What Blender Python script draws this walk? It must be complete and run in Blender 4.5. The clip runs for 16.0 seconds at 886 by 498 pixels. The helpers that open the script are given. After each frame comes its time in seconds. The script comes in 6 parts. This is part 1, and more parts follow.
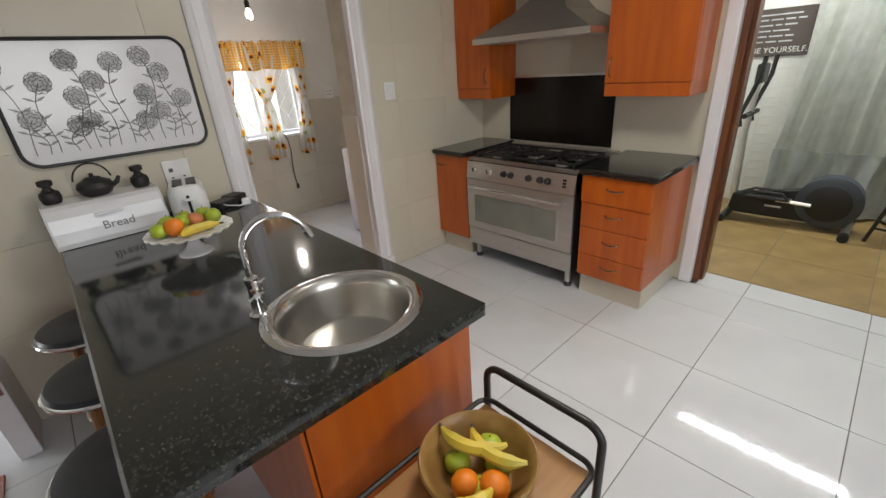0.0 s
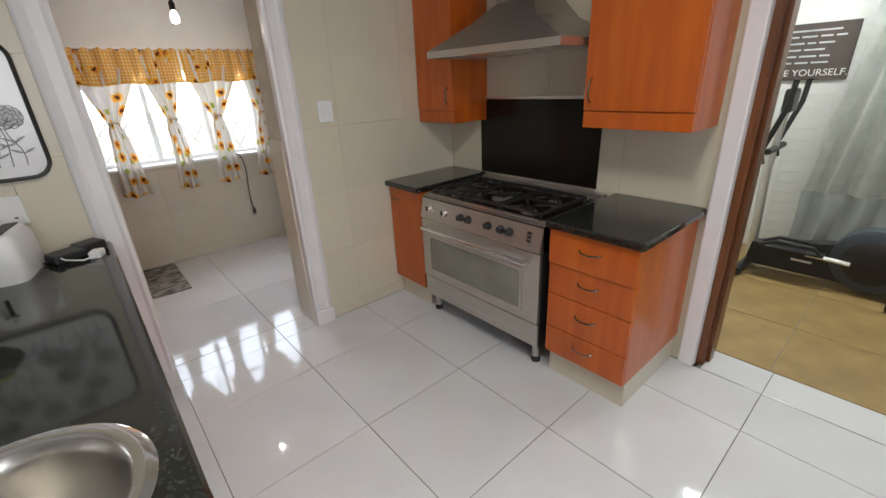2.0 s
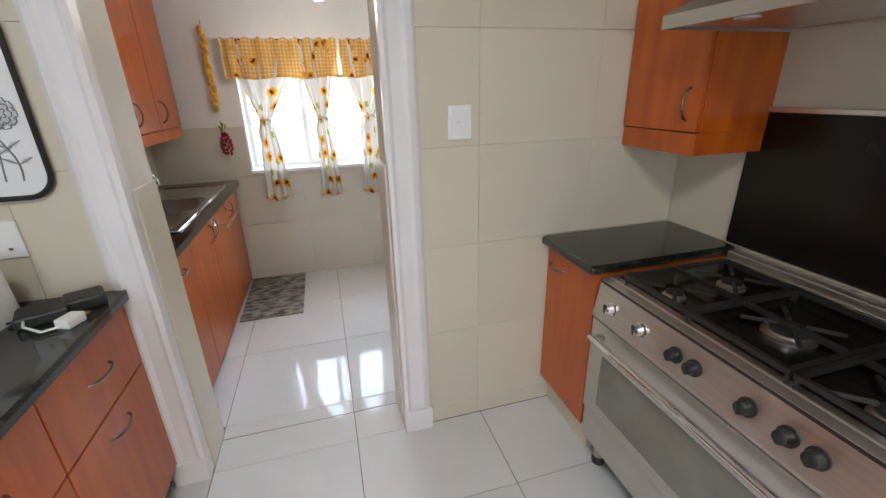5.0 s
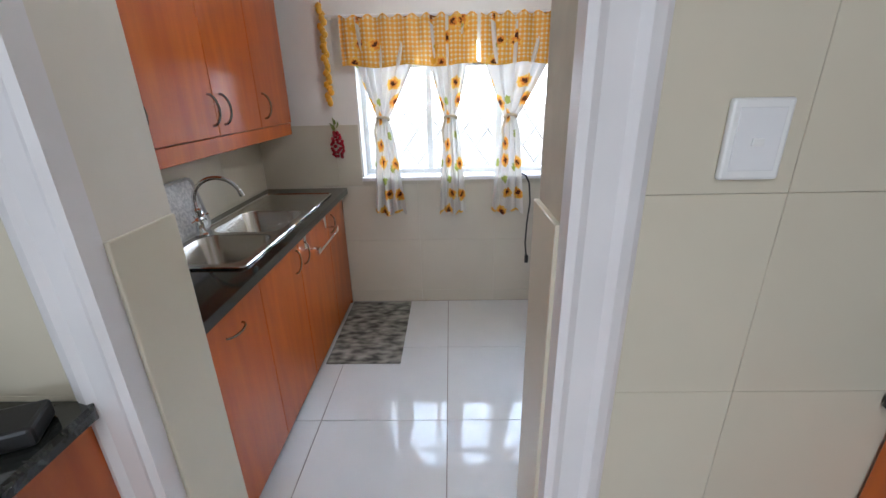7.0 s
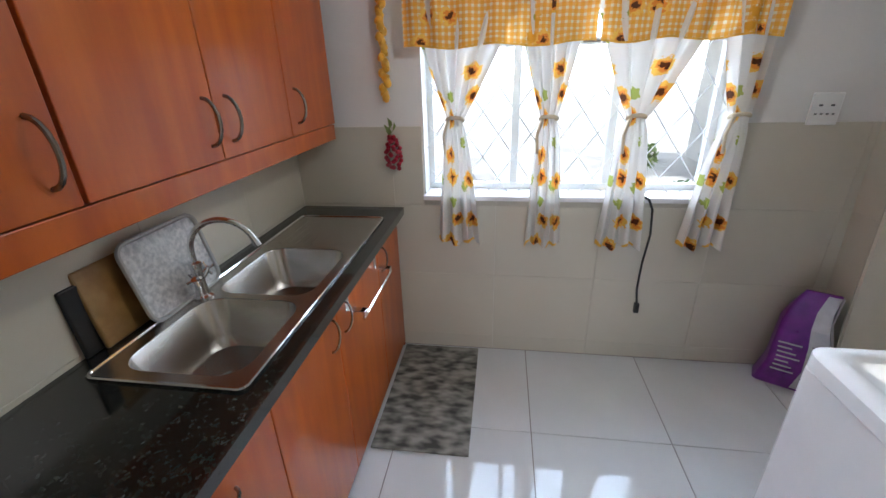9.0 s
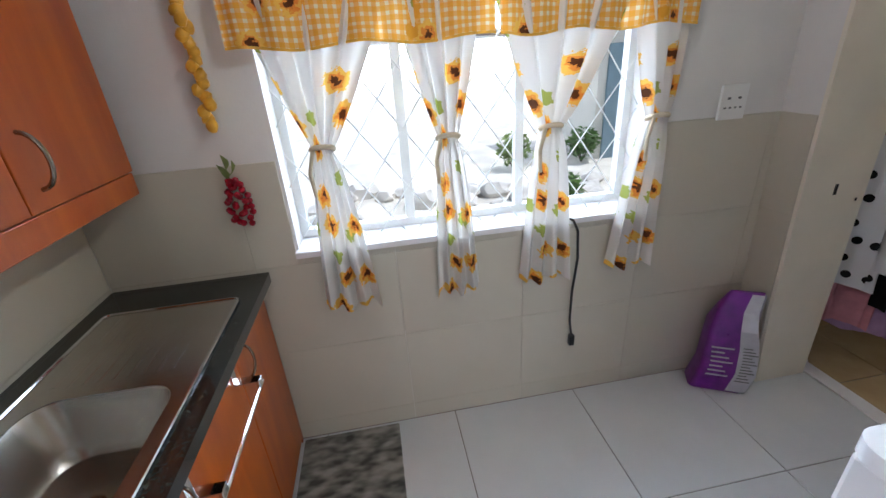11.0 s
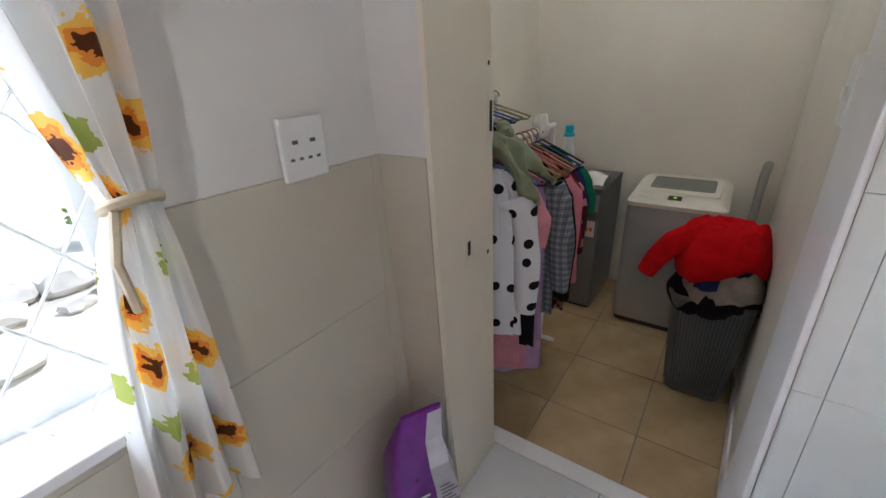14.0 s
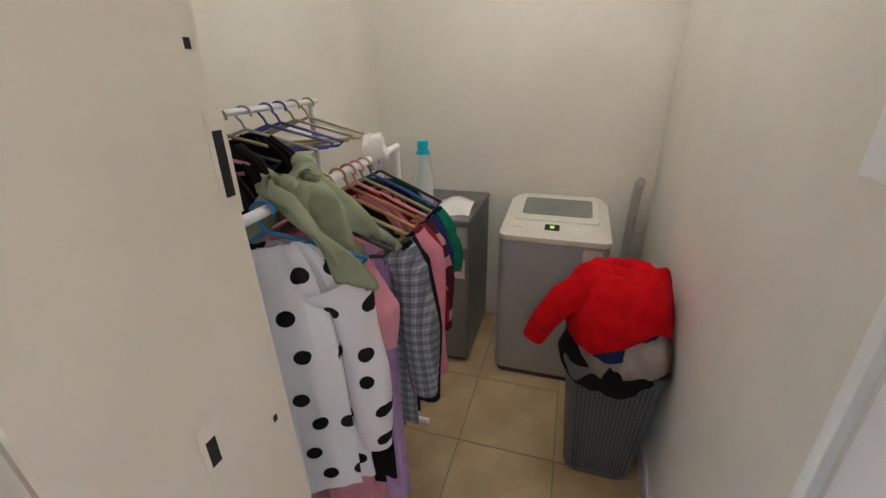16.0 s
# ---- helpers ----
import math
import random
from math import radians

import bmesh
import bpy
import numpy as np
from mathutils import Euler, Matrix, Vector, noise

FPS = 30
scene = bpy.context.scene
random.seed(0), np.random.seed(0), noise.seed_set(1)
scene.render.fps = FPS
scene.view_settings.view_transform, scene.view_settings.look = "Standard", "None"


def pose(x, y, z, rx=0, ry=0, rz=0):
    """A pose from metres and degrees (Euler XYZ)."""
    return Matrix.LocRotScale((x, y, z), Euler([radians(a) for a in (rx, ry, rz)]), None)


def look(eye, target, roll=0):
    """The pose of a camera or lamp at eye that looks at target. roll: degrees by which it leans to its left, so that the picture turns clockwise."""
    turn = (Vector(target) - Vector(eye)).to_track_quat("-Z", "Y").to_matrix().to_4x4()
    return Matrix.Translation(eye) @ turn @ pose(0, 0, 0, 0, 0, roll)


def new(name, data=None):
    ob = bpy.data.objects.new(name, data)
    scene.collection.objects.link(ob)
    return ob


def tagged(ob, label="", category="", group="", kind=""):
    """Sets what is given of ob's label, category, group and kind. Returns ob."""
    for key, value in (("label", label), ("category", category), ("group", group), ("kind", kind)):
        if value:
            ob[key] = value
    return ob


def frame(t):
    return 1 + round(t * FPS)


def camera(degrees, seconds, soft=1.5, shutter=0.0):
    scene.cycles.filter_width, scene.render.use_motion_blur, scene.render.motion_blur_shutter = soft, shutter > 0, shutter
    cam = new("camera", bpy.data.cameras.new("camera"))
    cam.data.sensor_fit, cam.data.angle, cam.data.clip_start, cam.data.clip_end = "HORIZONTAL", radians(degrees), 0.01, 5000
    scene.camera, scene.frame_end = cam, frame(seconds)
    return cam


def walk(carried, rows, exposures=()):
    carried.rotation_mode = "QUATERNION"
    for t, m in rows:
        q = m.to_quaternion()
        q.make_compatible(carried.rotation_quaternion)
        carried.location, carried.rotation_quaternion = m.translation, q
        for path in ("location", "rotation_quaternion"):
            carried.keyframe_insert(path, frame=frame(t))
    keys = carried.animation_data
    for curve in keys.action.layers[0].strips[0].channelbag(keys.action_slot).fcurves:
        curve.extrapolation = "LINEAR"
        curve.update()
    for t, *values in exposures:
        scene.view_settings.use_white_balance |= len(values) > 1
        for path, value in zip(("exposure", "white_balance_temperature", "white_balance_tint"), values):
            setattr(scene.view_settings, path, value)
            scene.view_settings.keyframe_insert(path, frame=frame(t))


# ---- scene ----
cam = camera(93.8, 16.0)
PATH = [
    (0, (0.083, -0.059, 1.516), (1.313, 1.297, 0.709), -4.1),
    (0.5, (0.303, -0.056, 1.52), (1.565, 1.273, 0.721), -3.8),
    (1, (0.47, -0.029, 1.533), (1.744, 1.297, 0.746), -3.2),
    (1.5, (0.671, 0.04, 1.529), (1.921, 1.398, 0.759), -3.0),
    (2, (0.849, 0.124, 1.512), (2.05, 1.536, 0.762), -2.7),
    (2.5, (1.025, 0.223, 1.511), (2.142, 1.712, 0.78), -2.6),
    (3, (1.189, 0.321, 1.491), (2.211, 1.886, 0.778), -2.4),
    (3.5, (1.336, 0.449, 1.495), (2.249, 2.086, 0.798), -2.2),
    (4, (1.428, 0.6, 1.495), (2.229, 2.296, 0.801), -2.1),
    (4.5, (1.507, 0.812, 1.483), (2.162, 2.568, 0.785), -2.1),
    (4.7, (1.534, 0.907, 1.485), (2.126, 2.681, 0.776), -1.8),
    (7, (1.575, 1.895, 1.452), (1.53, 3.764, 0.742), -1.3),
    (7.5, (1.499, 2.116, 1.501), (1.339, 3.962, 0.747), -1.0),
    (8, (1.458, 2.292, 1.508), (1.171, 4.117, 0.742), -1.4),
    (10.3, (1.29, 3.0, 1.53), (1.223, 4.818, 0.7), -3.8),
    (10.5, (1.291, 3.051, 1.533), (1.319, 4.87, 0.702), -4.0),
    (11, (1.325, 3.16, 1.543), (1.584, 4.961, 0.711), -4.1),
    (11.5, (1.415, 3.292, 1.529), (1.925, 5.043, 0.706), -3.8),
    (12, (1.53, 3.42, 1.503), (2.286, 5.09, 0.701), -3.1),
    (12.5, (1.687, 3.565, 1.48), (2.699, 5.098, 0.69), -2.7),
    (13, (1.825, 3.673, 1.467), (3.025, 5.065, 0.678), -2.6),
    (13.5, (1.995, 3.794, 1.46), (3.37, 5.014, 0.671), -2.5),
    (14, (2.137, 3.879, 1.46), (3.634, 4.943, 0.669), -2.4),
    (14.5, (2.318, 3.928, 1.446), (3.914, 4.838, 0.654), -2.2),
    (15, (2.496, 3.97, 1.435), (4.161, 4.735, 0.634), -1.7),
    (15.5, (2.664, 4.005, 1.446), (4.381, 4.635, 0.637), -1.2),
    (16, (2.809, 4.05, 1.446), (4.559, 4.587, 0.64), -0.9),
]
walk(cam, [(t, look(eye, target, roll)) for t, eye, target, roll in PATH], [(0, -0.2, 6400, 11), (2.5, -0.1, 6250, 11), (4.5, 0.2, 6150, 10), (7.5, 0.08, 5550, 9), (12.5, 0.03, 5500, 9), (15, 0.75, 5650, 10), (16, 0.98, 5750, 11)])

# ---- light ----
world = bpy.data.worlds.new("sky")
scene.world = world
world.use_nodes = True
wn = world.node_tree
sky = wn.nodes.new("ShaderNodeTexSky")
sky.sky_type = "NISHITA"
sky.sun_disc = False
sky.sun_elevation = radians(62)
sky.sun_rotation = radians(100)
wn.links.new(sky.outputs[0], wn.nodes["Background"].inputs[0])
wn.nodes["Background"].inputs[1].default_value = 0.15


def lamp(name, kind, m, power, colour, size=None, angle=None):
    d = bpy.data.lights.new(name, kind)
    d.energy, d.color = power, colour
    if size:
        d.shape, d.size, d.size_y = "RECTANGLE", size[0], size[1]
    if angle:
        d.angle = angle
    ob = new(name, d)
    ob.matrix_world = m
    return ob


SUN_DIR = Vector((math.sin(radians(100)) * math.cos(radians(62)), math.cos(radians(100)) * math.cos(radians(62)), math.sin(radians(62))))
lamp("sun", "SUN", look((0, 0, 20), Vector((0, 0, 20)) - SUN_DIR), 5.0, (1.0, 0.96, 0.9), angle=radians(0.5))
lamp("sky_at_scullery_window", "AREA", look((1.55, 5.6, 2.45), (1.72, 4.0, 1.0)), 178, (0.82, 0.91, 1.0), (3.0, 1.7))
# Unseen fill light added behind the viewer; its window is assumed.
lamp("sky_at_kitchen_window", "AREA", look((0.4, -2.58, 1.6), (0.6, 0, 0.9)), 42, (0.97, 0.99, 1.0), (1.8, 1.1))
# Overhead fill added out of view to brighten the kitchen.
lamp("kitchen_ceiling_lamp", "AREA", look((1.3, 0.5, 2.54), (1.3, 0.501, 0)), 30, (1.0, 0.95, 0.86), (0.5, 0.5))
lamp("gym_tube_lamp", "AREA", look((4.62, 0.1, 2.55), (4.62, 0.101, 0)), 56, (0.97, 1.0, 0.95), (0.035, 1.5))
# Unseen fill added under the laundry ceiling, without a fitting.
lamp("laundry_ceiling_lamp", "AREA", look((4.2, 4.3, 2.54), (4.2, 4.301, 0)), 5.6, (1.0, 0.91, 0.76), (0.3, 0.3))
# Fill point added just below the hanging bulb to brighten the scullery walls.
bulb_lamp = lamp("pendant_lamp", "POINT", pose(1.62, 3.75, 1.93), 11, (1.0, 0.92, 0.80))
bulb_lamp.data.shadow_soft_size = 0.018
lamp("sky_at_dining_door", "AREA", look((-2.5, 3.6, 1.3), (-1.2, 2.6, 1.0)), 45, (0.95, 0.98, 1.0), (1.0, 1.8))

# ---- materials ----


def mat(name, colour, rough=0.5, metal=0.0, vary=0.12, scale=8.0, fine=120.0, bump=0.05, colour2=None, stretch=None, island=0.0, coat=0.0, spec=0.5, through_light=0.0, detail=4.0, coat_rough=0.06):
    m = bpy.data.materials.new(name)
    m.use_nodes = True
    t = m.node_tree
    n, l = t.nodes, t.links
    b = n["Principled BSDF"]
    b.inputs["Roughness"].default_value = rough
    b.inputs["Metallic"].default_value = metal
    b.inputs["Coat Weight"].default_value = coat
    b.inputs["Coat Roughness"].default_value = coat_rough
    b.inputs["Specular IOR Level"].default_value = spec
    tc = n.new("ShaderNodeTexCoord")
    mp = n.new("ShaderNodeMapping")
    l.new(tc.outputs["Object"], mp.inputs[0])
    if stretch:
        mp.inputs["Scale"].default_value = stretch
    n1 = n.new("ShaderNodeTexNoise")
    n1.inputs["Scale"].default_value = scale
    n1.inputs["Detail"].default_value = detail
    n2 = n.new("ShaderNodeTexNoise")
    n2.inputs["Scale"].default_value = fine
    l.new(mp.outputs[0], n1.inputs[0])
    l.new(mp.outputs[0], n2.inputs[0])
    ramp = n.new("ShaderNodeValToRGB")
    c = Vector(colour)
    c2 = Vector(colour2) if colour2 else c * (1 - vary)
    ramp.color_ramp.elements[0].position, ramp.color_ramp.elements[1].position = 0.33, 0.68
    ramp.color_ramp.elements[0].color = (*c2, 1)
    ramp.color_ramp.elements[1].color = (*(c if colour2 else c * (1 + vary * 0.5)), 1)
    l.new(n1.outputs[0], ramp.inputs[0])
    last = ramp.outputs[0]
    if island:
        oi = n.new("ShaderNodeObjectInfo")
        hs = n.new("ShaderNodeHueSaturation")
        mr = n.new("ShaderNodeMapRange")
        mr.inputs[3].default_value, mr.inputs[4].default_value = 1 - island, 1 + island
        l.new(oi.outputs["Random"], mr.inputs[0])
        l.new(mr.outputs[0], hs.inputs["Value"])
        l.new(last, hs.inputs["Color"])
        last = hs.outputs[0]
    l.new(last, b.inputs["Base Color"])
    rr = n.new("ShaderNodeMapRange")
    rr.inputs[3].default_value, rr.inputs[4].default_value = max(0.02, rough * 0.94), min(1, rough * 1.06)
    l.new(n1.outputs[0], rr.inputs[0])
    l.new(rr.outputs[0], b.inputs["Roughness"])
    if bump:
        bp = n.new("ShaderNodeBump")
        bp.inputs["Strength"].default_value = bump
        bp.inputs["Distance"].default_value = 0.004
        l.new(n2.outputs[0], bp.inputs["Height"])
        l.new(bp.outputs[0], b.inputs["Normal"])
    if through_light:
        tr = n.new("ShaderNodeBsdfTranslucent")
        mx = n.new("ShaderNodeMixShader")
        mx.inputs[0].default_value = through_light
        l.new(last, tr.inputs[0])
        l.new(b.outputs[0], mx.inputs[1])
        l.new(tr.outputs[0], mx.inputs[2])
        l.new(mx.outputs[0], n["Material Output"].inputs[0])
    return m


def granite(name):
    m = mat(name, (0.018, 0.02, 0.019), 0.09, vary=0.3, scale=60, bump=0.0, coat=0.3)
    n, l = m.node_tree.nodes, m.node_tree.links
    b = n["Principled BSDF"]
    tc = n.new("ShaderNodeTexCoord")
    v = n.new("ShaderNodeTexVoronoi")
    v.inputs["Scale"].default_value = 210
    ns = n.new("ShaderNodeTexNoise")
    ns.inputs["Scale"].default_value = 45
    ns.inputs["Detail"].default_value = 6
    l.new(tc.outputs["Object"], v.inputs[0])
    l.new(tc.outputs["Object"], ns.inputs[0])
    mul = n.new("ShaderNodeMath")
    mul.operation = "MULTIPLY"
    l.new(v.outputs["Color"], mul.inputs[0])
    l.new(ns.outputs[0], mul.inputs[1])
    r = n.new("ShaderNodeValToRGB")
    e = r.color_ramp.elements
    e[0].position, e[0].color = 0.22, (0.010, 0.011, 0.010, 1)
    e[1].position, e[1].color = 0.62, (0.05, 0.053, 0.044, 1)
    l.new(mul.outputs[0], r.inputs[0])
    l.new(r.outputs[0], b.inputs["Base Color"])
    return m


def wood(name, colour, colour2, rough=0.34, axis=2, coat=0.12):
    s = [14.0, 14.0, 14.0]
    s[axis] = 1.6
    return mat(name, colour, rough, colour2=colour2, scale=1.3, fine=30, bump=0.02, stretch=s, coat=coat, coat_rough=0.16, island=0.06, detail=6)


def print_cloth(name, ground, check=False):
    """White cotton with printed sunflowers and leaves; check: a yellow gingham ground."""
    m = bpy.data.materials.new(name)
    m.use_nodes = True
    t = m.node_tree
    n, l = t.nodes, t.links
    b = n["Principled BSDF"]
    b.inputs["Roughness"].default_value = 0.9
    b.inputs["Specular IOR Level"].default_value = 0.1
    uv = n.new("ShaderNodeUVMap")
    base = n.new("ShaderNodeRGB")
    base.outputs[0].default_value = (*ground, 1)
    last = base.outputs[0]

    def mixer(fac, a, colour):
        x = n.new("ShaderNodeMix")
        x.data_type = "RGBA"
        l.new(fac, x.inputs[0])
        l.new(a, x.inputs[6])
        x.inputs[7].default_value = (*colour, 1)
        return x.outputs[2]

    def cells(scale, shift):
        mp = n.new("ShaderNodeMapping")
        mp.inputs["Location"].default_value = shift
        l.new(uv.outputs[0], mp.inputs[0])
        ns = n.new("ShaderNodeTexNoise")
        ns.inputs["Scale"].default_value = 60
        l.new(mp.outputs[0], ns.inputs[0])
        ad = n.new("ShaderNodeVectorMath")
        ad.operation = "MULTIPLY_ADD"
        ad.inputs[1].default_value = (0.05, 0.05, 0)
        l.new(ns.outputs["Color"], ad.inputs[0])
        l.new(mp.outputs[0], ad.inputs[2])
        v = n.new("ShaderNodeTexVoronoi")
        v.voronoi_dimensions = "2D"
        v.inputs["Scale"].default_value = scale
        v.inputs["Randomness"].default_value = 0.75
        l.new(ad.outputs[0], v.inputs[0])
        sp = n.new("ShaderNodeSeparateColor")
        l.new(v.outputs["Color"], sp.inputs[0])
        return v.outputs["Distance"], sp

    def disc(dist, radius, pick=None, least=0.0):
        a = n.new("ShaderNodeMath")
        a.operation = "LESS_THAN"
        a.inputs[1].default_value = radius
        l.new(dist, a.inputs[0])
        if pick is None:
            return a.outputs[0]
        g = n.new("ShaderNodeMath")
        g.operation = "GREATER_THAN"
        g.inputs[1].default_value = least
        l.new(pick, g.inputs[0])
        x = n.new("ShaderNodeMath")
        x.operation = "MULTIPLY"
        l.new(a.outputs[0], x.inputs[0])
        l.new(g.outputs[0], x.inputs[1])
        return x.outputs[0]

    if check:
        for vertical in (0, 1):
            w = n.new("ShaderNodeTexWave")
            w.bands_direction = "Y" if vertical else "X"
            w.inputs["Scale"].default_value = 11
            l.new(uv.outputs[0], w.inputs[0])
            g = n.new("ShaderNodeMath")
            g.operation = "GREATER_THAN"
            g.inputs[1].default_value = 0.38
            l.new(w.outputs["Fac"], g.inputs[0])
            half = n.new("ShaderNodeMath")
            half.operation = "MULTIPLY"
            half.inputs[1].default_value = 0.72
            l.new(g.outputs[0], half.inputs[0])
            last = mixer(half.outputs[0], last, (0.78, 0.36, 0.004))
    d, sp = cells(9.5, (3.1, 1.7, 0))
    last = mixer(disc(d, 0.23, sp.outputs[0], 0.8 if check else 0.5), last, (0.70, 0.34, 0.03) if check else (0.36, 0.40, 0.09))
    d, sp = cells(8.2, (0.4, 0.9, 0))
    least = 0.86 if check else 0.40
    last = mixer(disc(d, 0.34, sp.outputs[1], least), last, (0.82, 0.50, 0.09))
    last = mixer(disc(d, 0.22, sp.outputs[1], least), last, (0.74, 0.27, 0.04))
    last = mixer(disc(d, 0.13, sp.outputs[1], least), last, (0.10, 0.035, 0.015))
    l.new(last, b.inputs["Base Color"])
    tr = n.new("ShaderNodeBsdfTranslucent")
    l.new(last, tr.inputs[0])
    mx = n.new("ShaderNodeMixShader")
    mx.inputs[0].default_value = 0.15
    l.new(b.outputs[0], mx.inputs[1])
    l.new(tr.outputs[0], mx.inputs[2])
    l.new(mx.outputs[0], n["Material Output"].inputs[0])
    return m


def pattern_cloth(name, ground, ink, kind):
    """Cloth with black dots, a woven plaid or dark flowers, laid out by the cloth's UV in metres."""
    m = mat(name, ground, 0.9, vary=0.05, bump=0.1, fine=400, spec=0.1)
    n, l = m.node_tree.nodes, m.node_tree.links
    b = n["Principled BSDF"]
    uv = n.new("ShaderNodeUVMap")
    if kind == "plaid":
        prev = None
        for i, (axis, sc, amount) in enumerate((("X", 11, 0.55), ("Y", 11, 0.55), ("X", 31, 0.35), ("Y", 31, 0.35))):
            w = n.new("ShaderNodeTexWave")
            w.bands_direction = axis
            w.inputs["Scale"].default_value = sc
            l.new(uv.outputs[0], w.inputs[0])
            mu = n.new("ShaderNodeMath")
            mu.operation = "MULTIPLY"
            mu.inputs[1].default_value = amount
            l.new(w.outputs["Fac"], mu.inputs[0])
            x = n.new("ShaderNodeMix")
            x.data_type = "RGBA"
            l.new(mu.outputs[0], x.inputs[0])
            if prev is None:
                x.inputs[6].default_value = (*ground, 1)
            else:
                l.new(prev, x.inputs[6])
            x.inputs[7].default_value = (*ink, 1)
            prev = x.outputs[2]
        l.new(prev, b.inputs["Base Color"])
    else:
        v = n.new("ShaderNodeTexVoronoi")
        v.voronoi_dimensions = "2D"
        v.inputs["Scale"].default_value = 10.5 if kind == "dots" else 16
        v.inputs["Randomness"].default_value = 0.5 if kind == "dots" else 0.8
        l.new(uv.outputs[0], v.inputs[0])
        lt = n.new("ShaderNodeMath")
        lt.operation = "LESS_THAN"
        lt.inputs[1].default_value = 0.20 if kind == "dots" else 0.33
        l.new(v.outputs["Distance"], lt.inputs[0])
        x = n.new("ShaderNodeMix")
        x.data_type = "RGBA"
        l.new(lt.outputs[0], x.inputs[0])
        x.inputs[6].default_value = (*ground, 1)
        x.inputs[7].default_value = (*ink, 1)
        l.new(x.outputs[2], b.inputs["Base Color"])
    return m


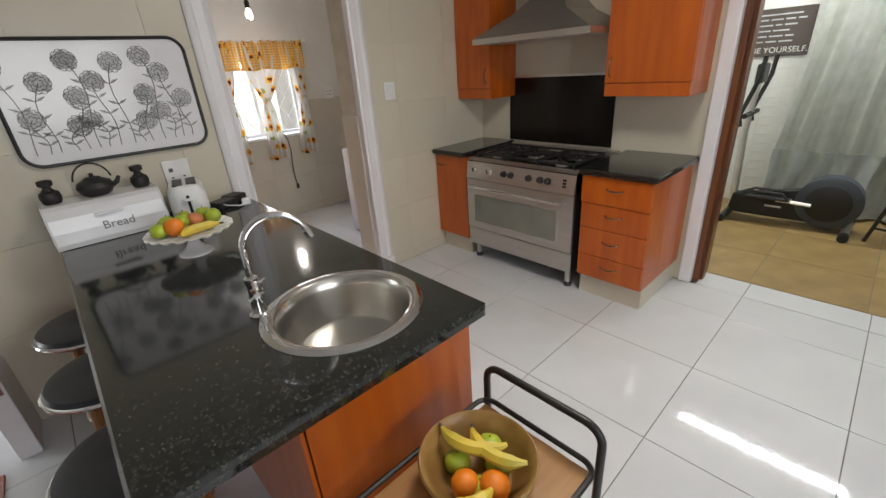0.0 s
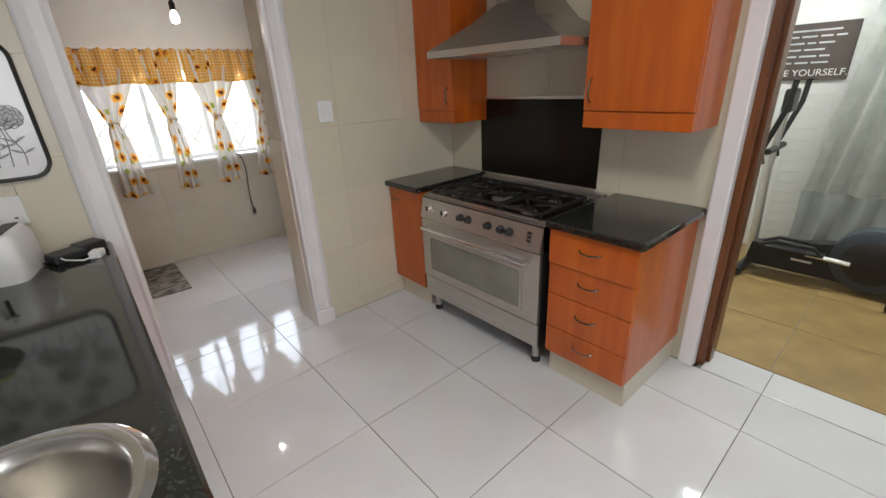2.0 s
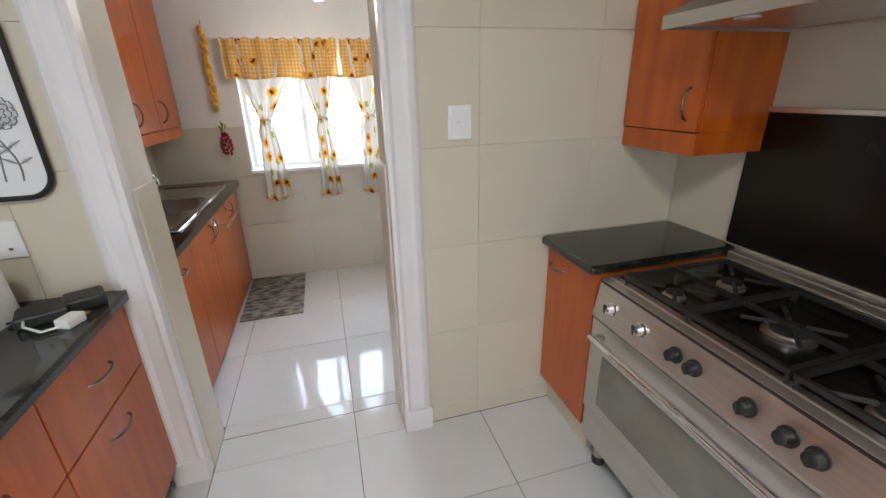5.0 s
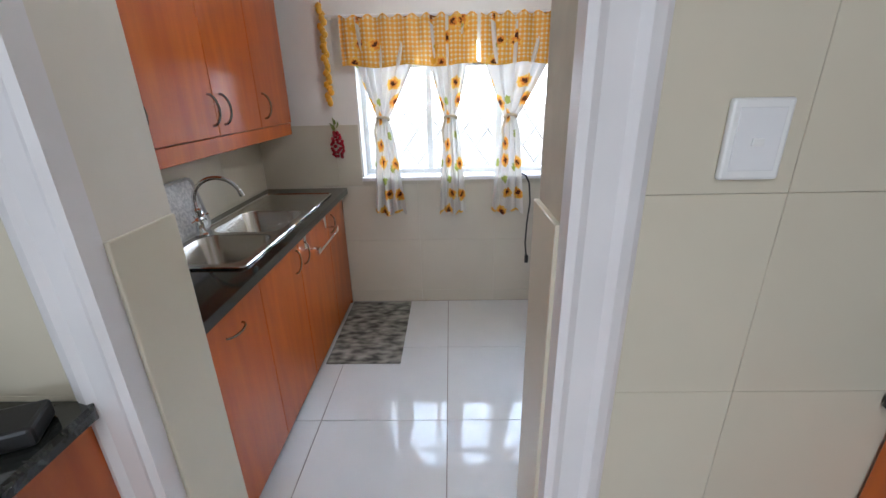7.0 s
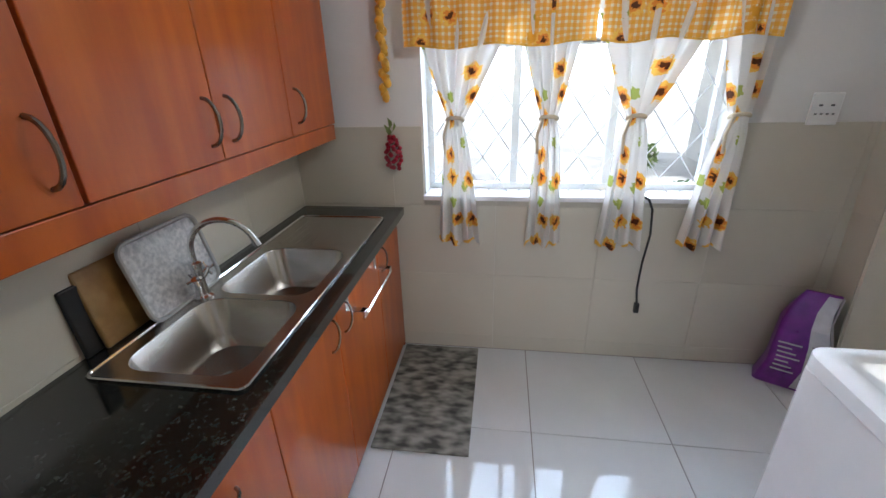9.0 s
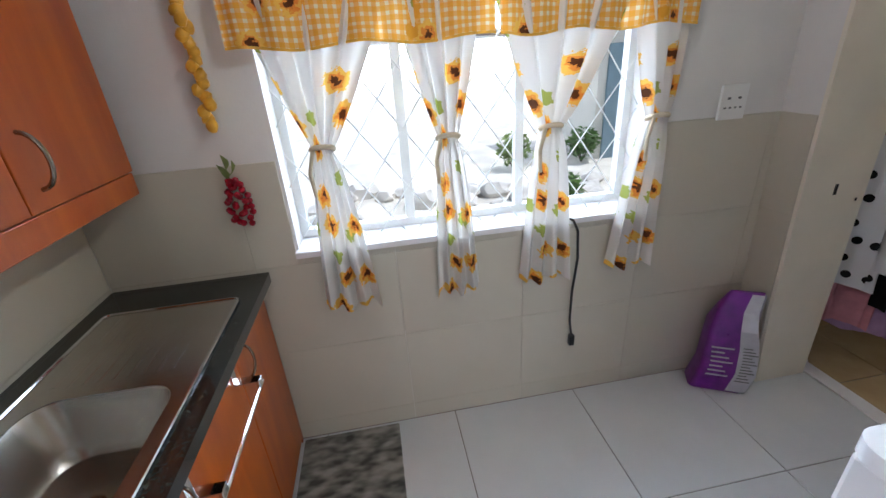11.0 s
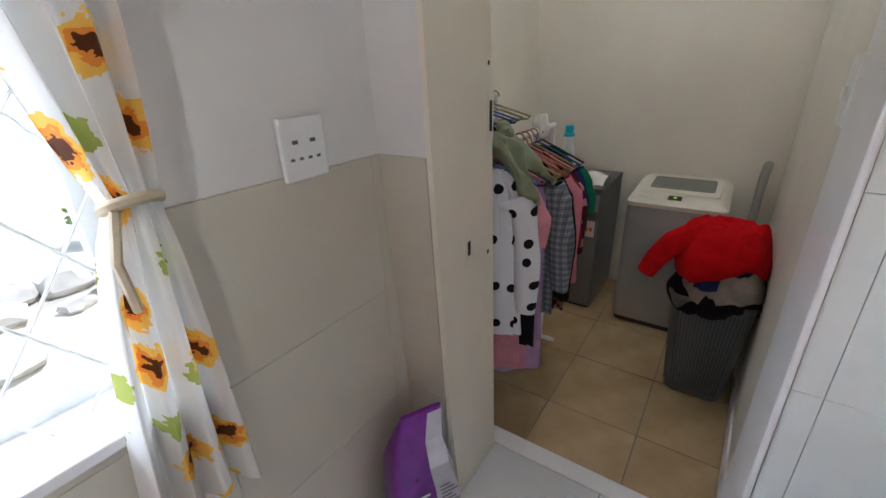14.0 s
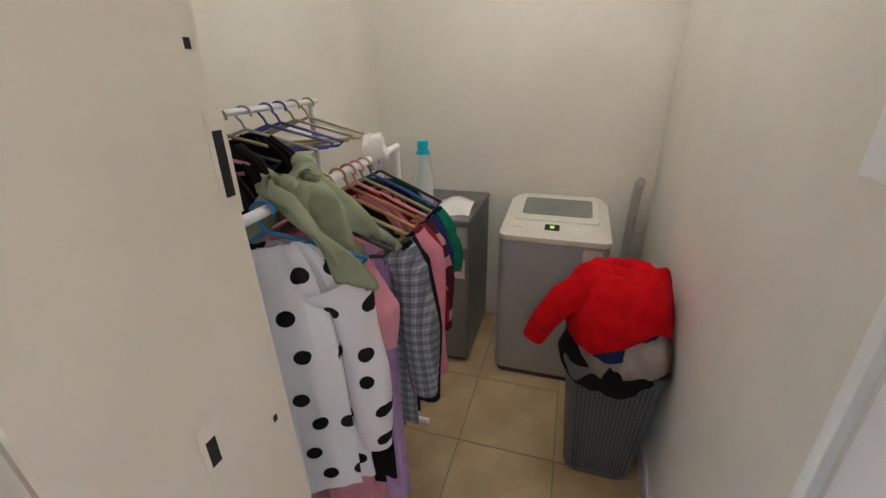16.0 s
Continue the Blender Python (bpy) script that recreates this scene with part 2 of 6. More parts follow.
M = {
    "floor_tile": mat("glossy_white_porcelain", (0.64, 0.65, 0.66), 0.055, vary=0.05, scale=3, bump=0.012, fine=20, island=0.02, coat=0.2),
    "grout_grey": mat("grey_grout", (0.22, 0.20, 0.18), 0.9, fine=300, bump=0.3),
    "wall_tile": mat("cream_wall_tile", (0.62, 0.57, 0.455), 0.3, vary=0.035, scale=3, bump=0.02, fine=40, island=0.025),
    "scullery_tile": mat("grey_cream_wall_tile", (0.57, 0.525, 0.435), 0.28, vary=0.035, scale=3, bump=0.02, fine=40, island=0.02),
    "white_tile": mat("white_wall_tile", (0.74, 0.74, 0.71), 0.15, vary=0.04, bump=0.01, island=0.02),
    "wall_grout": mat("cream_grout", (0.58, 0.53, 0.42), 0.9, bump=0.2, fine=300),
    "plaster": mat("white_plaster", (0.74, 0.72, 0.70), 0.75, vary=0.05, scale=3, bump=0.12, fine=70),
    "laundry_paint": mat("warm_white_paint", (0.74, 0.70, 0.62), 0.6, vary=0.06, scale=2.5, bump=0.08, fine=60),
    "cream_gloss": mat("cream_gloss_paint", (0.78, 0.72, 0.61), 0.32, vary=0.06, scale=4, bump=0.08, fine=35),
    "white_gloss": mat("white_gloss_paint", (0.78, 0.76, 0.77), 0.35, vary=0.04, scale=6, bump=0.05, fine=50),
    "ceiling": mat("ceiling_paint", (0.8, 0.79, 0.77), 0.9, vary=0.03, bump=0.05),
    "cherry": wood("cherry_wood_veneer", (0.52, 0.115, 0.007), (0.40, 0.074, 0.005), coat=0.28),
    # Same cherry veneer with shade put into the colour, for cabinet bodies.
    "cherry_shaded": wood("cherry_wood_in_shade", (0.40, 0.09, 0.03), (0.30, 0.06, 0.02)),
    "frame_brown": wood("brown_varnished_wood", (0.17, 0.055, 0.016), (0.09, 0.03, 0.01), 0.35),
    "acacia": wood("honey_wood", (0.42, 0.22, 0.08), (0.28, 0.13, 0.04), 0.4, 0),
    "bowl_wood": wood("olive_wood", (0.36, 0.21, 0.065), (0.25, 0.13, 0.035), 0.35, 0),
    "granite": granite("black_granite"),
    "steel": mat("brushed_steel", (0.62, 0.60, 0.56), 0.38, 1.0, vary=0.08, scale=2, stretch=(60, 2, 60), bump=0.02, fine=60),
    # Plain steel darkened: the hood's dark reflection is put into the colour.
    "hood_steel": mat("hood_steel_dark_reflection", (0.40, 0.37, 0.34), 0.3, 1.0, vary=0.08, scale=2, stretch=(60, 2, 60), bump=0.02, fine=60),
    "sink_steel": mat("satin_sink_steel", (0.58, 0.56, 0.52), 0.26, 1.0, vary=0.1, scale=4, bump=0.01),
    "chrome": mat("chrome", (0.75, 0.75, 0.75), 0.08, 1.0, vary=0.03, bump=0),
    "handle": mat("satin_nickel", (0.30, 0.27, 0.23), 0.25, 1.0, vary=0.05, bump=0),
    "black_metal": mat("black_powder_coat", (0.015, 0.014, 0.013), 0.4, vary=0.2, bump=0.05),
    "black_iron": mat("cast_iron", (0.018, 0.017, 0.016), 0.5, vary=0.3, bump=0.3, fine=200),
    "black_glass": mat("black_glass", (0.010, 0.008, 0.006), 0.2, vary=0.2, bump=0.01, spec=0.3),
    "oven_glass": mat("oven_glass", (0.20, 0.20, 0.16), 0.12, vary=0.25, scale=4, bump=0, coat=0.4),
    "black_plastic": mat("black_plastic", (0.02, 0.02, 0.021), 0.45, vary=0.2, bump=0.05),
    "dark_leather": mat("dark_blue_leatherette", (0.022, 0.026, 0.034), 0.32, vary=0.25, scale=14, bump=0.15, fine=180),
    "aluminium": mat("aluminium_trim", (0.72, 0.72, 0.70), 0.3, 1.0, vary=0.06, bump=0),
    "white_plastic": mat("white_plastic", (0.8, 0.8, 0.79), 0.3, vary=0.03, bump=0.01),
    "grey_plastic": mat("dark_grey_plastic", (0.10, 0.105, 0.11), 0.5, vary=0.1, bump=0.08),
    "hole_dark": mat("dark_gap", (0.012, 0.012, 0.012), 0.8, bump=0),
    "enamel": mat("white_enamel", (0.80, 0.80, 0.81), 0.2, vary=0.03, bump=0.01, coat=0.2),
    "ceramic": mat("white_ceramic", (0.82, 0.80, 0.78), 0.2, vary=0.03, bump=0.01, coat=0.2),
    "apple": mat("green_apple_skin", (0.38, 0.48, 0.035), 0.3, vary=0.25, scale=16, bump=0.02),
    "orange": mat("orange_peel", (0.80, 0.22, 0.01), 0.4, vary=0.12, bump=0.25, fine=260),
    "banana": mat("banana_skin", (0.72, 0.50, 0.04), 0.45, colour2=(0.5, 0.42, 0.06), scale=9, bump=0.03),
    "peach": mat("peach_skin", (0.62, 0.22, 0.08), 0.5, vary=0.4, scale=14, bump=0.04),
    "laundry_tile": mat("beige_floor_tile", (0.50, 0.375, 0.215), 0.22, colour2=(0.40, 0.285, 0.15), scale=6, bump=0.03, fine=50, island=0.04),
    "gym_tile": mat("ochre_floor_tile", (0.36, 0.25, 0.10), 0.35, colour2=(0.25, 0.165, 0.065), scale=5, bump=0.05, fine=40, island=0.06),
    "brick_paint": mat("white_painted_brick", (0.72, 0.73, 0.70), 0.6, vary=0.06, scale=10, bump=0.25, fine=90, island=0.03),
    "grey_cloth": mat("grey_voile", (0.54, 0.56, 0.52), 0.9, vary=0.1, scale=10, bump=0.1, fine=300, through_light=0.3, spec=0.1),
    "grey_cloth_dark": mat("grey_voile_band", (0.43, 0.46, 0.44), 0.9, vary=0.1, scale=10, bump=0.1, fine=300, through_light=0.2, spec=0.1),
    "poster": mat("dark_taupe_canvas", (0.085, 0.068, 0.058), 0.7, vary=0.1, bump=0.1),
    "ink_white": mat("white_ink", (0.75, 0.74, 0.72), 0.7, bump=0),
    "ink_black": mat("black_ink", (0.02, 0.02, 0.02), 0.6, bump=0),
    "sketch": mat("charcoal_print", (0.20, 0.20, 0.205), 0.5, vary=0.4, bump=0),
    "sketch_pale": mat("grey_print", (0.52, 0.52, 0.53), 0.5, vary=0.3, bump=0),
    "trainer_blue": mat("slate_blue_plastic", (0.05, 0.062, 0.078), 0.35, vary=0.15, bump=0.02),
    "washer_grey": mat("silver_grey_enamel", (0.36, 0.36, 0.36), 0.4, 0.3, vary=0.04, bump=0.01),
    "washer_top": mat("pale_cream_plastic", (0.66, 0.63, 0.55), 0.35, vary=0.03, bump=0.01),
    "dryer_grey": mat("dark_silver_enamel", (0.20, 0.20, 0.20), 0.35, 0.5, vary=0.06, bump=0.01),
    "smoky": mat("smoky_lid_glass", (0.20, 0.21, 0.19), 0.12, vary=0.1, bump=0),
    "red_fleece": mat("red_fleece", (0.52, 0.005, 0.008), 0.95, vary=0.18, scale=20, bump=0.4, fine=350, spec=0.05),
    "purple_foil": mat("purple_printed_film", (0.20, 0.016, 0.33), 0.28, vary=0.3, scale=18, bump=0.1, fine=40, coat=0.2),
    "white_foil": mat("white_printed_film", (0.62, 0.60, 0.66), 0.35, vary=0.12, scale=20, bump=0.05),
    "gourd": mat("yellow_glazed_ornament", (0.75, 0.40, 0.03), 0.3, vary=0.25, scale=30, bump=0.1),
    "grape": mat("dark_red_ornament", (0.32, 0.006, 0.02), 0.22, vary=0.3, scale=40, bump=0.02),
    "leaf": mat("leaf_green", (0.10, 0.17, 0.035), 0.5, vary=0.4, scale=20, bump=0.1, through_light=0.25),
    "leaf_pale": mat("pale_leaf_green", (0.20, 0.26, 0.07), 0.5, vary=0.4, scale=20, bump=0.1, through_light=0.25),
    "soil": mat("pale_dry_ground", (0.66, 0.60, 0.50), 0.95, vary=0.3, scale=1.5, bump=0.6, fine=25),
    "garden_stone": mat("pale_garden_stone", (0.55, 0.51, 0.45), 0.9, vary=0.25, scale=6, bump=0.4, fine=30),
    "garden_wall": mat("pale_render", (0.62, 0.58, 0.50), 0.9, vary=0.12, scale=2, bump=0.3, fine=30),
    "bark": mat("grey_bark", (0.12, 0.10, 0.08), 0.9, vary=0.3, scale=20, bump=0.5),
    "steel_paint": mat("white_steel_window_paint", (0.74, 0.75, 0.74), 0.4, vary=0.05, bump=0.05),
    "blue_shutter": mat("blue_grey_door", (0.20, 0.27, 0.30), 0.6, vary=0.1, bump=0.05),
    "sunflower": print_cloth("sunflower_print_cotton", (0.72, 0.69, 0.65)),
    "gingham": print_cloth("yellow_gingham_cotton", (0.78, 0.72, 0.52), True),
    "tie_cloth": mat("cream_cotton_tie", (0.62, 0.53, 0.38), 0.9, vary=0.15, scale=30, bump=0.2, fine=300, spec=0.1),
    "dots": pattern_cloth("white_jersey_black_dots", (0.74, 0.73, 0.76), (0.015, 0.014, 0.016), "dots"),
    "plaid": pattern_cloth("grey_plaid_flannel", (0.42, 0.44, 0.48), (0.05, 0.06, 0.08), "plaid"),
    "floral": pattern_cloth("dark_floral_cotton", (0.06, 0.012, 0.025), (0.40, 0.20, 0.20), "flowers"),
    "pink": mat("pink_knit", (0.56, 0.20, 0.26), 0.95, vary=0.12, scale=20, bump=0.3, fine=300, spec=0.1),
    "rose": mat("rose_cotton", (0.62, 0.27, 0.33), 0.95, vary=0.12, scale=20, bump=0.2, fine=300, spec=0.1),
    "lilac": mat("lilac_cotton", (0.46, 0.30, 0.52), 0.95, vary=0.12, scale=20, bump=0.2, fine=300, spec=0.1),
    "sage": mat("sage_green_fleece", (0.29, 0.32, 0.21), 0.95, vary=0.14, scale=18, bump=0.3, fine=300, spec=0.1),
    "black_cloth": mat("black_cotton", (0.012, 0.011, 0.012), 0.95, vary=0.3, scale=20, bump=0.2, fine=300, spec=0.1),
    "navy": mat("navy_cotton", (0.015, 0.025, 0.09), 0.9, vary=0.3, scale=20, bump=0.2, fine=300, spec=0.1),
    "green_cloth": mat("green_cotton", (0.01, 0.14, 0.075), 0.9, vary=0.3, scale=20, bump=0.2, fine=300, spec=0.1),
    "taupe_cloth": mat("taupe_cotton", (0.28, 0.23, 0.20), 0.95, vary=0.25, scale=16, bump=0.3, fine=300, spec=0.1),
    "maroon": mat("maroon_cotton", (0.20, 0.012, 0.02), 0.95, vary=0.25, scale=16, bump=0.3, fine=300, spec=0.1),
    "blue_plastic": mat("blue_plastic", (0.02, 0.17, 0.45), 0.35, vary=0.1, bump=0),
    "cobalt": mat("cobalt_plastic", (0.05, 0.07, 0.30), 0.35, vary=0.1, bump=0),
    "pink_plastic": mat("pink_plastic", (0.60, 0.22, 0.24), 0.35, vary=0.1, bump=0),
    "olive_plastic": mat("olive_plastic", (0.30, 0.26, 0.10), 0.35, vary=0.1, bump=0),
    "mat_pile": mat("grey_leaf_mat", (0.33, 0.32, 0.28), 0.9, colour2=(0.055, 0.055, 0.05), scale=13, bump=0.3, fine=250, stretch=(1.0, 1.9, 1), detail=1.5),
    "rug": mat("red_floral_rug", (0.42, 0.02, 0.03), 0.95, colour2=(0.55, 0.36, 0.30), scale=11, bump=0.3, fine=200),
    "label_pale": mat("pale_paper", (0.72, 0.62, 0.56), 0.6, vary=0.05, bump=0),
    "label_orange": mat("orange_label_ink", (0.75, 0.16, 0.04), 0.6, bump=0),
    "cap_blue": mat("turquoise_cap", (0.01, 0.38, 0.52), 0.35, vary=0.1, bump=0),
    "bottle_white": mat("translucent_white_plastic", (0.62, 0.66, 0.66), 0.3, vary=0.05, bump=0),
    "mosaic": mat("grey_mosaic_print", (0.70, 0.69, 0.67), 0.35, colour2=(0.45, 0.45, 0.45), scale=75, bump=0.02, detail=1),
    "brass": mat("brass", (0.62, 0.42, 0.14), 0.3, 1.0, vary=0.1, bump=0),
    # Near-black colour standing for the shade inside the hamper's holes.
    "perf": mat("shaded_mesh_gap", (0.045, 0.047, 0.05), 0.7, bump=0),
    "wax": mat("dull_grey_tube", (0.42, 0.41, 0.38), 0.5, vary=0.08, bump=0.05),
}
lit = bpy.data.materials.new("lit_bulb")
lit.use_nodes = True
lit.node_tree.nodes["Principled BSDF"].inputs["Emission Color"].default_value = (1, 0.92, 0.78, 1)
lit.node_tree.nodes["Principled BSDF"].inputs["Emission Strength"].default_value = 3
M["lit"] = lit
glow = bpy.data.materials.new("green_display")
glow.use_nodes = True
glow.node_tree.nodes["Principled BSDF"].inputs["Base Color"].default_value = (0.02, 0.05, 0.01, 1)
glow.node_tree.nodes["Principled BSDF"].inputs["Emission Color"].default_value = (0.5, 1, 0.1, 1)
glow.node_tree.nodes["Principled BSDF"].inputs["Emission Strength"].default_value = 0.6
M["display"] = glow
glass = bpy.data.materials.new("window_glass")
glass.use_nodes = True
gb = glass.node_tree.nodes["Principled BSDF"]
gb.inputs["Transmission Weight"].default_value = 1
gb.inputs["Roughness"].default_value = 0.0
gb.inputs["IOR"].default_value = 1.05
M["glass"] = glass

# ---- mesh helpers ----
BASE = {}


def thing(name, label, category, loc=(0, 0, 0), rz=0, group=""):
    ob = new(name)
    ob.empty_display_size = 0.05
    ob.matrix_basis = pose(*loc, 0, 0, rz)
    tagged(ob, label, category, group)
    BASE[ob] = ob.matrix_basis.inverted()
    return ob


def part(name, bm, material, parent=None, label="", world=True, smooth=False):
    """Links a bmesh as one mesh. world: under an Empty its coordinates are the place's, else the thing's own."""
    bmesh.ops.recalc_face_normals(bm, faces=bm.faces[:])
    me = bpy.data.meshes.new(name)
    bm.to_mesh(me)
    bm.free()
    if smooth:
        me.shade_smooth()
        me.set_sharp_from_angle(angle=radians(40))
    me.materials.append(M[material] if isinstance(material, str) else material)
    ob = new(name, me)
    if parent:
        ob.parent = parent
        if world and parent in BASE:
            ob.matrix_parent_inverse = BASE[parent]
    if label:
        tagged(ob, label)
    return ob


def add_box(bm, x0, x1, y0, y1, z0, z1, bevel=0.0, m=None):
    vs = [bm.verts.new((x, y, z)) for x in (x0, x1) for y in (y0, y1) for z in (z0, z1)]
    fs = [bm.faces.new([vs[i] for i in q]) for q in ((0, 1, 3, 2), (4, 6, 7, 5), (0, 4, 5, 1), (2, 3, 7, 6), (0, 2, 6, 4), (1, 5, 7, 3))]
    if bevel:
        es = {e for f in fs for e in f.edges}
        out = bmesh.ops.bevel(bm, geom=list(es), offset=bevel, segments=2, affect="EDGES", profile=0.5)
        vs = list({v for f in out["faces"] for v in f.verts} | {v for v in vs if v.is_valid})
    if m:
        bmesh.ops.transform(bm, matrix=m, verts=[v for v in vs if v.is_valid])
    return bm


def bx(x0, x1, y0, y1, z0, z1, bevel=0.0, m=None):
    return add_box(bmesh.new(), x0, x1, y0, y1, z0, z1, bevel, m)


def add_loft(bm, rings, cap0=True, cap1=True, closed=True):
    vv = [[bm.verts.new(p) for p in r] for r in rings]
    k = len(vv[0])
    for a, b in zip(vv, vv[1:]):
        for i in range(k if closed else k - 1):
            j = (i + 1) % k
            bm.faces.new((a[i], a[j], b[j], b[i]))
    if cap0:
        bm.faces.new(vv[0])
    if cap1:
        bm.faces.new(vv[-1])
    return bm


def loft(rings, cap0=True, cap1=True, closed=True):
    return add_loft(bmesh.new(), rings, cap0, cap1, closed)


def circle(cx, cy, z, r, n=24, ry=None):
    return [(cx + r * math.cos(2 * math.pi * i / n), cy + (ry or r) * math.sin(2 * math.pi * i / n), z) for i in range(n)]


def revolve(cx, cy, profile, n=24, cap0=True, cap1=True):
    return loft([circle(cx, cy, z, max(r, 0.0008), n) for r, z in profile], cap0, cap1)


def rrect(x0, x1, y0, y1, r, z, n=5):
    out = []
    for cx, cy, a in ((x1 - r, y1 - r, 0), (x0 + r, y1 - r, 90), (x0 + r, y0 + r, 180), (x1 - r, y0 + r, 270)):
        for i in range(n + 1):
            t = radians(a + 90 * i / n)
            out.append((cx + r * math.cos(t), cy + r * math.sin(t), z))
    return out


def add_tube(bm, path, r, n=8, closed=False):
    pts = [Vector(p) for p in path]
    rings, side = [], None
    for i, p in enumerate(pts):
        d = (pts[(i + 1) % len(pts)] - pts[i - 1]) if closed or 0 < i < len(pts) - 1 else (pts[1] - pts[0] if i == 0 else pts[-1] - pts[-2])
        d.normalize()
        if side is None:
            side = d.orthogonal().normalized()
        side = (side - d * side.dot(d)).normalized()
        up = d.cross(side)
        rad = r(i / max(1, len(pts) - 1)) if callable(r) else r
        rings.append([p + (side * math.cos(2 * math.pi * k / n) + up * math.sin(2 * math.pi * k / n)) * rad for k in range(n)])
    if closed:
        rings.append(rings[0])
    return add_loft(bm, rings, not closed, not closed)


def tube(path, r, n=8, closed=False):
    return add_tube(bmesh.new(), path, r, n, closed)


def arc(c, r, a0, a1, n, u, v):
    c, u, v = Vector(c), Vector(u), Vector(v)
    return [c + (u * math.cos(radians(a0 + (a1 - a0) * i / n)) + v * math.sin(radians(a0 + (a1 - a0) * i / n))) * r for i in range(n + 1)]


def slab_hole(outer, inner, z0, z1, bm=None):
    """A slab between two outlines of equal count, walked alike."""
    bm = bm or bmesh.new()
    o0, o1 = [(x, y, z0) for x, y, _ in outer], [(x, y, z1) for x, y, _ in outer]
    i0, i1 = [(x, y, z0) for x, y, _ in inner], [(x, y, z1) for x, y, _ in inner]
    return add_loft(bm, [i0, o0, o1, i1, i0], False, False)


def cloth(fn, nu, nv, thick=0.0, uvscale=(1, 1), bm=None):
    """A sheet from fn(u, v) with UV in metres."""
    bm = bm or bmesh.new()
    uvl = bm.loops.layers.uv.verify()
    g = [[bm.verts.new(fn(i / nu, j / nv)) for i in range(nu + 1)] for j in range(nv + 1)]
    for j in range(nv):
        for i in range(nu):
            f = bm.faces.new((g[j][i], g[j][i + 1], g[j + 1][i + 1], g[j + 1][i]))
            for lp, (a, b) in zip(f.loops, ((i, j), (i + 1, j), (i + 1, j + 1), (i, j + 1))):
                lp[uvl].uv = (a / nu * uvscale[0], b / nv * uvscale[1])
    return bm


def blob(c, r, squash=(1, 1, 1), rough=0.0, seed=0, n=2):
    bm = bmesh.new()
    bmesh.ops.create_icosphere(bm, subdivisions=n, radius=1)
    for v in bm.verts:
        k = 1 + rough * noise.noise(v.co * 1.7 + Vector((seed, seed * 2, 0)))
        v.co = Vector(c) + Vector((v.co.x * squash[0], v.co.y * squash[1], v.co.z * squash[2])) * r * k
    return bm


def structure(name, bm, material, label="", smooth=False):
    ob = part(name, bm, material, smooth=smooth)
    return tagged(ob, label or name.replace("_", " "), kind="structure")


def bar_handle(parent, p, axis, out, span=0.1, sag=0.028, r=0.0045):
    """A bow handle: p its middle on the door, axis along it, out away from the door."""
    a, o = Vector(axis), Vector(out)
    pts = [Vector(p) + a * (span / 2 * math.cos(t)) + o * (sag * math.sin(t)) for t in [math.pi * i / 10 for i in range(11)]]
    return part("handle", tube(pts, r, 8), "handle", parent, "satin nickel bow handle", smooth=True)

# ---- rooms ----
H = 2.6


def wall(name, label, boxes, material):
    bm = bmesh.new()
    for b in boxes:
        add_box(bm, *b)
    return structure(name, bm, material, label)


sub_floor = wall("floor", "white tiled floor with dark grout lines", [(-3.2, 3.08, -2.9, 2.57, -0.2, -0.004), (0.93, 1.77, 2.57, 2.8, -0.2, -0.004), (3.08, 3.31, -0.5, 0.65, -0.2, -0.004), (0.3, 3.3, 2.8, 4.70, -0.2, -0.004)], "grout_grey")
laundry_floor = wall("floor_laundry", "beige tiled laundry floor", [(3.3, 5.06, 3.62, 5.1, -0.2, -0.004)], "grout_grey")
gym_floor = wall("floor_gym", "ochre tiled floor of the gym room", [(3.31, 5.25, -2.9, 1.6, -0.2, -0.004)], "grout_grey")
dining_floor = wall("floor_dining", "pale floor beyond the dining doorway", [(-3.2, 0.18, 2.57, 4.6, -0.2, -0.002)], "floor_tile")
TB = 0.009
wall_partition = wall("wall_partition", "cream tiled wall between kitchen and scullery", [
    (-0.37, 0.93, 2.57 + TB, 2.8, 0, H), (0.93, 1.77, 2.57 + TB, 2.8, 2.03, H), (1.77, 3.3, 2.57 + TB, 2.8, 0, H), (-3.2, -1.6, 2.57 + TB, 2.8, 0, H), (-1.6, -0.37, 2.57 + TB, 2.8, 2.05, H)], "wall_grout")
wall_stove = wall("wall_stove", "cream tiled wall behind the cooker", [
    (3.08 + TB, 3.3, 0.665, 2.57 + TB, 0, H), (3.08 + TB, 3.3, -0.5, 0.665, 2.05, H), (3.08 + TB, 3.3, -2.9, -0.5, 0, H)], "wall_grout")
wall_window = wall("wall_window", "scullery window wall, white above tiles", [
    (0.1, 0.995, 4.64 + TB, 4.86, 0, H), (2.36, 3.25, 4.64 + TB, 4.86, 0, H), (0.995, 2.36, 4.64 + TB, 4.86, 0, 0.915), (0.995, 2.36, 4.64 + TB, 4.86, 1.86, H)], "plaster")
wall_sink = wall("wall_sink", "scullery wall behind the double sink", [(0.1, 0.33 - TB, 2.8, 4.64 + TB, 0, H)], "plaster")
wall_laundry = wall("wall_laundry", "thick wall with the opening to the laundry", [
    (3.02 + TB, 3.25, 2.8, 3.70, 0, H), (3.02, 3.25, 3.70, 4.49, 2.05, H)], "plaster")
NIB = ((0.0, 3.022), (0.4, 2.985), (1.0, 2.957), (1.5, 2.94), (H, 2.935))


def nib_x(z):
    """Face of the hand-plastered nib, which leans out towards the scullery."""
    for (z0, x0), (z1, x1) in zip(NIB, NIB[1:]):
        if z <= z1:
            return x0 + (x1 - x0) * (z - z0) / (z1 - z0)
    return NIB[-1][1]


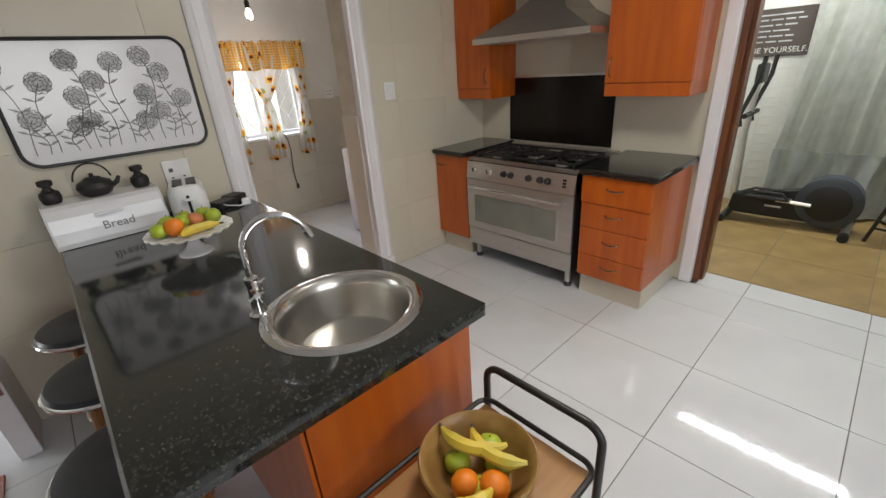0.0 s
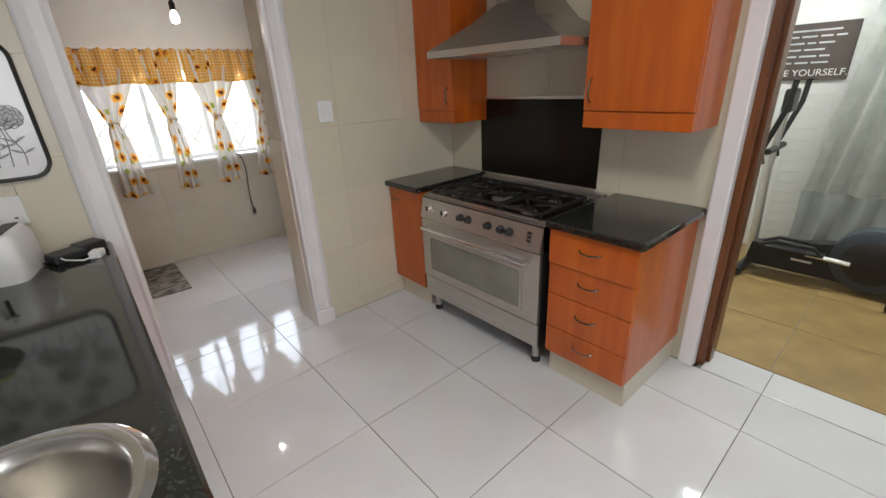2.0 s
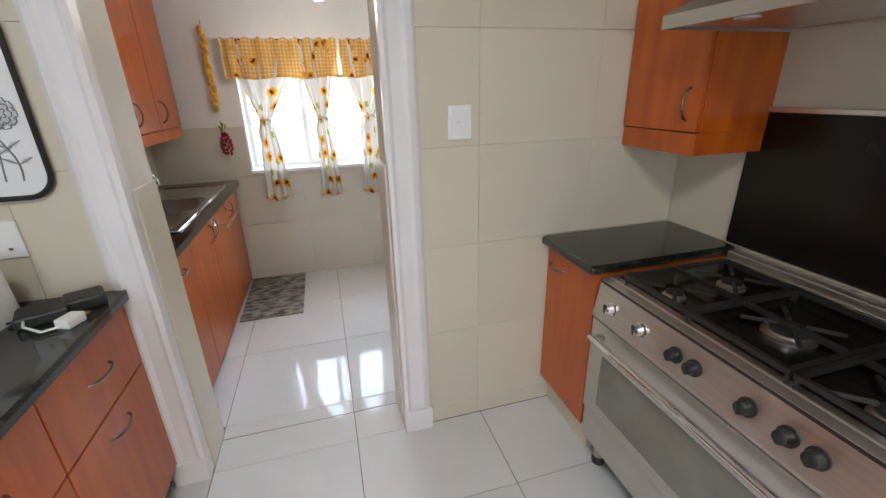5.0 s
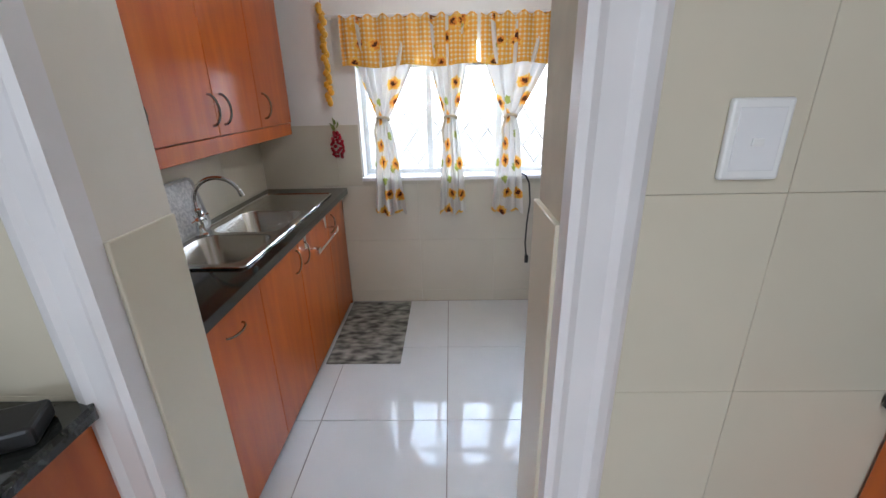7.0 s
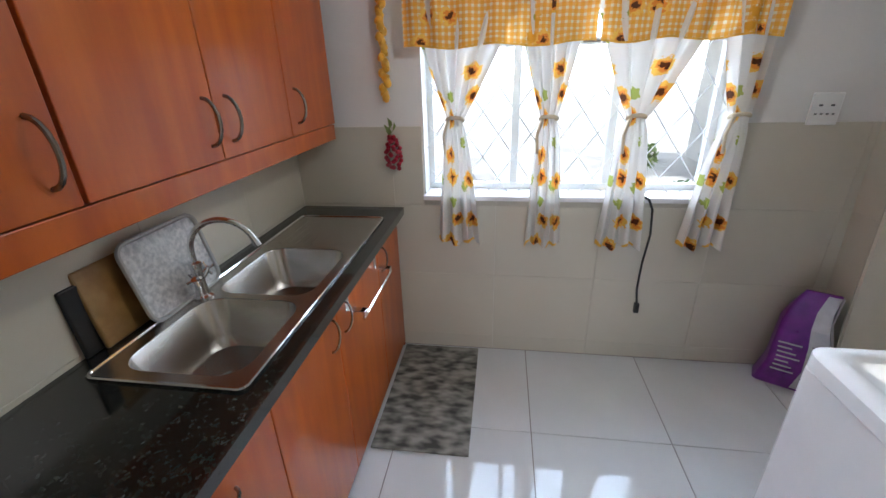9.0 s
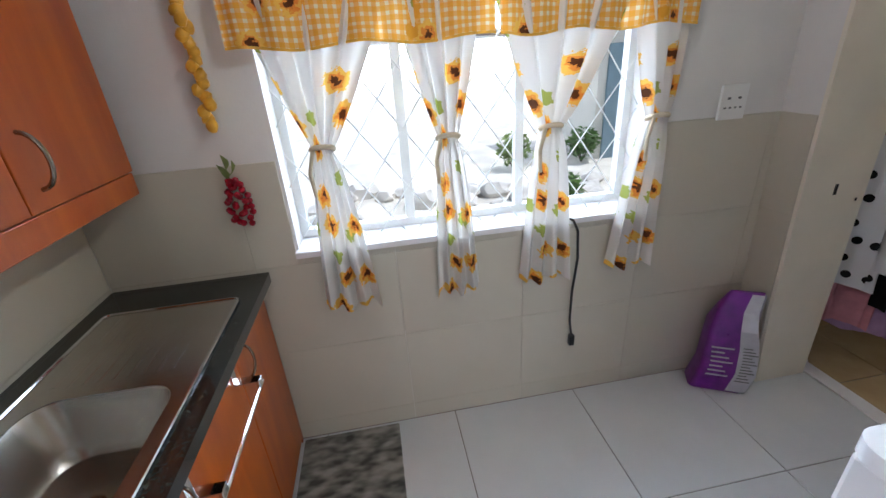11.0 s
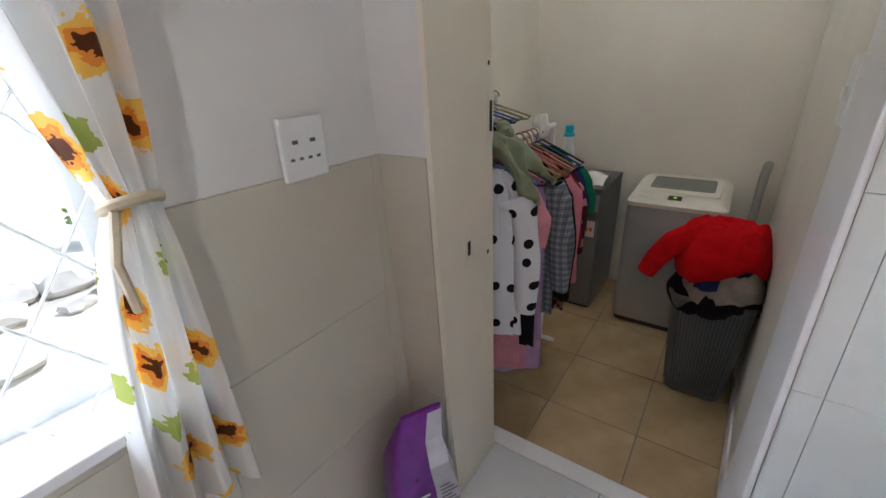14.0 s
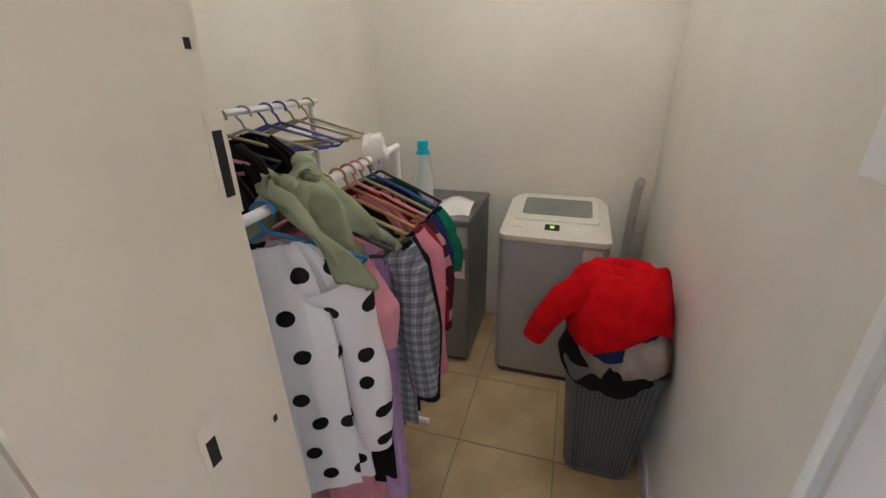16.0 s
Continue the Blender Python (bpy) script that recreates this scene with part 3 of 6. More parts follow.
def nib_slab(d0, d1, y0, y1, z0, z1, right=None):
    """A piece that follows the nib's face, from d0 to d1 behind it, or to the line right."""
    zs = sorted({z0, z1} | {z for z, _ in NIB if z0 < z < z1})
    return loft([[(nib_x(z) + d0, y0, z), (right(z) if right else nib_x(z) + d1, y0, z), (right(z) if right else nib_x(z) + d1, y1, z), (nib_x(z) + d0, y1, z)] for z in zs])


wall_nib = structure("wall_nib", nib_slab(0, 0, 4.49, 4.64 + TB, 0, H, lambda z: 3.25), "plaster", "plastered nib beside the laundry opening")
wall("wall_laundry_far", "warm white far wall of the laundry", [(5.05, 5.2, 3.4, 5.25, 0, H)], "laundry_paint")
wall("wall_laundry_rack", "warm white laundry wall behind the clothes rack", [(3.25, 5.05, 5.1, 5.25, 0, H)], "laundry_paint")
wall("wall_laundry_return", "warm white return wall of the laundry", [(3.1, 3.25, 4.86, 5.25, 0, H)], "laundry_paint")
structure("wall_laundry_side", loft([[(3.25, 3.45, z), (5.05, 3.45, z), (5.05, 3.628, z), (3.25, 3.683, z)] for z in (0, H)]), "laundry_paint", "warm white side wall of the laundry")
wall_gym = wall("wall_gym", "white painted brick wall of the gym room", [(5.25, 5.4, -2.9, 1.6, 0, H), (3.3, 5.25, 1.6, 1.75, 0, H), (3.3, 5.4, -3.05, -2.9, 0, H)], "brick_paint")
wall_rear = wall("wall_rear", "kitchen walls behind the viewer", [
    (-3.35, -3.2, -2.9, 4.6, 0, H), (-3.35, -0.6, -3.05, -2.9, 0, H), (1.4, 3.3, -3.05, -2.9, 0, H), (-0.6, 1.4, -3.05, -2.9, 0, 0.9), (-0.6, 1.4, -3.05, -2.9, 2.1, H), (-3.35, 0.18, 4.6, 4.75, 0, H), (0.0, 0.1, 2.8, 4.6, 0, H)], "plaster")
structure("ceiling", bx(-3.35, 5.4, -3.05, 5.25, H, H + 0.12), "ceiling", "plain white ceiling")
structure("ceiling_cornice", bx(0.33, 3.02, 4.58, 4.64, 2.53, 2.6, 0.01), "plaster", "white cornice above the window")

# cream painted jamb of the laundry opening with lock strike holes
jamb = structure("trim_laundry_jamb", nib_slab(-0.006, 0, 4.473, 4.489, 0, 2.05, lambda z: 3.285 - 0.03 * z), "cream_gloss", "cream painted door jamb with strike holes")
for z, h, x in ((0.97, 0.045, 3.106), (1.335, 0.085, 3.235)):
    part("strike_hole", bx(x - 0.008, x + 0.008, 4.4715, 4.475, z - h / 2, z + h / 2, 0.0005), "hole_dark", jamb)
    part("strike_plate", bx(x - 0.016, x + 0.016, 4.472, 4.4738, z - h / 2 - 0.025, z + h / 2 + 0.025, 0.0005), "cream_gloss", jamb)
for z in (0.91, 1.468):
    part("screw_hole", bx(3.218, 3.226, 4.4715, 4.475, z, z + 0.012), "hole_dark", jamb)
structure("trim_laundry_head", bx(3.012, 3.262, 3.715, 4.473, 2.03, 2.049, 0.003), "cream_gloss", "cream painted door head")
structure("trim_laundry_right_jamb", bx(3.012, 3.262, 3.701, 3.715, 0, 2.05, 0.004), "white_gloss", "white painted door jamb")
structure("threshold_laundry", bx(3.30, 3.375, 3.64, 4.9, -0.003, 0.006, 0.002), "white_gloss", "pale threshold strip")
structure("baseboard_laundry", loft([[(3.263, 3.62, z), (5.048, 3.62, z), (5.048, 3.64 - 0.004 * k, z), (3.263, 3.695 - 0.004 * k, z)] for z, k in ((0, 0), (0.08, 0), (0.09, 1))]), "white_gloss", "white laundry skirting")

# casing of the scullery doorway
for i, (x0, x1) in enumerate(((0.812, 0.934), (1.766, 1.888))):
    bm = bmesh.new()
    inner = 1 if i == 0 else -1
    edge = x1 if i == 0 else x0
    far = x0 if i == 0 else x1
    prof = [(edge, 2.60), (edge, 2.548), (edge - inner * 0.015, 2.541), (edge - inner * 0.03, 2.549), (edge - inner * 0.075, 2.553), (edge - inner * 0.09, 2.543), (edge - inner * 0.11, 2.549), (far, 2.557), (far, 2.60)]
    add_loft(bm, [[(x, y, z) for x, y in prof] for z in (0.0, 2.12)])
    structure("trim_door_casing", bm, "white_gloss", "white moulded door casing")
    structure("trim_plinth_block", bx(min(edge, far) - 0.004, max(edge, far) + 0.004, 2.536, 2.6, 0, 0.11, 0.004), "white_gloss", "white plinth block of the casing")
structure("trim_door_casing_head", bx(0.812, 1.888, 2.545, 2.6, 2.03, 2.15, 0.006), "white_gloss", "white moulded door casing head")
structure("trim_reveal", bx(0.931, 0.934, 2.6, 2.8, 1.205, 2.03), "laundry_paint", "warm white plastered reveal")

structure("trim_reveal_ledge", bx(1.758, 1.771, 2.602, 2.802, 0, 1.225, 0.003), "wall_tile", "cream tiled lower reveal with a ledge")
structure("trim_reveal_tiles", bx(0.929, 0.941, 2.602, 2.802, 0, 1.205, 0.003), "wall_tile", "cream tiled lower reveal")

# casing and brown frame of the gym doorway
structure("trim_gym_casing", bx(3.055, 3.11, 0.664, 0.741, 0, 2.13, 0.008), "white_gloss", "white casing of the gym doorway")
structure("trim_gym_casing_far", bx(3.055, 3.10, -0.585, -0.5, 0, 2.13, 0.008), "white_gloss", "white casing of the gym doorway")
structure("trim_gym_casing_head", bx(3.055, 3.10, -0.5, 0.664, 2.05, 2.13, 0.008), "white_gloss", "white casing of the gym doorway")
gframe = structure("door_frame_gym", bx(3.11, 3.34, 0.630, 0.666, 0, 2.05, 0.004), "frame_brown", "brown varnished wooden door frame")
part("stop", bx(3.16, 3.22, 0.612, 0.631, 0, 2.05, 0.003), "frame_brown", gframe)
for z in (0.22, 1.05, 1.75):
    part("hinge", tube([(3.235, 0.624, z), (3.235, 0.624, z + 0.1)], 0.008, 8), "brass", gframe, "brass hinge", smooth=True)
structure("door_frame_gym_far", bx(3.10, 3.31, -0.501, -0.465, 0, 2.05, 0.004), "frame_brown", "brown varnished wooden door frame")
structure("door_frame_gym_head", bx(3.10, 3.31, -0.465, 0.63, 2.014, 2.05, 0.004), "frame_brown", "brown varnished wooden door frame")

# frame of the dining doorway
gate = structure("door_frame_dining", bx(-0.45, -0.37, 2.30, 2.81, 0, 2.05, 0.006), "white_gloss", "white door frame with latches")
for z in (0.35, 0.5, 0.62, 0.78, 0.9):
    part("latch", bx(-0.40, -0.38, 2.292, 2.30, z, z + 0.05, 0.002), "chrome", gate, "chrome latch")
structure("door_frame_dining_far", bx(-1.6, -1.52, 2.53, 2.81, 0, 2.05, 0.006), "white_gloss", "white door frame")

# ---- kitchen things ----
# island
island = thing("kitchen_island", "cherry wood kitchen island cabinet with granite top", "kitchen island", (0.58, 1.6, 0))
part("carcass", bx(0.30, 0.815, 0.69, 2.56, 0.1, 0.70, 0.002), "cherry", island)
part("end_panel", bx(0.29, 0.83, 0.672, 0.69, 0.02, 0.845, 0.003), "cherry", island)
part("back_panel", bx(0.282, 0.30, 0.672, 2.56, 0.02, 0.845, 0.003), "cherry", island)
part("plinth", bx(0.33, 0.78, 0.75, 2.56, 0, 0.1), "wall_tile", island)
y = 0.70
for w in (0.45, 0.45, 0.45, 0.5):
    dr = part("door", bx(0.816, 0.834, y + 0.002, y + w - 0.002, 0.11, 0.60, 0.003), "cherry", island)
    bar_handle(dr, (0.834, y + w * 0.5, 0.53), (0, 1, 0), (1, 0, 0), 0.12)
    dr = part("drawer_front", bx(0.816, 0.834, y + 0.002, y + w - 0.002, 0.606, 0.84, 0.003), "cherry", island)
    bar_handle(dr, (0.834, y + w * 0.5, 0.73), (0, 1, 0), (1, 0, 0), 0.12)
    y += w
SC = (0.572, 0.935)


def by_angle(c, outline, fn):
    out = []
    for x, y, z in outline:
        a = math.atan2(y - c[1], x - c[0])
        out.append(fn(a))
    return out


outer = rrect(-0.01, 0.862, 0.615, 2.562, 0.035, 0, 12)
dense = []
for a, b in zip(outer, outer[1:] + outer[:1]):
    k = max(1, int((Vector(a) - Vector(b)).length / 0.08))
    dense += [tuple(Vector(a).lerp(Vector(b), i / k)) for i in range(k)]
inner = by_angle(SC, dense, lambda a: (SC[0] + 0.225 * math.cos(a), SC[1] + 0.225 * math.sin(a), 0))


def shrink(outline, c, d):
    out = []
    for x, y, z in outline:
        out.append((min(max(x, -0.01 + d), 0.862 - d), min(max(y, 0.615 + d), 2.562 - d), z))
    return out


tb = bmesh.new()
lo = [(x, y, 0.848) for x, y, _ in shrink(dense, SC, 0.008)]
m1 = [(x, y, 0.856) for x, y, _ in dense]
m2 = [(x, y, 0.875) for x, y, _ in dense]
hi = [(x, y, 0.885) for x, y, _ in shrink(dense, SC, 0.008)]
add_loft(tb, [[(x, y, 0.848) for x, y, _ in inner], lo, m1, m2, hi, [(x, y, 0.885) for x, y, _ in inner], [(x, y, 0.848) for x, y, _ in inner]], False, False)
top = part("worktop", tb, "granite", None)
tagged(top, "polished black granite island worktop with bullnose edge", "worktop")

sink = thing("round_sink", "round stainless steel sink set in the granite island", "sink", (SC[0], SC[1], 0.74))
part("bowl", revolve(SC[0], SC[1], [(0.198, 0.889), (0.193, 0.884), (0.186, 0.85), (0.176, 0.78), (0.16, 0.745), (0.12, 0.735), (0.045, 0.731), (0.03, 0.731), (0.028, 0.725), (0.001, 0.725)], 48, False, True), "sink_steel", sink, smooth=True)
part("rim", loft([circle(SC[0], SC[1], z, r, 48) for r, z in ((0.198, 0.8885), (0.205, 0.8925), (0.222, 0.8925), (0.236, 0.887), (0.236, 0.8855), (0.2, 0.8855))], False, False), "chrome", sink, smooth=True)
part("drain", revolve(SC[0], SC[1], [(0.034, 0.733), (0.03, 0.7345), (0.018, 0.732), (0.001, 0.7335)], 20, False, True), "chrome", sink, smooth=True)


def swan_tap(name, loc, label, rz, h=0.21, reach=0.17):
    """A mixer on its base at the own origin, its spout along +x."""
    ob = thing(name, label, "tap", loc, rz)
    part("base", revolve(0, 0, [(0.03, 0), (0.03, 0.006), (0.022, 0.012), (0.018, 0.03), (0.016, 0.10), (0.019, 0.105), (0.019, 0.12), (0.012, 0.125)], 20), "chrome", ob, world=False, smooth=True)
    r = reach / 2
    path = [(0, 0, 0.12), (0, 0, h)] + arc((r, 0, h), r, 180, 20, 14, (1, 0, 0), (0, 0, 1))
    sp = part("spout", tube(path, 0.0095, 12), "chrome", ob, world=False, smooth=True)
    e = path[-1]
    part("aerator", tube([e, Vector(e) + Vector((0.008, 0, -0.022))], 0.012, 12), "chrome", sp, world=False, smooth=True)
    for s in (-1, 1):
        arm = part("valve", tube([(0, 0, 0.055), (0.008, 0.032 * s, 0.075)], 0.011, 10), "chrome", ob, world=False, smooth=True)
        bm = bmesh.new()
        for a in range(4):
            d = Vector((math.cos(a * math.pi / 2 + 0.4), 0.3 * s, math.sin(a * math.pi / 2 + 0.4))) * 0.024
            add_tube(bm, [Vector((0.009, 0.038 * s, 0.08)), Vector((0.009, 0.038 * s, 0.08)) + d], 0.0045, 8)
        add_tube(bm, [(0.008, 0.030 * s, 0.073), (0.011, 0.046 * s, 0.085)], 0.009, 10)
        part("cross_handle", bm, "chrome", arm, world=False, smooth=True)
    return ob


swan_tap("swan_neck_tap", (0.385, 1.09, 0.885), "chrome swan-neck mixer tap beside the round sink", -22, 0.20, 0.18)

# bread bin
binb = thing("bread_bin", "white enamel bread bin with black lettering", "bread bin", (0.21, 2.42, 0.885))
prof = [(2.30, 0.888), (2.295, 0.91), (2.297, 0.96), (2.31, 1.02), (2.335, 1.055), (2.365, 1.068), (2.535, 1.068), (2.545, 1.06), (2.545, 0.888)]
part("body", loft([[(x, yy, z) for yy, z in prof] for x in (-0.012, 0.42)]), "enamel", binb)
for x in (-0.0125, 0.4205):
    part("side_rim", tube([(x, yy, z) for yy, z in prof[:7]], 0.004, 6), "enamel", binb)
part("pull", bx(0.15, 0.26, 2.285, 2.308, 1.008, 1.018, 0.003), "enamel", binb, "white front pull")
part("foot", bx(0.0, 0.41, 2.31, 2.53, 0.885, 0.889), "black_plastic", binb)


def lettering(text, size, m, material, parent=None, name="lettering"):
    cu = bpy.data.curves.new(name, "FONT")
    cu.body, cu.size, cu.extrude, cu.align_x, cu.align_y = text, size, 0.0006, "CENTER", "CENTER"
    tmp = bpy.data.objects.new("tmp", cu)
    me = bpy.data.meshes.new_from_object(tmp)
    bpy.data.objects.remove(tmp)
    me.transform(m)
    me.materials.append(M[material])
    ob = new(name, me)
    if parent:
        ob.parent = parent
        if parent in BASE:
            ob.matrix_parent_inverse = BASE[parent]
    return ob


lettering("Bread", 0.052, pose(0.225, 2.2945, 0.958, 86, 0, 0), "sketch", binb)


def canister(x):
    ob = thing("small_black_jar", "small black jar with a black stopper", "jar", (x, 2.45, 1.068), group="jars on the bread bin")
    part("body", revolve(0, 0, [(0.03, 0), (0.034, 0.004), (0.04, 0.03), (0.036, 0.05), (0.022, 0.058), (0.02, 0.064)], 18), "black_iron", ob, world=False, smooth=True)
    part("stopper", revolve(0, 0, [(0.015, 0.064), (0.015, 0.075), (0.026, 0.08), (0.028, 0.1), (0.022, 0.104)], 6), "black_iron", ob, world=False)
    return ob


canister(0.035)
canister(0.375)
pot = thing("iron_teapot", "black cast iron teapot with hoop handle", "teapot", (0.2, 2.45, 1.068))
part("body", revolve(0, 0, [(0.04, 0), (0.06, 0.012), (0.073, 0.04), (0.065, 0.062), (0.04, 0.075), (0.03, 0.077)], 24), "black_iron", pot, world=False, smooth=True)
part("lid", revolve(0, 0, [(0.036, 0.076), (0.03, 0.084), (0.008, 0.087), (0.008, 0.094), (0.012, 0.098), (0.004, 0.103)], 20), "black_iron", pot, world=False, smooth=True)
part("spout", tube([(0.06, 0, 0.035), (0.085, 0, 0.045), (0.1, 0, 0.07)], lambda t: 0.014 - 0.006 * t, 10), "black_iron", pot, world=False, smooth=True)
part("handle", tube(arc((0, 0, 0.065), 0.072, 8, 172, 16, (1, 0, 0), (0, 0, 1.15)), 0.004, 8), "black_iron", pot, world=False, smooth=True)

# toaster
toaster = thing("toaster", "white two-slot toaster with a power cord", "toaster", (0.535, 2.34, 0.885), -12)
ring = lambda z, g: rrect(-0.085 + g, 0.085 - g, -0.13 + g, 0.13 - g, 0.045, z, 5)
part("body", loft([ring(0.012, 0.006), ring(0.03, 0), ring(0.15, 0.004), ring(0.178, 0.018), ring(0.184, 0.035)]), "white_plastic", toaster, world=False, smooth=True)
part("base", loft([ring(0, 0.006), ring(0.014, 0.004)]), "white_plastic", toaster, world=False)
for s in (-1, 1):
    part("slot", bx(-0.022 + 0.03 * s, 0.022 + 0.03 * s - 0.016 * s * 0, -0.085, 0.085, 0.182, 0.1865, 0.001), "black_plastic", toaster, world=False)
lv = part("lever_slot", bx(-0.006, 0.006, -0.1325, -0.128, 0.05, 0.14), "hole_dark", toaster, world=False)
part("lever", bx(-0.02, 0.02, -0.15, -0.13, 0.115, 0.128, 0.004), "white_plastic", toaster, world=False)
part("dial", loft([[(x - 0.05, -0.13 - d, z + 0.05) for x, z in [(r * math.cos(a * math.pi / 8), r * math.sin(a * math.pi / 8)) for a in range(16)]] for r, d in ((0.014, 0), (0.013, 0.012))]), "white_plastic", toaster, world=False)

# cake stand and fruit
CS = (0.40, 1.79)
stand = thing("cake_stand", "white ceramic footed cake stand with scalloped rim", "cake stand", (*CS, 0.885))
part("foot", revolve(*CS, [(0.066, 0.885), (0.064, 0.892), (0.04, 0.905), (0.022, 0.93), (0.02, 0.955), (0.045, 0.972)], 28), "ceramic", stand, smooth=True)
rim = []
for r, z in ((0.03, 0.968), (0.13, 0.974), (0.152, 0.985), (0.156, 0.991), (0.15, 0.992), (0.13, 0.981), (0.03, 0.978)):
    rim.append([(CS[0] + r * (1 + (0.035 * abs(math.sin(10 * a)) if r > 0.14 else 0)) * math.cos(a), CS[1] + r * (1 + (0.035 * abs(math.sin(10 * a)) if r > 0.14 else 0)) * math.sin(a), z - (0.006 * abs(math.sin(10 * a)) if r > 0.14 else 0)) for a in [2 * math.pi * i / 100 for i in range(100)]])
part("plate", loft(rim), "ceramic", stand, smooth=True)


def fruit(kind, c, r, seed=0):
    if kind == "apple":
        ob = part("apple", blob(c, r, (1, 1, 0.9), 0.12, seed), "apple", smooth=True)
        part("stalk", tube([(c[0], c[1], c[2] + r * 0.75), (c[0] + 0.004, c[1], c[2] + r * 1.05)], 0.0015, 5), "bark", ob)
        tagged(ob, "yellow-green apple among other fruit", "apple")
    elif kind == "orange":
        ob = tagged(part("orange", blob(c, r, (1, 1, 0.96), 0.03, seed, 3), "orange", smooth=True), "ripe orange among other fruit", "orange")
    else:
        ob = tagged(part("peach", blob(c, r, (1, 1, 0.92), 0.06, seed), "peach", smooth=True), "blushed peach among other fruit", "peach")
    return ob


def banana(c, rz, length=0.17, up=0.0, tilt=0):
    pts = arc((0, 0, 0), length * 0.62, 45, 135, 14, (1, 0, 0), (0, 1, 0))
    m = pose(*c, tilt, 0, rz) @ Matrix.Translation((0, -length * 0.55, 0))
    rad = lambda t: 0.004 + 0.0135 * min(1, math.sin(math.pi * min(max(t, 0.03), 0.97)) * 1.5)
    ob = part("banana", tube([m @ p for p in pts], rad, 7), "banana", smooth=True)
    part("tip", tube([m @ pts[0], m @ (pts[0] + (pts[0] - pts[1]).normalized() * 0.014)], 0.0045, 6), "bark", ob)
    tagged(ob, "ripe yellow banana among other fruit", "banana")
    return ob


for k, dx, dy, dz, r in (("apple", -0.105, -0.02, 0.034, 0.032), ("orange", -0.055, -0.035, 0.04, 0.036), ("apple", -0.06, 0.045, 0.038, 0.034), ("apple", 0.0, 0.05, 0.04, 0.035), ("peach", 0.03, 0.01, 0.036, 0.033), ("apple", 0.075, 0.055, 0.038, 0.035), ("apple", 0.095, 0.005, 0.038, 0.034), ("apple", -0.02, 0.0, 0.045, 0.03)):
    fruit(k, (CS[0] + dx, CS[1] + dy, 0.978 + dz), r, dx * 50)
banana((CS[0] + 0.015, CS[1] - 0.085, 1.003), 12)

# plugs and cables at the island's end
for loc, sz in (((0.78, 2.46, 0.885), (0.05, 0.045, 0.04)), ((0.70, 2.40, 0.885), (0.06, 0.05, 0.035))):
    pl = thing("power_adaptor", "black power adaptor lying on the granite", "adaptor", loc, 25)
    part("body", bx(-sz[0], sz[0], -sz[1], sz[1], 0, sz[2], 0.008), "black_plastic", pl, world=False)
    part("cord", tube([(-sz[0], 0, 0.012), (-0.1, 0.02, 0.006), (-0.13, -0.02, 0.005), (-0.17, 0.02, 0.006)], 0.004, 6), "black_plastic", pl, world=False)
adp = thing("white_plug", "white plug with a white cable on the worktop", "plug", (0.80, 2.33, 0.885), 70)
part("body", bx(-0.03, 0.03, -0.022, 0.022, 0, 0.03, 0.006), "white_plastic", adp, world=False)
for s in (-1, 0, 1):
    part("pin", tube([(0.03, 0.012 * s, 0.015), (0.05, 0.012 * s, 0.015)], 0.003, 6), "brass", adp, world=False)
part("cord", tube([(-0.03, 0, 0.012), (-0.06, 0.03, 0.012), (-0.05, 0.09, 0.02), (0.0, 0.14, 0.03), (0.05, 0.17, 0.012), (0.03, 0.22, 0.006)], 0.0035, 6), "white_plastic", adp, world=False, smooth=True)

# wall tray with flower drawings
tray = thing("serving_tray", "white tray with black floral drawings hung on the wall", "tray", (0.4, 2.56, 1.22))
TX0, TX1, TZ0, TZ1 = 0.0, 0.76, 1.215, 1.735


def plate(g, yv, r=0.07):
    return [(x, yv, z) for x, z, _ in rrect(TX0 + g, TX1 - g, TZ0 + g, TZ1 - g, r - g * 0.5, 0, 8)]


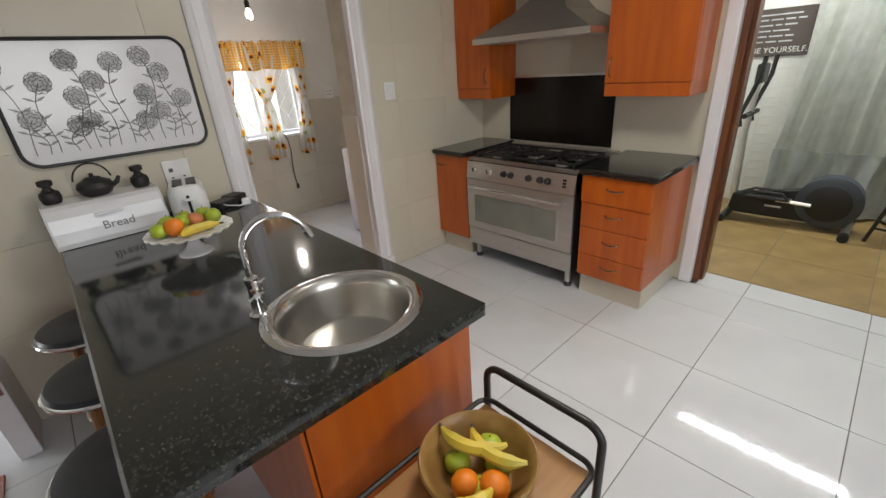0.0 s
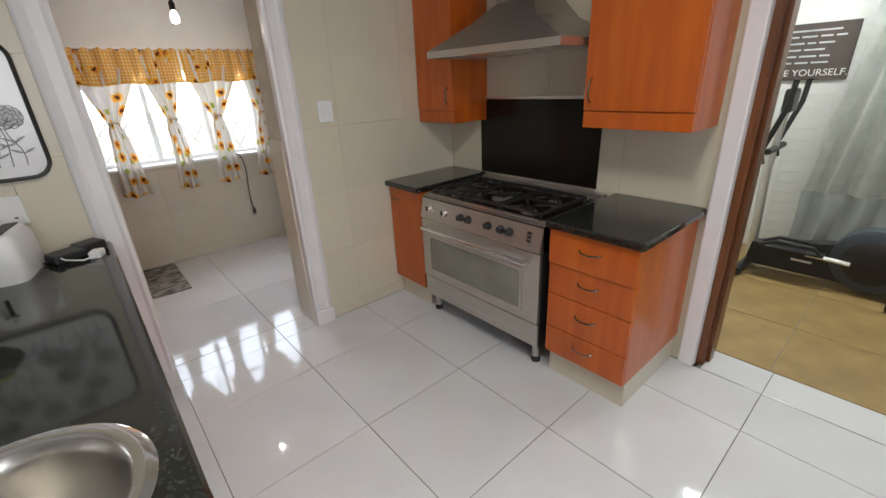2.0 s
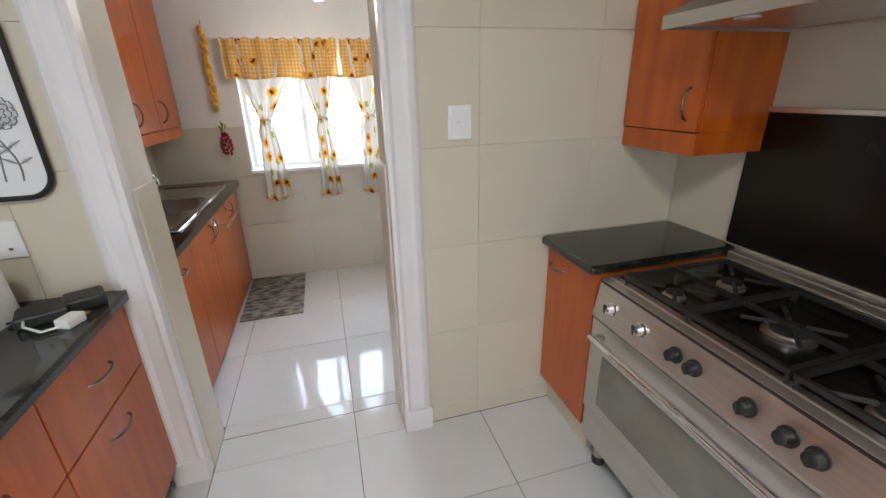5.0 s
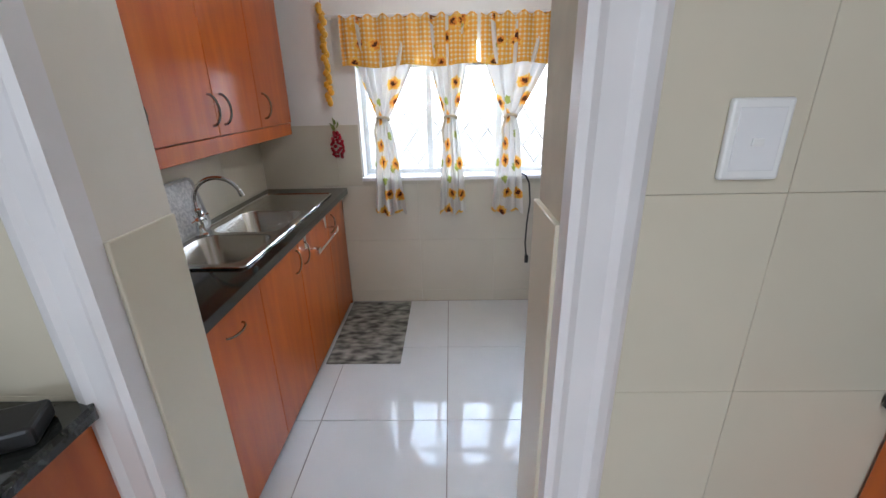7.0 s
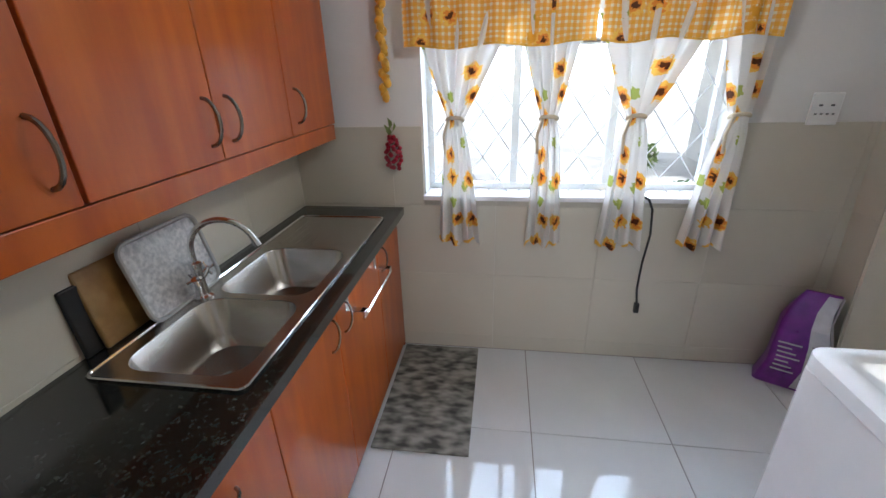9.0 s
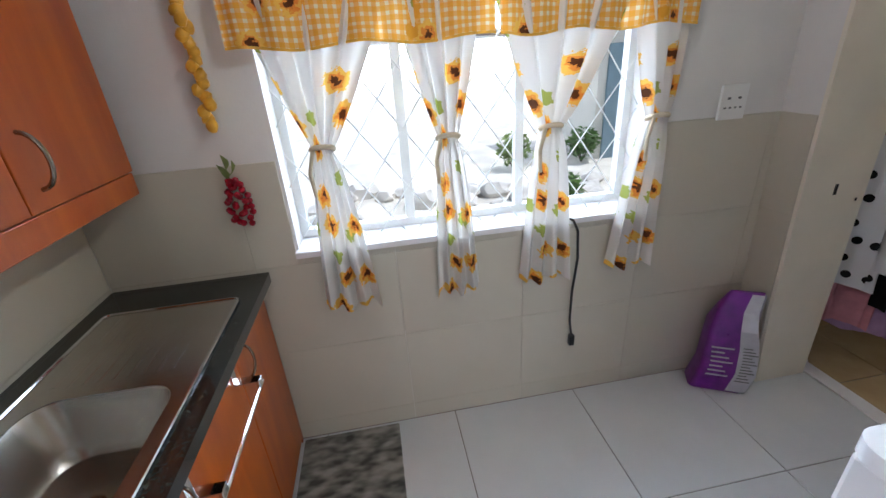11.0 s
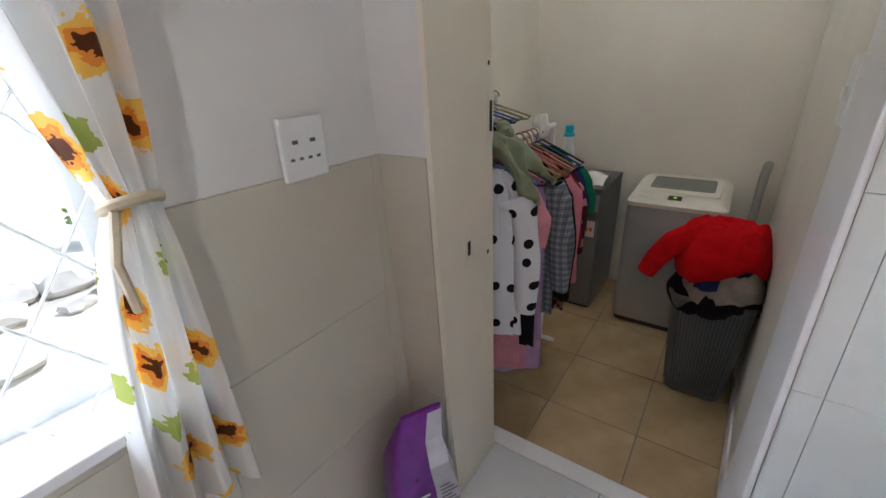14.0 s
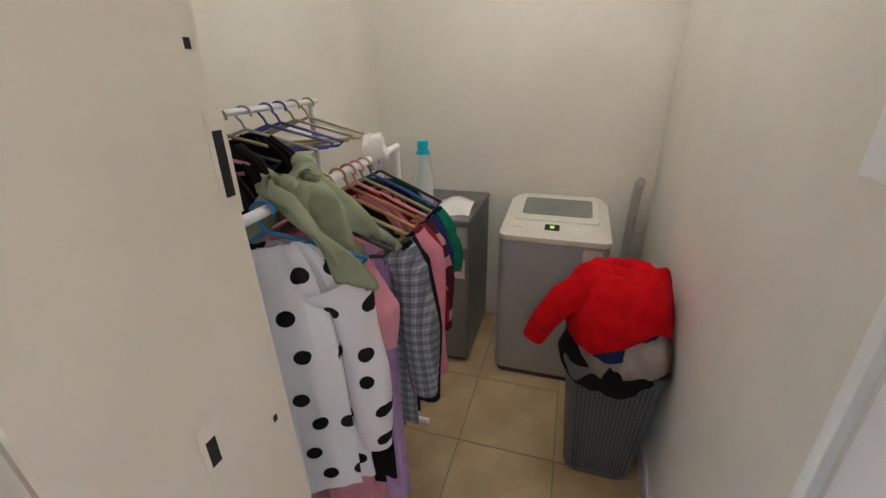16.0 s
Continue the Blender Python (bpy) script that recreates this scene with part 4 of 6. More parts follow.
part("base", loft([plate(0.004, 2.568), plate(0.004, 2.556)]), "enamel", tray)
part("rim", tube(plate(0.0, 2.552), 0.008, 8, True), "black_metal", tray, "thin black raised rim", smooth=True)
rng = random.Random(4)
for i in range(15):
    stems, heads, pale = bmesh.new(), bmesh.new(), bmesh.new()
    x0 = TX0 + 0.06 + i * 0.045 + rng.uniform(-0.012, 0.012)
    hz = (0.38, 0.16, 0.30, 0.10, 0.24, 0.39, 0.14, 0.28, 0.36, 0.11, 0.22, 0.38, 0.15, 0.31, 0.2)[i] + rng.uniform(-0.015, 0.015)
    xs = [x0 + 0.035 * math.sin(k * 0.6 + i) * k / 8 for k in range(9)]
    add_tube(stems, [(xs[k], 2.5545, TZ0 + 0.05 + hz * k / 8) for k in range(9)], 0.0025, 4)
    c = (xs[-1], TZ0 + 0.05 + hz)
    for q in range(3):
        for p in range(6 + q * 2):
            a = 2 * math.pi * p / (6 + q * 2) + q
            rr = 0.012 + 0.013 * q
            pts = [(c[0] + (rr + 0.008 * math.sin(math.pi * s)) * math.cos(a + s * 0.9), 2.5542 - 0.0003 * q, c[1] + (rr + 0.008 * math.sin(math.pi * s)) * math.sin(a + s * 0.9)) for s in (0, 0.33, 0.66, 1)]
            add_tube(heads, pts, 0.0017, 4)
    ring0 = [(c[0] + 0.043 * math.cos(a) * (1 + 0.12 * math.sin(5 * a)), c[1] + 0.038 * math.sin(a) * (1 + 0.12 * math.sin(5 * a))) for a in [2 * math.pi * j / 20 for j in range(20)]]
    pale.faces.new([pale.verts.new((x, 2.5553, z)) for x, z in ring0])
    for k in (2, 4, 6):
        for s in (-1, 1):
            lx, lz = xs[k], TZ0 + 0.05 + hz * k / 8
            pale.faces.new([pale.verts.new((lx + s * u, 2.5551, lz + w)) for u, w in ((0, 0), (0.014, 0.016), (0.038, 0.02), (0.022, 0.004))])
            add_tube(heads, [(lx, 2.5545, lz), (lx + s * 0.036, 2.5545, lz + 0.019)], 0.0018, 4)
    stem = part("flower_print", stems, "sketch", tray)
    part("petal_lines", heads, "sketch", stem)["kind"] = "stuff"
    part("shading", pale, "sketch_pale", stem)["kind"] = "stuff"


def socket(name, x0, x1, z0, z1, yv, label, holes):
    ob = thing(name, label, "socket", ((x0 + x1) / 2, yv, z0))
    part("plate", bx(x0, x1, yv - 0.012, yv, z0, z1, 0.004), "white_plastic", ob)
    for hx, hz, w, h in holes:
        part("opening", bx(hx - w, hx + w, yv - 0.0135, yv - 0.011, hz - h, hz + h, 0.0006), "grey_plastic", ob)
    return ob


socket("wall_socket", 0.50, 0.625, 1.03, 1.15, 2.57, "white double wall socket on cream tiles", ((0.535, 1.10, 0.010, 0.010), (0.535, 1.06, 0.006, 0.004), (0.59, 1.06, 0.006, 0.004)))
sw = thing("light_switch", "white light switch on cream tiles", "light switch", (2.045, 2.57, 1.31))
part("plate", bx(1.998, 2.092, 2.557, 2.57, 1.31, 1.434, 0.005), "white_plastic", sw)
part("inset", bx(2.01, 2.08, 2.5555, 2.558, 1.325, 1.42, 0.001), "enamel", sw)
part("rocker", bx(2.036, 2.054, 2.552, 2.557, 1.363, 1.375, 0.001), "white_plastic", sw)
socket("window_wall_socket", 2.645, 2.76, 1.255, 1.385, 4.64, "white double wall socket above the dado tiles", ((2.68, 1.335, 0.007, 0.004), (2.725, 1.335, 0.007, 0.004), (2.668, 1.30, 0.005, 0.003), (2.69, 1.30, 0.005, 0.003), (2.713, 1.30, 0.005, 0.003), (2.735, 1.30, 0.005, 0.003)))


# bar stools
def stool(x, y):
    ob = thing("bar_stool", "bar stool with dark padded seat tucked under the island", "stool", (x, y, 0), group="bar stools along the island")
    prof = [(0.02, 0.60), (0.16, 0.60), (0.178, 0.612), (0.182, 0.63), (0.172, 0.648), (0.14, 0.655), (0.05, 0.648), (0.001, 0.646)]
    part("seat", revolve(0, 0, prof, 32), "dark_leather", ob, world=False, smooth=True)
    part("trim_ring", tube(circle(0, 0, 0.626, 0.183, 32), 0.007, 8, True), "chrome", ob, "chrome seat edge", world=False, smooth=True)
    for a in (45, 135, 225, 315):
        c, s = math.cos(radians(a)), math.sin(radians(a))
        part("leg", tube([(0.10 * c, 0.10 * s, 0.6), (0.17 * c, 0.17 * s, 0.0)], 0.016, 8), "acacia", ob, world=False)
    part("footrest", tube(circle(0, 0, 0.22, 0.143, 24), 0.008, 8, True), "chrome", ob, world=False)
    return ob


for sx, sy in ((-0.01, 2.06), (-0.0, 1.60), (0.0, 1.11)):
    stool(sx, sy)

rug = tagged(part("red_rug", bx(-1.5, -0.5, 1.3, 2.25, 0.0, 0.012, 0.004), "rug"), "red floral rug on the white floor tiles", "rug")

# serving cart
cart = thing("serving_cart", "black tubular serving cart with wooden trays", "cart", (0.62, 0.42, 0))
CX0, CX1, CY0, CY1 = 0.20, 0.81, 0.235, 0.60
for z in (0.555, 0.2):
    part("tray_board", bx(CX0 + 0.01, CX1 - 0.01, CY0 + 0.01, CY1 - 0.01, z, z + 0.016, 0.003), "acacia", cart, "honey coloured wooden tray")
    part("tray_rim", tube(rrect(CX0, CX1, CY0, CY1, 0.04, z + 0.03, 6), 0.008, 8, True), "black_metal", cart, smooth=True)
for x, s in ((CX1 + 0.012, 1), (CX0 - 0.012, -1)):
    r = 0.05
    path = [(x, CY0, 0.06)] + [(x, p[1], p[2]) for p in arc((x, CY0 + r, 0.70 - r), r, 180, 90, 6, (0, 1, 0), (0, 0, 1))] + [(x, p[1], p[2]) for p in arc((x, CY1 - r, 0.70 - r), r, 90, 0, 6, (0, 1, 0), (0, 0, 1))] + [(x, CY1, 0.06)]
    part("end_frame", tube(path, 0.011, 10), "black_metal", cart, "black bent tube handle", smooth=True)
    for yv in (CY0, CY1):
        part("castor", loft([[(x - 0.012 + d, yv + r2 * math.cos(a), 0.032 + r2 * math.sin(a)) for a in [2 * math.pi * i / 16 for i in range(16)]] for d, r2 in ((0, 0.026), (0.004, 0.032), (0.02, 0.032), (0.024, 0.026))]), "black_plastic", cart)
BW = (0.585, 0.425)
bowl = tagged(part("wooden_bowl", revolve(*BW, [(0.06, 0.572), (0.09, 0.578), (0.128, 0.625), (0.142, 0.672), (0.138, 0.677), (0.131, 0.672), (0.117, 0.63), (0.08, 0.592), (0.001, 0.588)], 40), "bowl_wood", smooth=True), "turned wooden bowl of fruit on the cart", "bowl")
for k, dx, dy, dz, r in (("apple", -0.02, 0.05, 0.04, 0.033), ("apple", 0.065, 0.02, 0.045, 0.033), ("apple", 0.04, -0.03, 0.04, 0.033), ("orange", -0.05, -0.005, 0.04, 0.034), ("orange", -0.01, -0.06, 0.045, 0.036), ("apple", -0.03, -0.03, 0.03, 0.03)):
    fruit(k, (BW[0] + dx, BW[1] + dy, 0.588 + dz), r, dx * 40)
banana((BW[0] + 0.015, BW[1] + 0.035, 0.675), 115, 0.19)
banana((BW[0] + 0.035, BW[1] - 0.02, 0.675), 95, 0.18)
banana((BW[0] - 0.085, BW[1] - 0.055, 0.655), 150, 0.12)


# cooker side cabinets
def drawer_base(x0, x1, y0, y1, drawers, name, label):
    ob = thing(name, label, "cabinet", ((x0 + x1) / 2, (y0 + y1) / 2, 0))
    part("carcass", bx(x0 + 0.018, x1, y0 + 0.001, y1 - 0.001, 0.15, 0.845, 0.002), "cherry", ob)
    part("plinth", bx(x0 + 0.05, x1, y0 + 0.01, y1 - 0.004, 0, 0.15, 0.001), "wall_tile", ob, "tiled plinth")
    zs = drawers
    for z0, z1, step in zs:
        d = part("drawer_front" if len(zs) > 1 else "door", bx(x0 - step, x0 + 0.018, y0 + 0.003, y1 - 0.003, z0, z1, 0.003), "cherry", ob)
        yc = (y0 + y1) / 2 if len(zs) > 1 else y1 - 0.09
        zc = (z0 + z1) / 2 + 0.02 if len(zs) > 1 else z1 - 0.07
        bar_handle(d, (x0 - step, yc, zc), (0, 1, 0), (-1, 0, -0.25), 0.105, 0.026)
    return ob


drawer_base(2.452, 3.078, 0.772, 1.205, [(0.155, 0.31, 0.0), (0.314, 0.50, 0.0), (0.504, 0.665, 0.0), (0.67, 0.84, 0.01)], "drawer_cabinet", "cherry wood drawer cabinet beside the cooker")
drawer_base(2.452, 3.078, 2.212, 2.565, [(0.155, 0.84, 0.0)], "base_cabinet", "narrow cherry wood base cabinet beside the cooker")


def counter(name, x0, x1, y0, y1, z1, label, t=0.037):
    b = 0.008
    r = 0.012
    bm = loft([rrect(x0 + b, x1 - b, y0 + b, y1 - b, r, z1 - t), rrect(x0, x1, y0, y1, r, z1 - t + b), rrect(x0, x1, y0, y1, r, z1 - b), rrect(x0 + b, x1 - b, y0 + b, y1 - b, r, z1)])
    return tagged(part(name, bm, "granite"), label, "worktop")


counter("worktop", 2.415, 3.078, 0.745, 1.218, 0.885, "polished black granite worktop on the drawer cabinet")
counter("worktop", 2.415, 3.078, 2.2, 2.568, 0.885, "small black granite worktop beside the cooker")

# range cooker
OY0, OY1, OX = 1.25, 2.195, 2.437
ck = thing("range_cooker", "stainless steel five-burner range cooker on black feet", "cooker", (2.75, 1.715, 0))
part("body", bx(OX + 0.02, 3.06, OY0, OY1, 0.13, 0.832, 0.002), "black_metal", ck)
part("lower_panel", bx(OX + 0.008, OX + 0.03, OY0 + 0.002, OY1 - 0.002, 0.135, 0.275, 0.003), "steel", ck)
dr = part("oven_door", bx(OX, OX + 0.03, OY0 + 0.002, OY1 - 0.002, 0.283, 0.687, 0.004), "steel", ck)
part("oven_window", bx(OX - 0.003, OX + 0.004, OY0 + 0.12, OY1 - 0.08, 0.345, 0.572, 0.002), "oven_glass", dr, "dusky oven window")
part("window_frame", slab_hole(rrect(OY0 + 0.105, OY1 - 0.065, 0.33, 0.587, 0.012, 0), rrect(OY0 + 0.122, OY1 - 0.082, 0.347, 0.57, 0.012, 0), -0.0045, 0.0), "steel", dr)
fr = dr.children[-1]
fr.data.transform(Matrix(((0, 0, 1, OX), (1, 0, 0, 0), (0, 1, 0, 0), (0, 0, 0, 1))))
hd = part("door_handle", tube([(OX - 0.04, OY0 + 0.05, 0.637), (OX - 0.04, OY1 - 0.05, 0.637)], 0.012, 12), "chrome", dr, smooth=True)
for yv in (OY0 + 0.07, OY1 - 0.07):
    part("bracket", bx(OX - 0.042, OX + 0.002, yv - 0.012, yv + 0.012, 0.628, 0.646, 0.003), "steel", dr)
pan = [(OX - 0.002, 0.694), (OX - 0.002, 0.704), (OX + 0.022, 0.834), (OX + 0.05, 0.844), (OX + 0.08, 0.844), (OX + 0.08, 0.694)]
part("control_panel", loft([[(x, yv, z) for x, z in pan] for yv in (OY0, OY1)]), "steel", ck)
for k, yv in enumerate((2.105, 1.964, 1.825, 1.761, 1.606, 1.512, 1.452)):
    nx = Vector((-0.98, 0, 0.18))
    c = Vector((OX + 0.009, yv, 0.762))
    r0 = 0.021
    rings = []
    for d, rr in ((0, 0.024), (0.006, 0.024), (0.007, 0.019), (0.03, 0.016), (0.033, 0.012)):
        rings.append([c + nx * d + (Vector((0, 1, 0)) * math.cos(a) + Vector((0.18, 0, 0.98)) * math.sin(a)) * rr for a in [2 * math.pi * i / 16 for i in range(16)]])
    kn = part("knob", loft(rings), "chrome" if k < 2 else "black_plastic", ck, "chrome knob" if k < 2 else "", smooth=True)
    part("grip", bx(-0.004, 0.004, -0.004, 0.004, -0.017, 0.017, 0.001, Matrix.Translation(c + nx * 0.034) @ pose(0, 0, 0, 0, -10, 0)), "black_plastic", kn)
for k in range(3):
    z = 0.737 + 0.02 * k
    part("switch_button", bx(OX + 0.001 + 0.0037 * k, OX + 0.008 + 0.0037 * k, 1.315, 1.34, z, z + 0.014, 0.001), "black_plastic", ck)
part("hob_plate", bx(OX + 0.045, 3.04, OY0 + 0.004, OY1 - 0.004, 0.834, 0.848, 0.004), "steel", ck)
part("hob_well", bx(OX + 0.07, 3.0, OY0 + 0.03, OY1 - 0.03, 0.844, 0.851, 0.002), "black_glass", ck)
part("rear_rail", bx(3.015, 3.06, OY0 + 0.004, OY1 - 0.004, 0.842, 0.877, 0.004), "steel", ck)
for x, yv, r in ((2.56, 1.42, 0.042), (2.79, 1.42, 0.035), (2.675, 1.705, 0.062), (2.56, 1.975, 0.035), (2.79, 1.975, 0.042)):
    b = part("burner", revolve(x, yv, [(r, 0.85), (r, 0.86), (r * 0.8, 0.864), (r * 0.78, 0.87)], 24), "aluminium", ck, smooth=True)
    part("cap", revolve(x, yv, [(r * 0.72, 0.869), (r * 0.74, 0.875), (r * 0.6, 0.878), (0.001, 0.878)], 24), "black_iron", b, smooth=True)
for y0, y1 in ((1.29, 1.55), (1.57, 1.84), (1.85, 2.10)):
    bm = bmesh.new()
    for yv in (y0, y1):
        add_box(bm, 2.475, 2.895, yv - 0.006, yv + 0.006, 0.877, 0.891)
    for x in (2.48, 2.675, 2.89):
        add_box(bm, x - 0.006, x + 0.006, y0, y1, 0.877, 0.891)
    yc = (y0 + y1) / 2
    for x in (2.56, 2.79) if y0 != 1.57 else (2.675,):
        for a in range(4):
            d = Vector((math.cos(a * math.pi / 2 + 0.78), math.sin(a * math.pi / 2 + 0.78), 0))
            p0, p1 = Vector((x, yc, 0.887)) + d * 0.03, Vector((x, yc, 0.884)) + d * 0.11
            add_tube(bm, [p0, p1], 0.006, 6)
    for x in (2.485, 2.885):
        for yv in (y0, y1):
            add_tube(bm, [(x, yv, 0.85), (x, yv, 0.88)], 0.006, 6)
    part("pan_support", bm, "black_iron", ck, "black cast iron pan support")
# Rear vents as bright strips, which stand for the white glints on them.
for yv in (1.40, 1.70, 2.0):
    part("vent_strip", bx(2.955, 2.985, yv - 0.075, yv + 0.075, 0.849, 0.854, 0.002), "aluminium", ck, "bright steel vent strip standing for a white glint")
for x in (2.51, 3.0):
    for yv in (OY0 + 0.05, OY1 - 0.05):
        ft = part("leg", revolve(x, yv, [(0.022, 0.03), (0.022, 0.133)], 16), "steel", ck, smooth=True)
        part("rubber_foot", revolve(x, yv, [(0.026, 0.0), (0.027, 0.012), (0.022, 0.035)], 16), "black_plastic", ft, smooth=True)

# splashback
spl = thing("splashback", "black glass splashback with aluminium edge trims", "splashback", (3.07, 1.79, 0.86))
part("panel", bx(3.069, 3.079, 1.335, 2.25, 0.888, 1.385, 0.001), "black_glass", spl)
part("top_trim", bx(3.062, 3.079, 1.33, 2.255, 1.385, 1.402, 0.002), "aluminium", spl)
part("bottom_trim", bx(3.062, 3.079, 1.33, 2.25, 0.872, 0.888, 0.002), "aluminium", spl)


# wall cabinets
def wall_cabinet(y0, y1, z0, z1, handle_y, label):
    ob = thing("wall_cabinet", label, "cabinet", (2.92, (y0 + y1) / 2, z0), group="wall cabinets beside the hood")
    part("carcass", bx(2.78, 3.078, y0, y1, z0 + 0.075, z1, 0.002), "cherry", ob)
    part("pelmet", bx(2.765, 3.078, y0 + 0.001, y1 - 0.001, z0, z0 + 0.075, 0.003), "cherry", ob)
    d = part("door", bx(2.758, 2.779, y0 + 0.003, y1 - 0.003, z0 + 0.08, z1 - 0.003, 0.003), "cherry", ob)
    bar_handle(d, (2.758, handle_y, z0 + 0.17), (0, 0, 1), (-1, 0, 0), 0.105)
    return ob


wall_cabinet(0.772, 1.272, 1.27, 2.1, 1.235, "wide cherry wood wall cabinet beside the hood")
wall_cabinet(2.2, 2.566, 1.25, 2.1, 2.245, "narrow cherry wood wall cabinet beside the hood")

hood = thing("cooker_hood", "stainless steel chimney cooker hood", "cooker hood", (2.8, 1.715, 1.62))


def hring(x0, x1, y0, y1, z):
    return [(x0, y0, z), (x1, y0, z), (x1, y1, z), (x0, y1, z)]


part("skirt", loft([hring(2.56, 3.078, 1.285, 2.198, 1.636), hring(2.56, 3.078, 1.285, 2.198, 1.672)], False, False), "steel", hood)
# Canopy and chimney use the steel with the dark reflection coloured in.
part("canopy", loft([hring(2.56, 3.078, 1.285, 2.198, 1.672), hring(2.70, 3.078, 1.53, 1.96, 1.80), hring(2.80, 3.078, 1.62, 1.87, 1.89)], False, False), "hood_steel", hood)
part("chimney", bx(2.80, 3.078, 1.62, 1.87, 1.89, 2.58, 0.003), "hood_steel", hood)
part("filter", bx(2.575, 3.07, 1.30, 2.185, 1.644, 1.65, 0.002), "aluminium", hood)
for yv in (1.48, 2.0):
    part("lamp_glass", revolve(2.65, yv, [(0.03, 1.638), (0.03, 1.643)], 16), "ceramic", hood)

# frame added round the unseen kitchen fill light, and gym tube
kl = thing("ceiling_lamp", "square white lamp frame added on the unseen ceiling", "lamp", (1.3, 0.5, 2.55))
part("frame", slab_hole(rrect(1.0, 1.6, 0.2, 0.8, 0.02, 0), rrect(1.04, 1.56, 0.24, 0.76, 0.02, 0), 2.55, 2.6), "white_plastic", kl)
gt = thing("tube_lamp", "fluorescent tube lamp on the gym ceiling", "lamp", (4.62, 0.1, 2.56))
part("batten", bx(4.585, 4.655, -0.68, 0.9, 2.568, 2.6, 0.004), "white_plastic", gt)

# ---- gym room ----
PX = 5.25
poster = thing("wall_poster", "dark taupe canvas poster with white lettering", "poster", (PX, 0.84, 1.4))
part("canvas", bx(PX - 0.022, PX - 0.002, 0.635, 1.06, 1.395, 1.79, 0.003), "poster", poster)
lettering("BE YOURSELF.", 0.067, pose(PX - 0.0225, 0.845, 1.447, 90, 0, -90), "ink_white", poster)
for i, (z, ws) in enumerate(((1.74, (0.3,)), (1.70, (0.06, 0.09, 0.07, 0.06)), (1.655, (0.10, 0.05, 0.09)), (1.61, (0.09, 0.12)), (1.565, (0.07, 0.10, 0.06)), (1.52, (0.05, 0.08, 0.10)))):
    yv = 1.03
    for w in ws:
        part("text_bar", bx(PX - 0.0228, PX - 0.0215, yv - w, yv, z - 0.006, z + 0.006), "sketch_pale", poster)
        yv -= w + 0.018


def drape(name, label, y0, y1, z0, z1, x, amp, waves, material, dark=None):
    ob = thing(name, label, "curtain", (x, (y0 + y1) / 2, z0))

    def fn(u, v, lo=z0, hi=z1):
        return (x - amp * math.sin(u * waves * 2 * math.pi + 0.5 * math.sin(7 * u)) * (0.6 + 0.4 * (1 - v)), y0 + (y1 - y0) * u - 0.2 * u * (lo + (hi - lo) * v - z0) / (z1 - z0) + 0.015 * math.sin(5 * v + 9 * u), lo + (hi - lo) * v)
    zs = z0 + 0.55
    part("cloth", cloth(lambda u, v: fn(u, v, zs, z1), 90, 10), material, ob, smooth=True)
    if dark:
        part("lower_band", cloth(lambda u, v: fn(u, v, z0, zs), 90, 6), dark, ob, "darker lower band", smooth=True)
    part("rod", tube([(x, y0 - 0.05, z1 + 0.01), (x, y1 + 0.05, z1 + 0.01)], 0.012, 8), "aluminium", ob)
    return ob


drape("gym_curtain", "long grey gathered curtain with darker lower band", -1.1, 0.72, 0.03, 2.35, PX - 0.12, 0.06, 9, "grey_cloth", "grey_cloth_dark")

el = thing("elliptical_trainer", "black and slate blue elliptical trainer", "exercise machine", (4.75, 0.4, 0))
ex = 4.72


def yz_disc(c, r, x0, x1, n=28, ry=1.0):
    g = 0.02
    ring = lambda x, rr: [(x, c[0] + rr * math.cos(2 * math.pi * i / n), c[1] + rr * ry * math.sin(2 * math.pi * i / n)) for i in range(n)]
    return loft([ring(x0, r - g), ring(x0 + g * 0.6, r), ring(x1 - g * 0.6, r), ring(x1, r - g)])


part("flywheel_housing", yz_disc((0.16, 0.25), 0.22, ex - 0.07, ex + 0.08), "trainer_blue", el, "slate blue flywheel cover", smooth=True)
part("crank_disc", yz_disc((0.16, 0.25), 0.155, ex - 0.095, ex - 0.066), "black_plastic", el, smooth=True)
bodyp = [(0.02, 0.06), (0.0, 0.10), (0.10, 0.42), (0.30, 0.34), (0.62, 0.27), (0.84, 0.23), (0.86, 0.10), (0.80, 0.055)]
part("chassis", loft([[(x, y, z) for y, z in bodyp] for x in (ex - 0.05, ex + 0.06)]), "black_plastic", el)
part("foot_pedal", bx(ex - 0.14, ex - 0.03, 0.40, 0.78, 0.235, 0.25, 0.006), "black_plastic", el)
bm = bmesh.new()
add_tube(bm, [(ex - 0.14, 0.42, 0.25), (ex - 0.14, 0.46, 0.30), (ex - 0.14, 0.68, 0.30), (ex - 0.14, 0.78, 0.25)], 0.012, 8)
add_tube(bm, [(ex - 0.03, 0.42, 0.25), (ex - 0.03, 0.46, 0.30), (ex - 0.03, 0.68, 0.30), (ex - 0.03, 0.78, 0.25)], 0.012, 8)
part("pedal_rim", bm, "black_plastic", el)
part("link_arm", tube([(ex - 0.11, 0.50, 0.235), (ex - 0.11, 0.42, 0.235), (ex - 0.11, 0.26, 0.225)], 0.016, 8), "aluminium", el, smooth=True)
part("badge", bx(ex - 0.052, ex - 0.05, 0.46, 0.58, 0.15, 0.165), "ink_white", el)
part("front_stabiliser", tube([(ex - 0.25, 0.86, 0.035), (ex + 0.25, 0.86, 0.035)], 0.032, 12), "black_plastic", el, smooth=True)
part("rear_stabiliser", tube([(ex - 0.25, 0.0, 0.035), (ex + 0.25, 0.0, 0.035)], 0.03, 12), "aluminium", el, smooth=True)
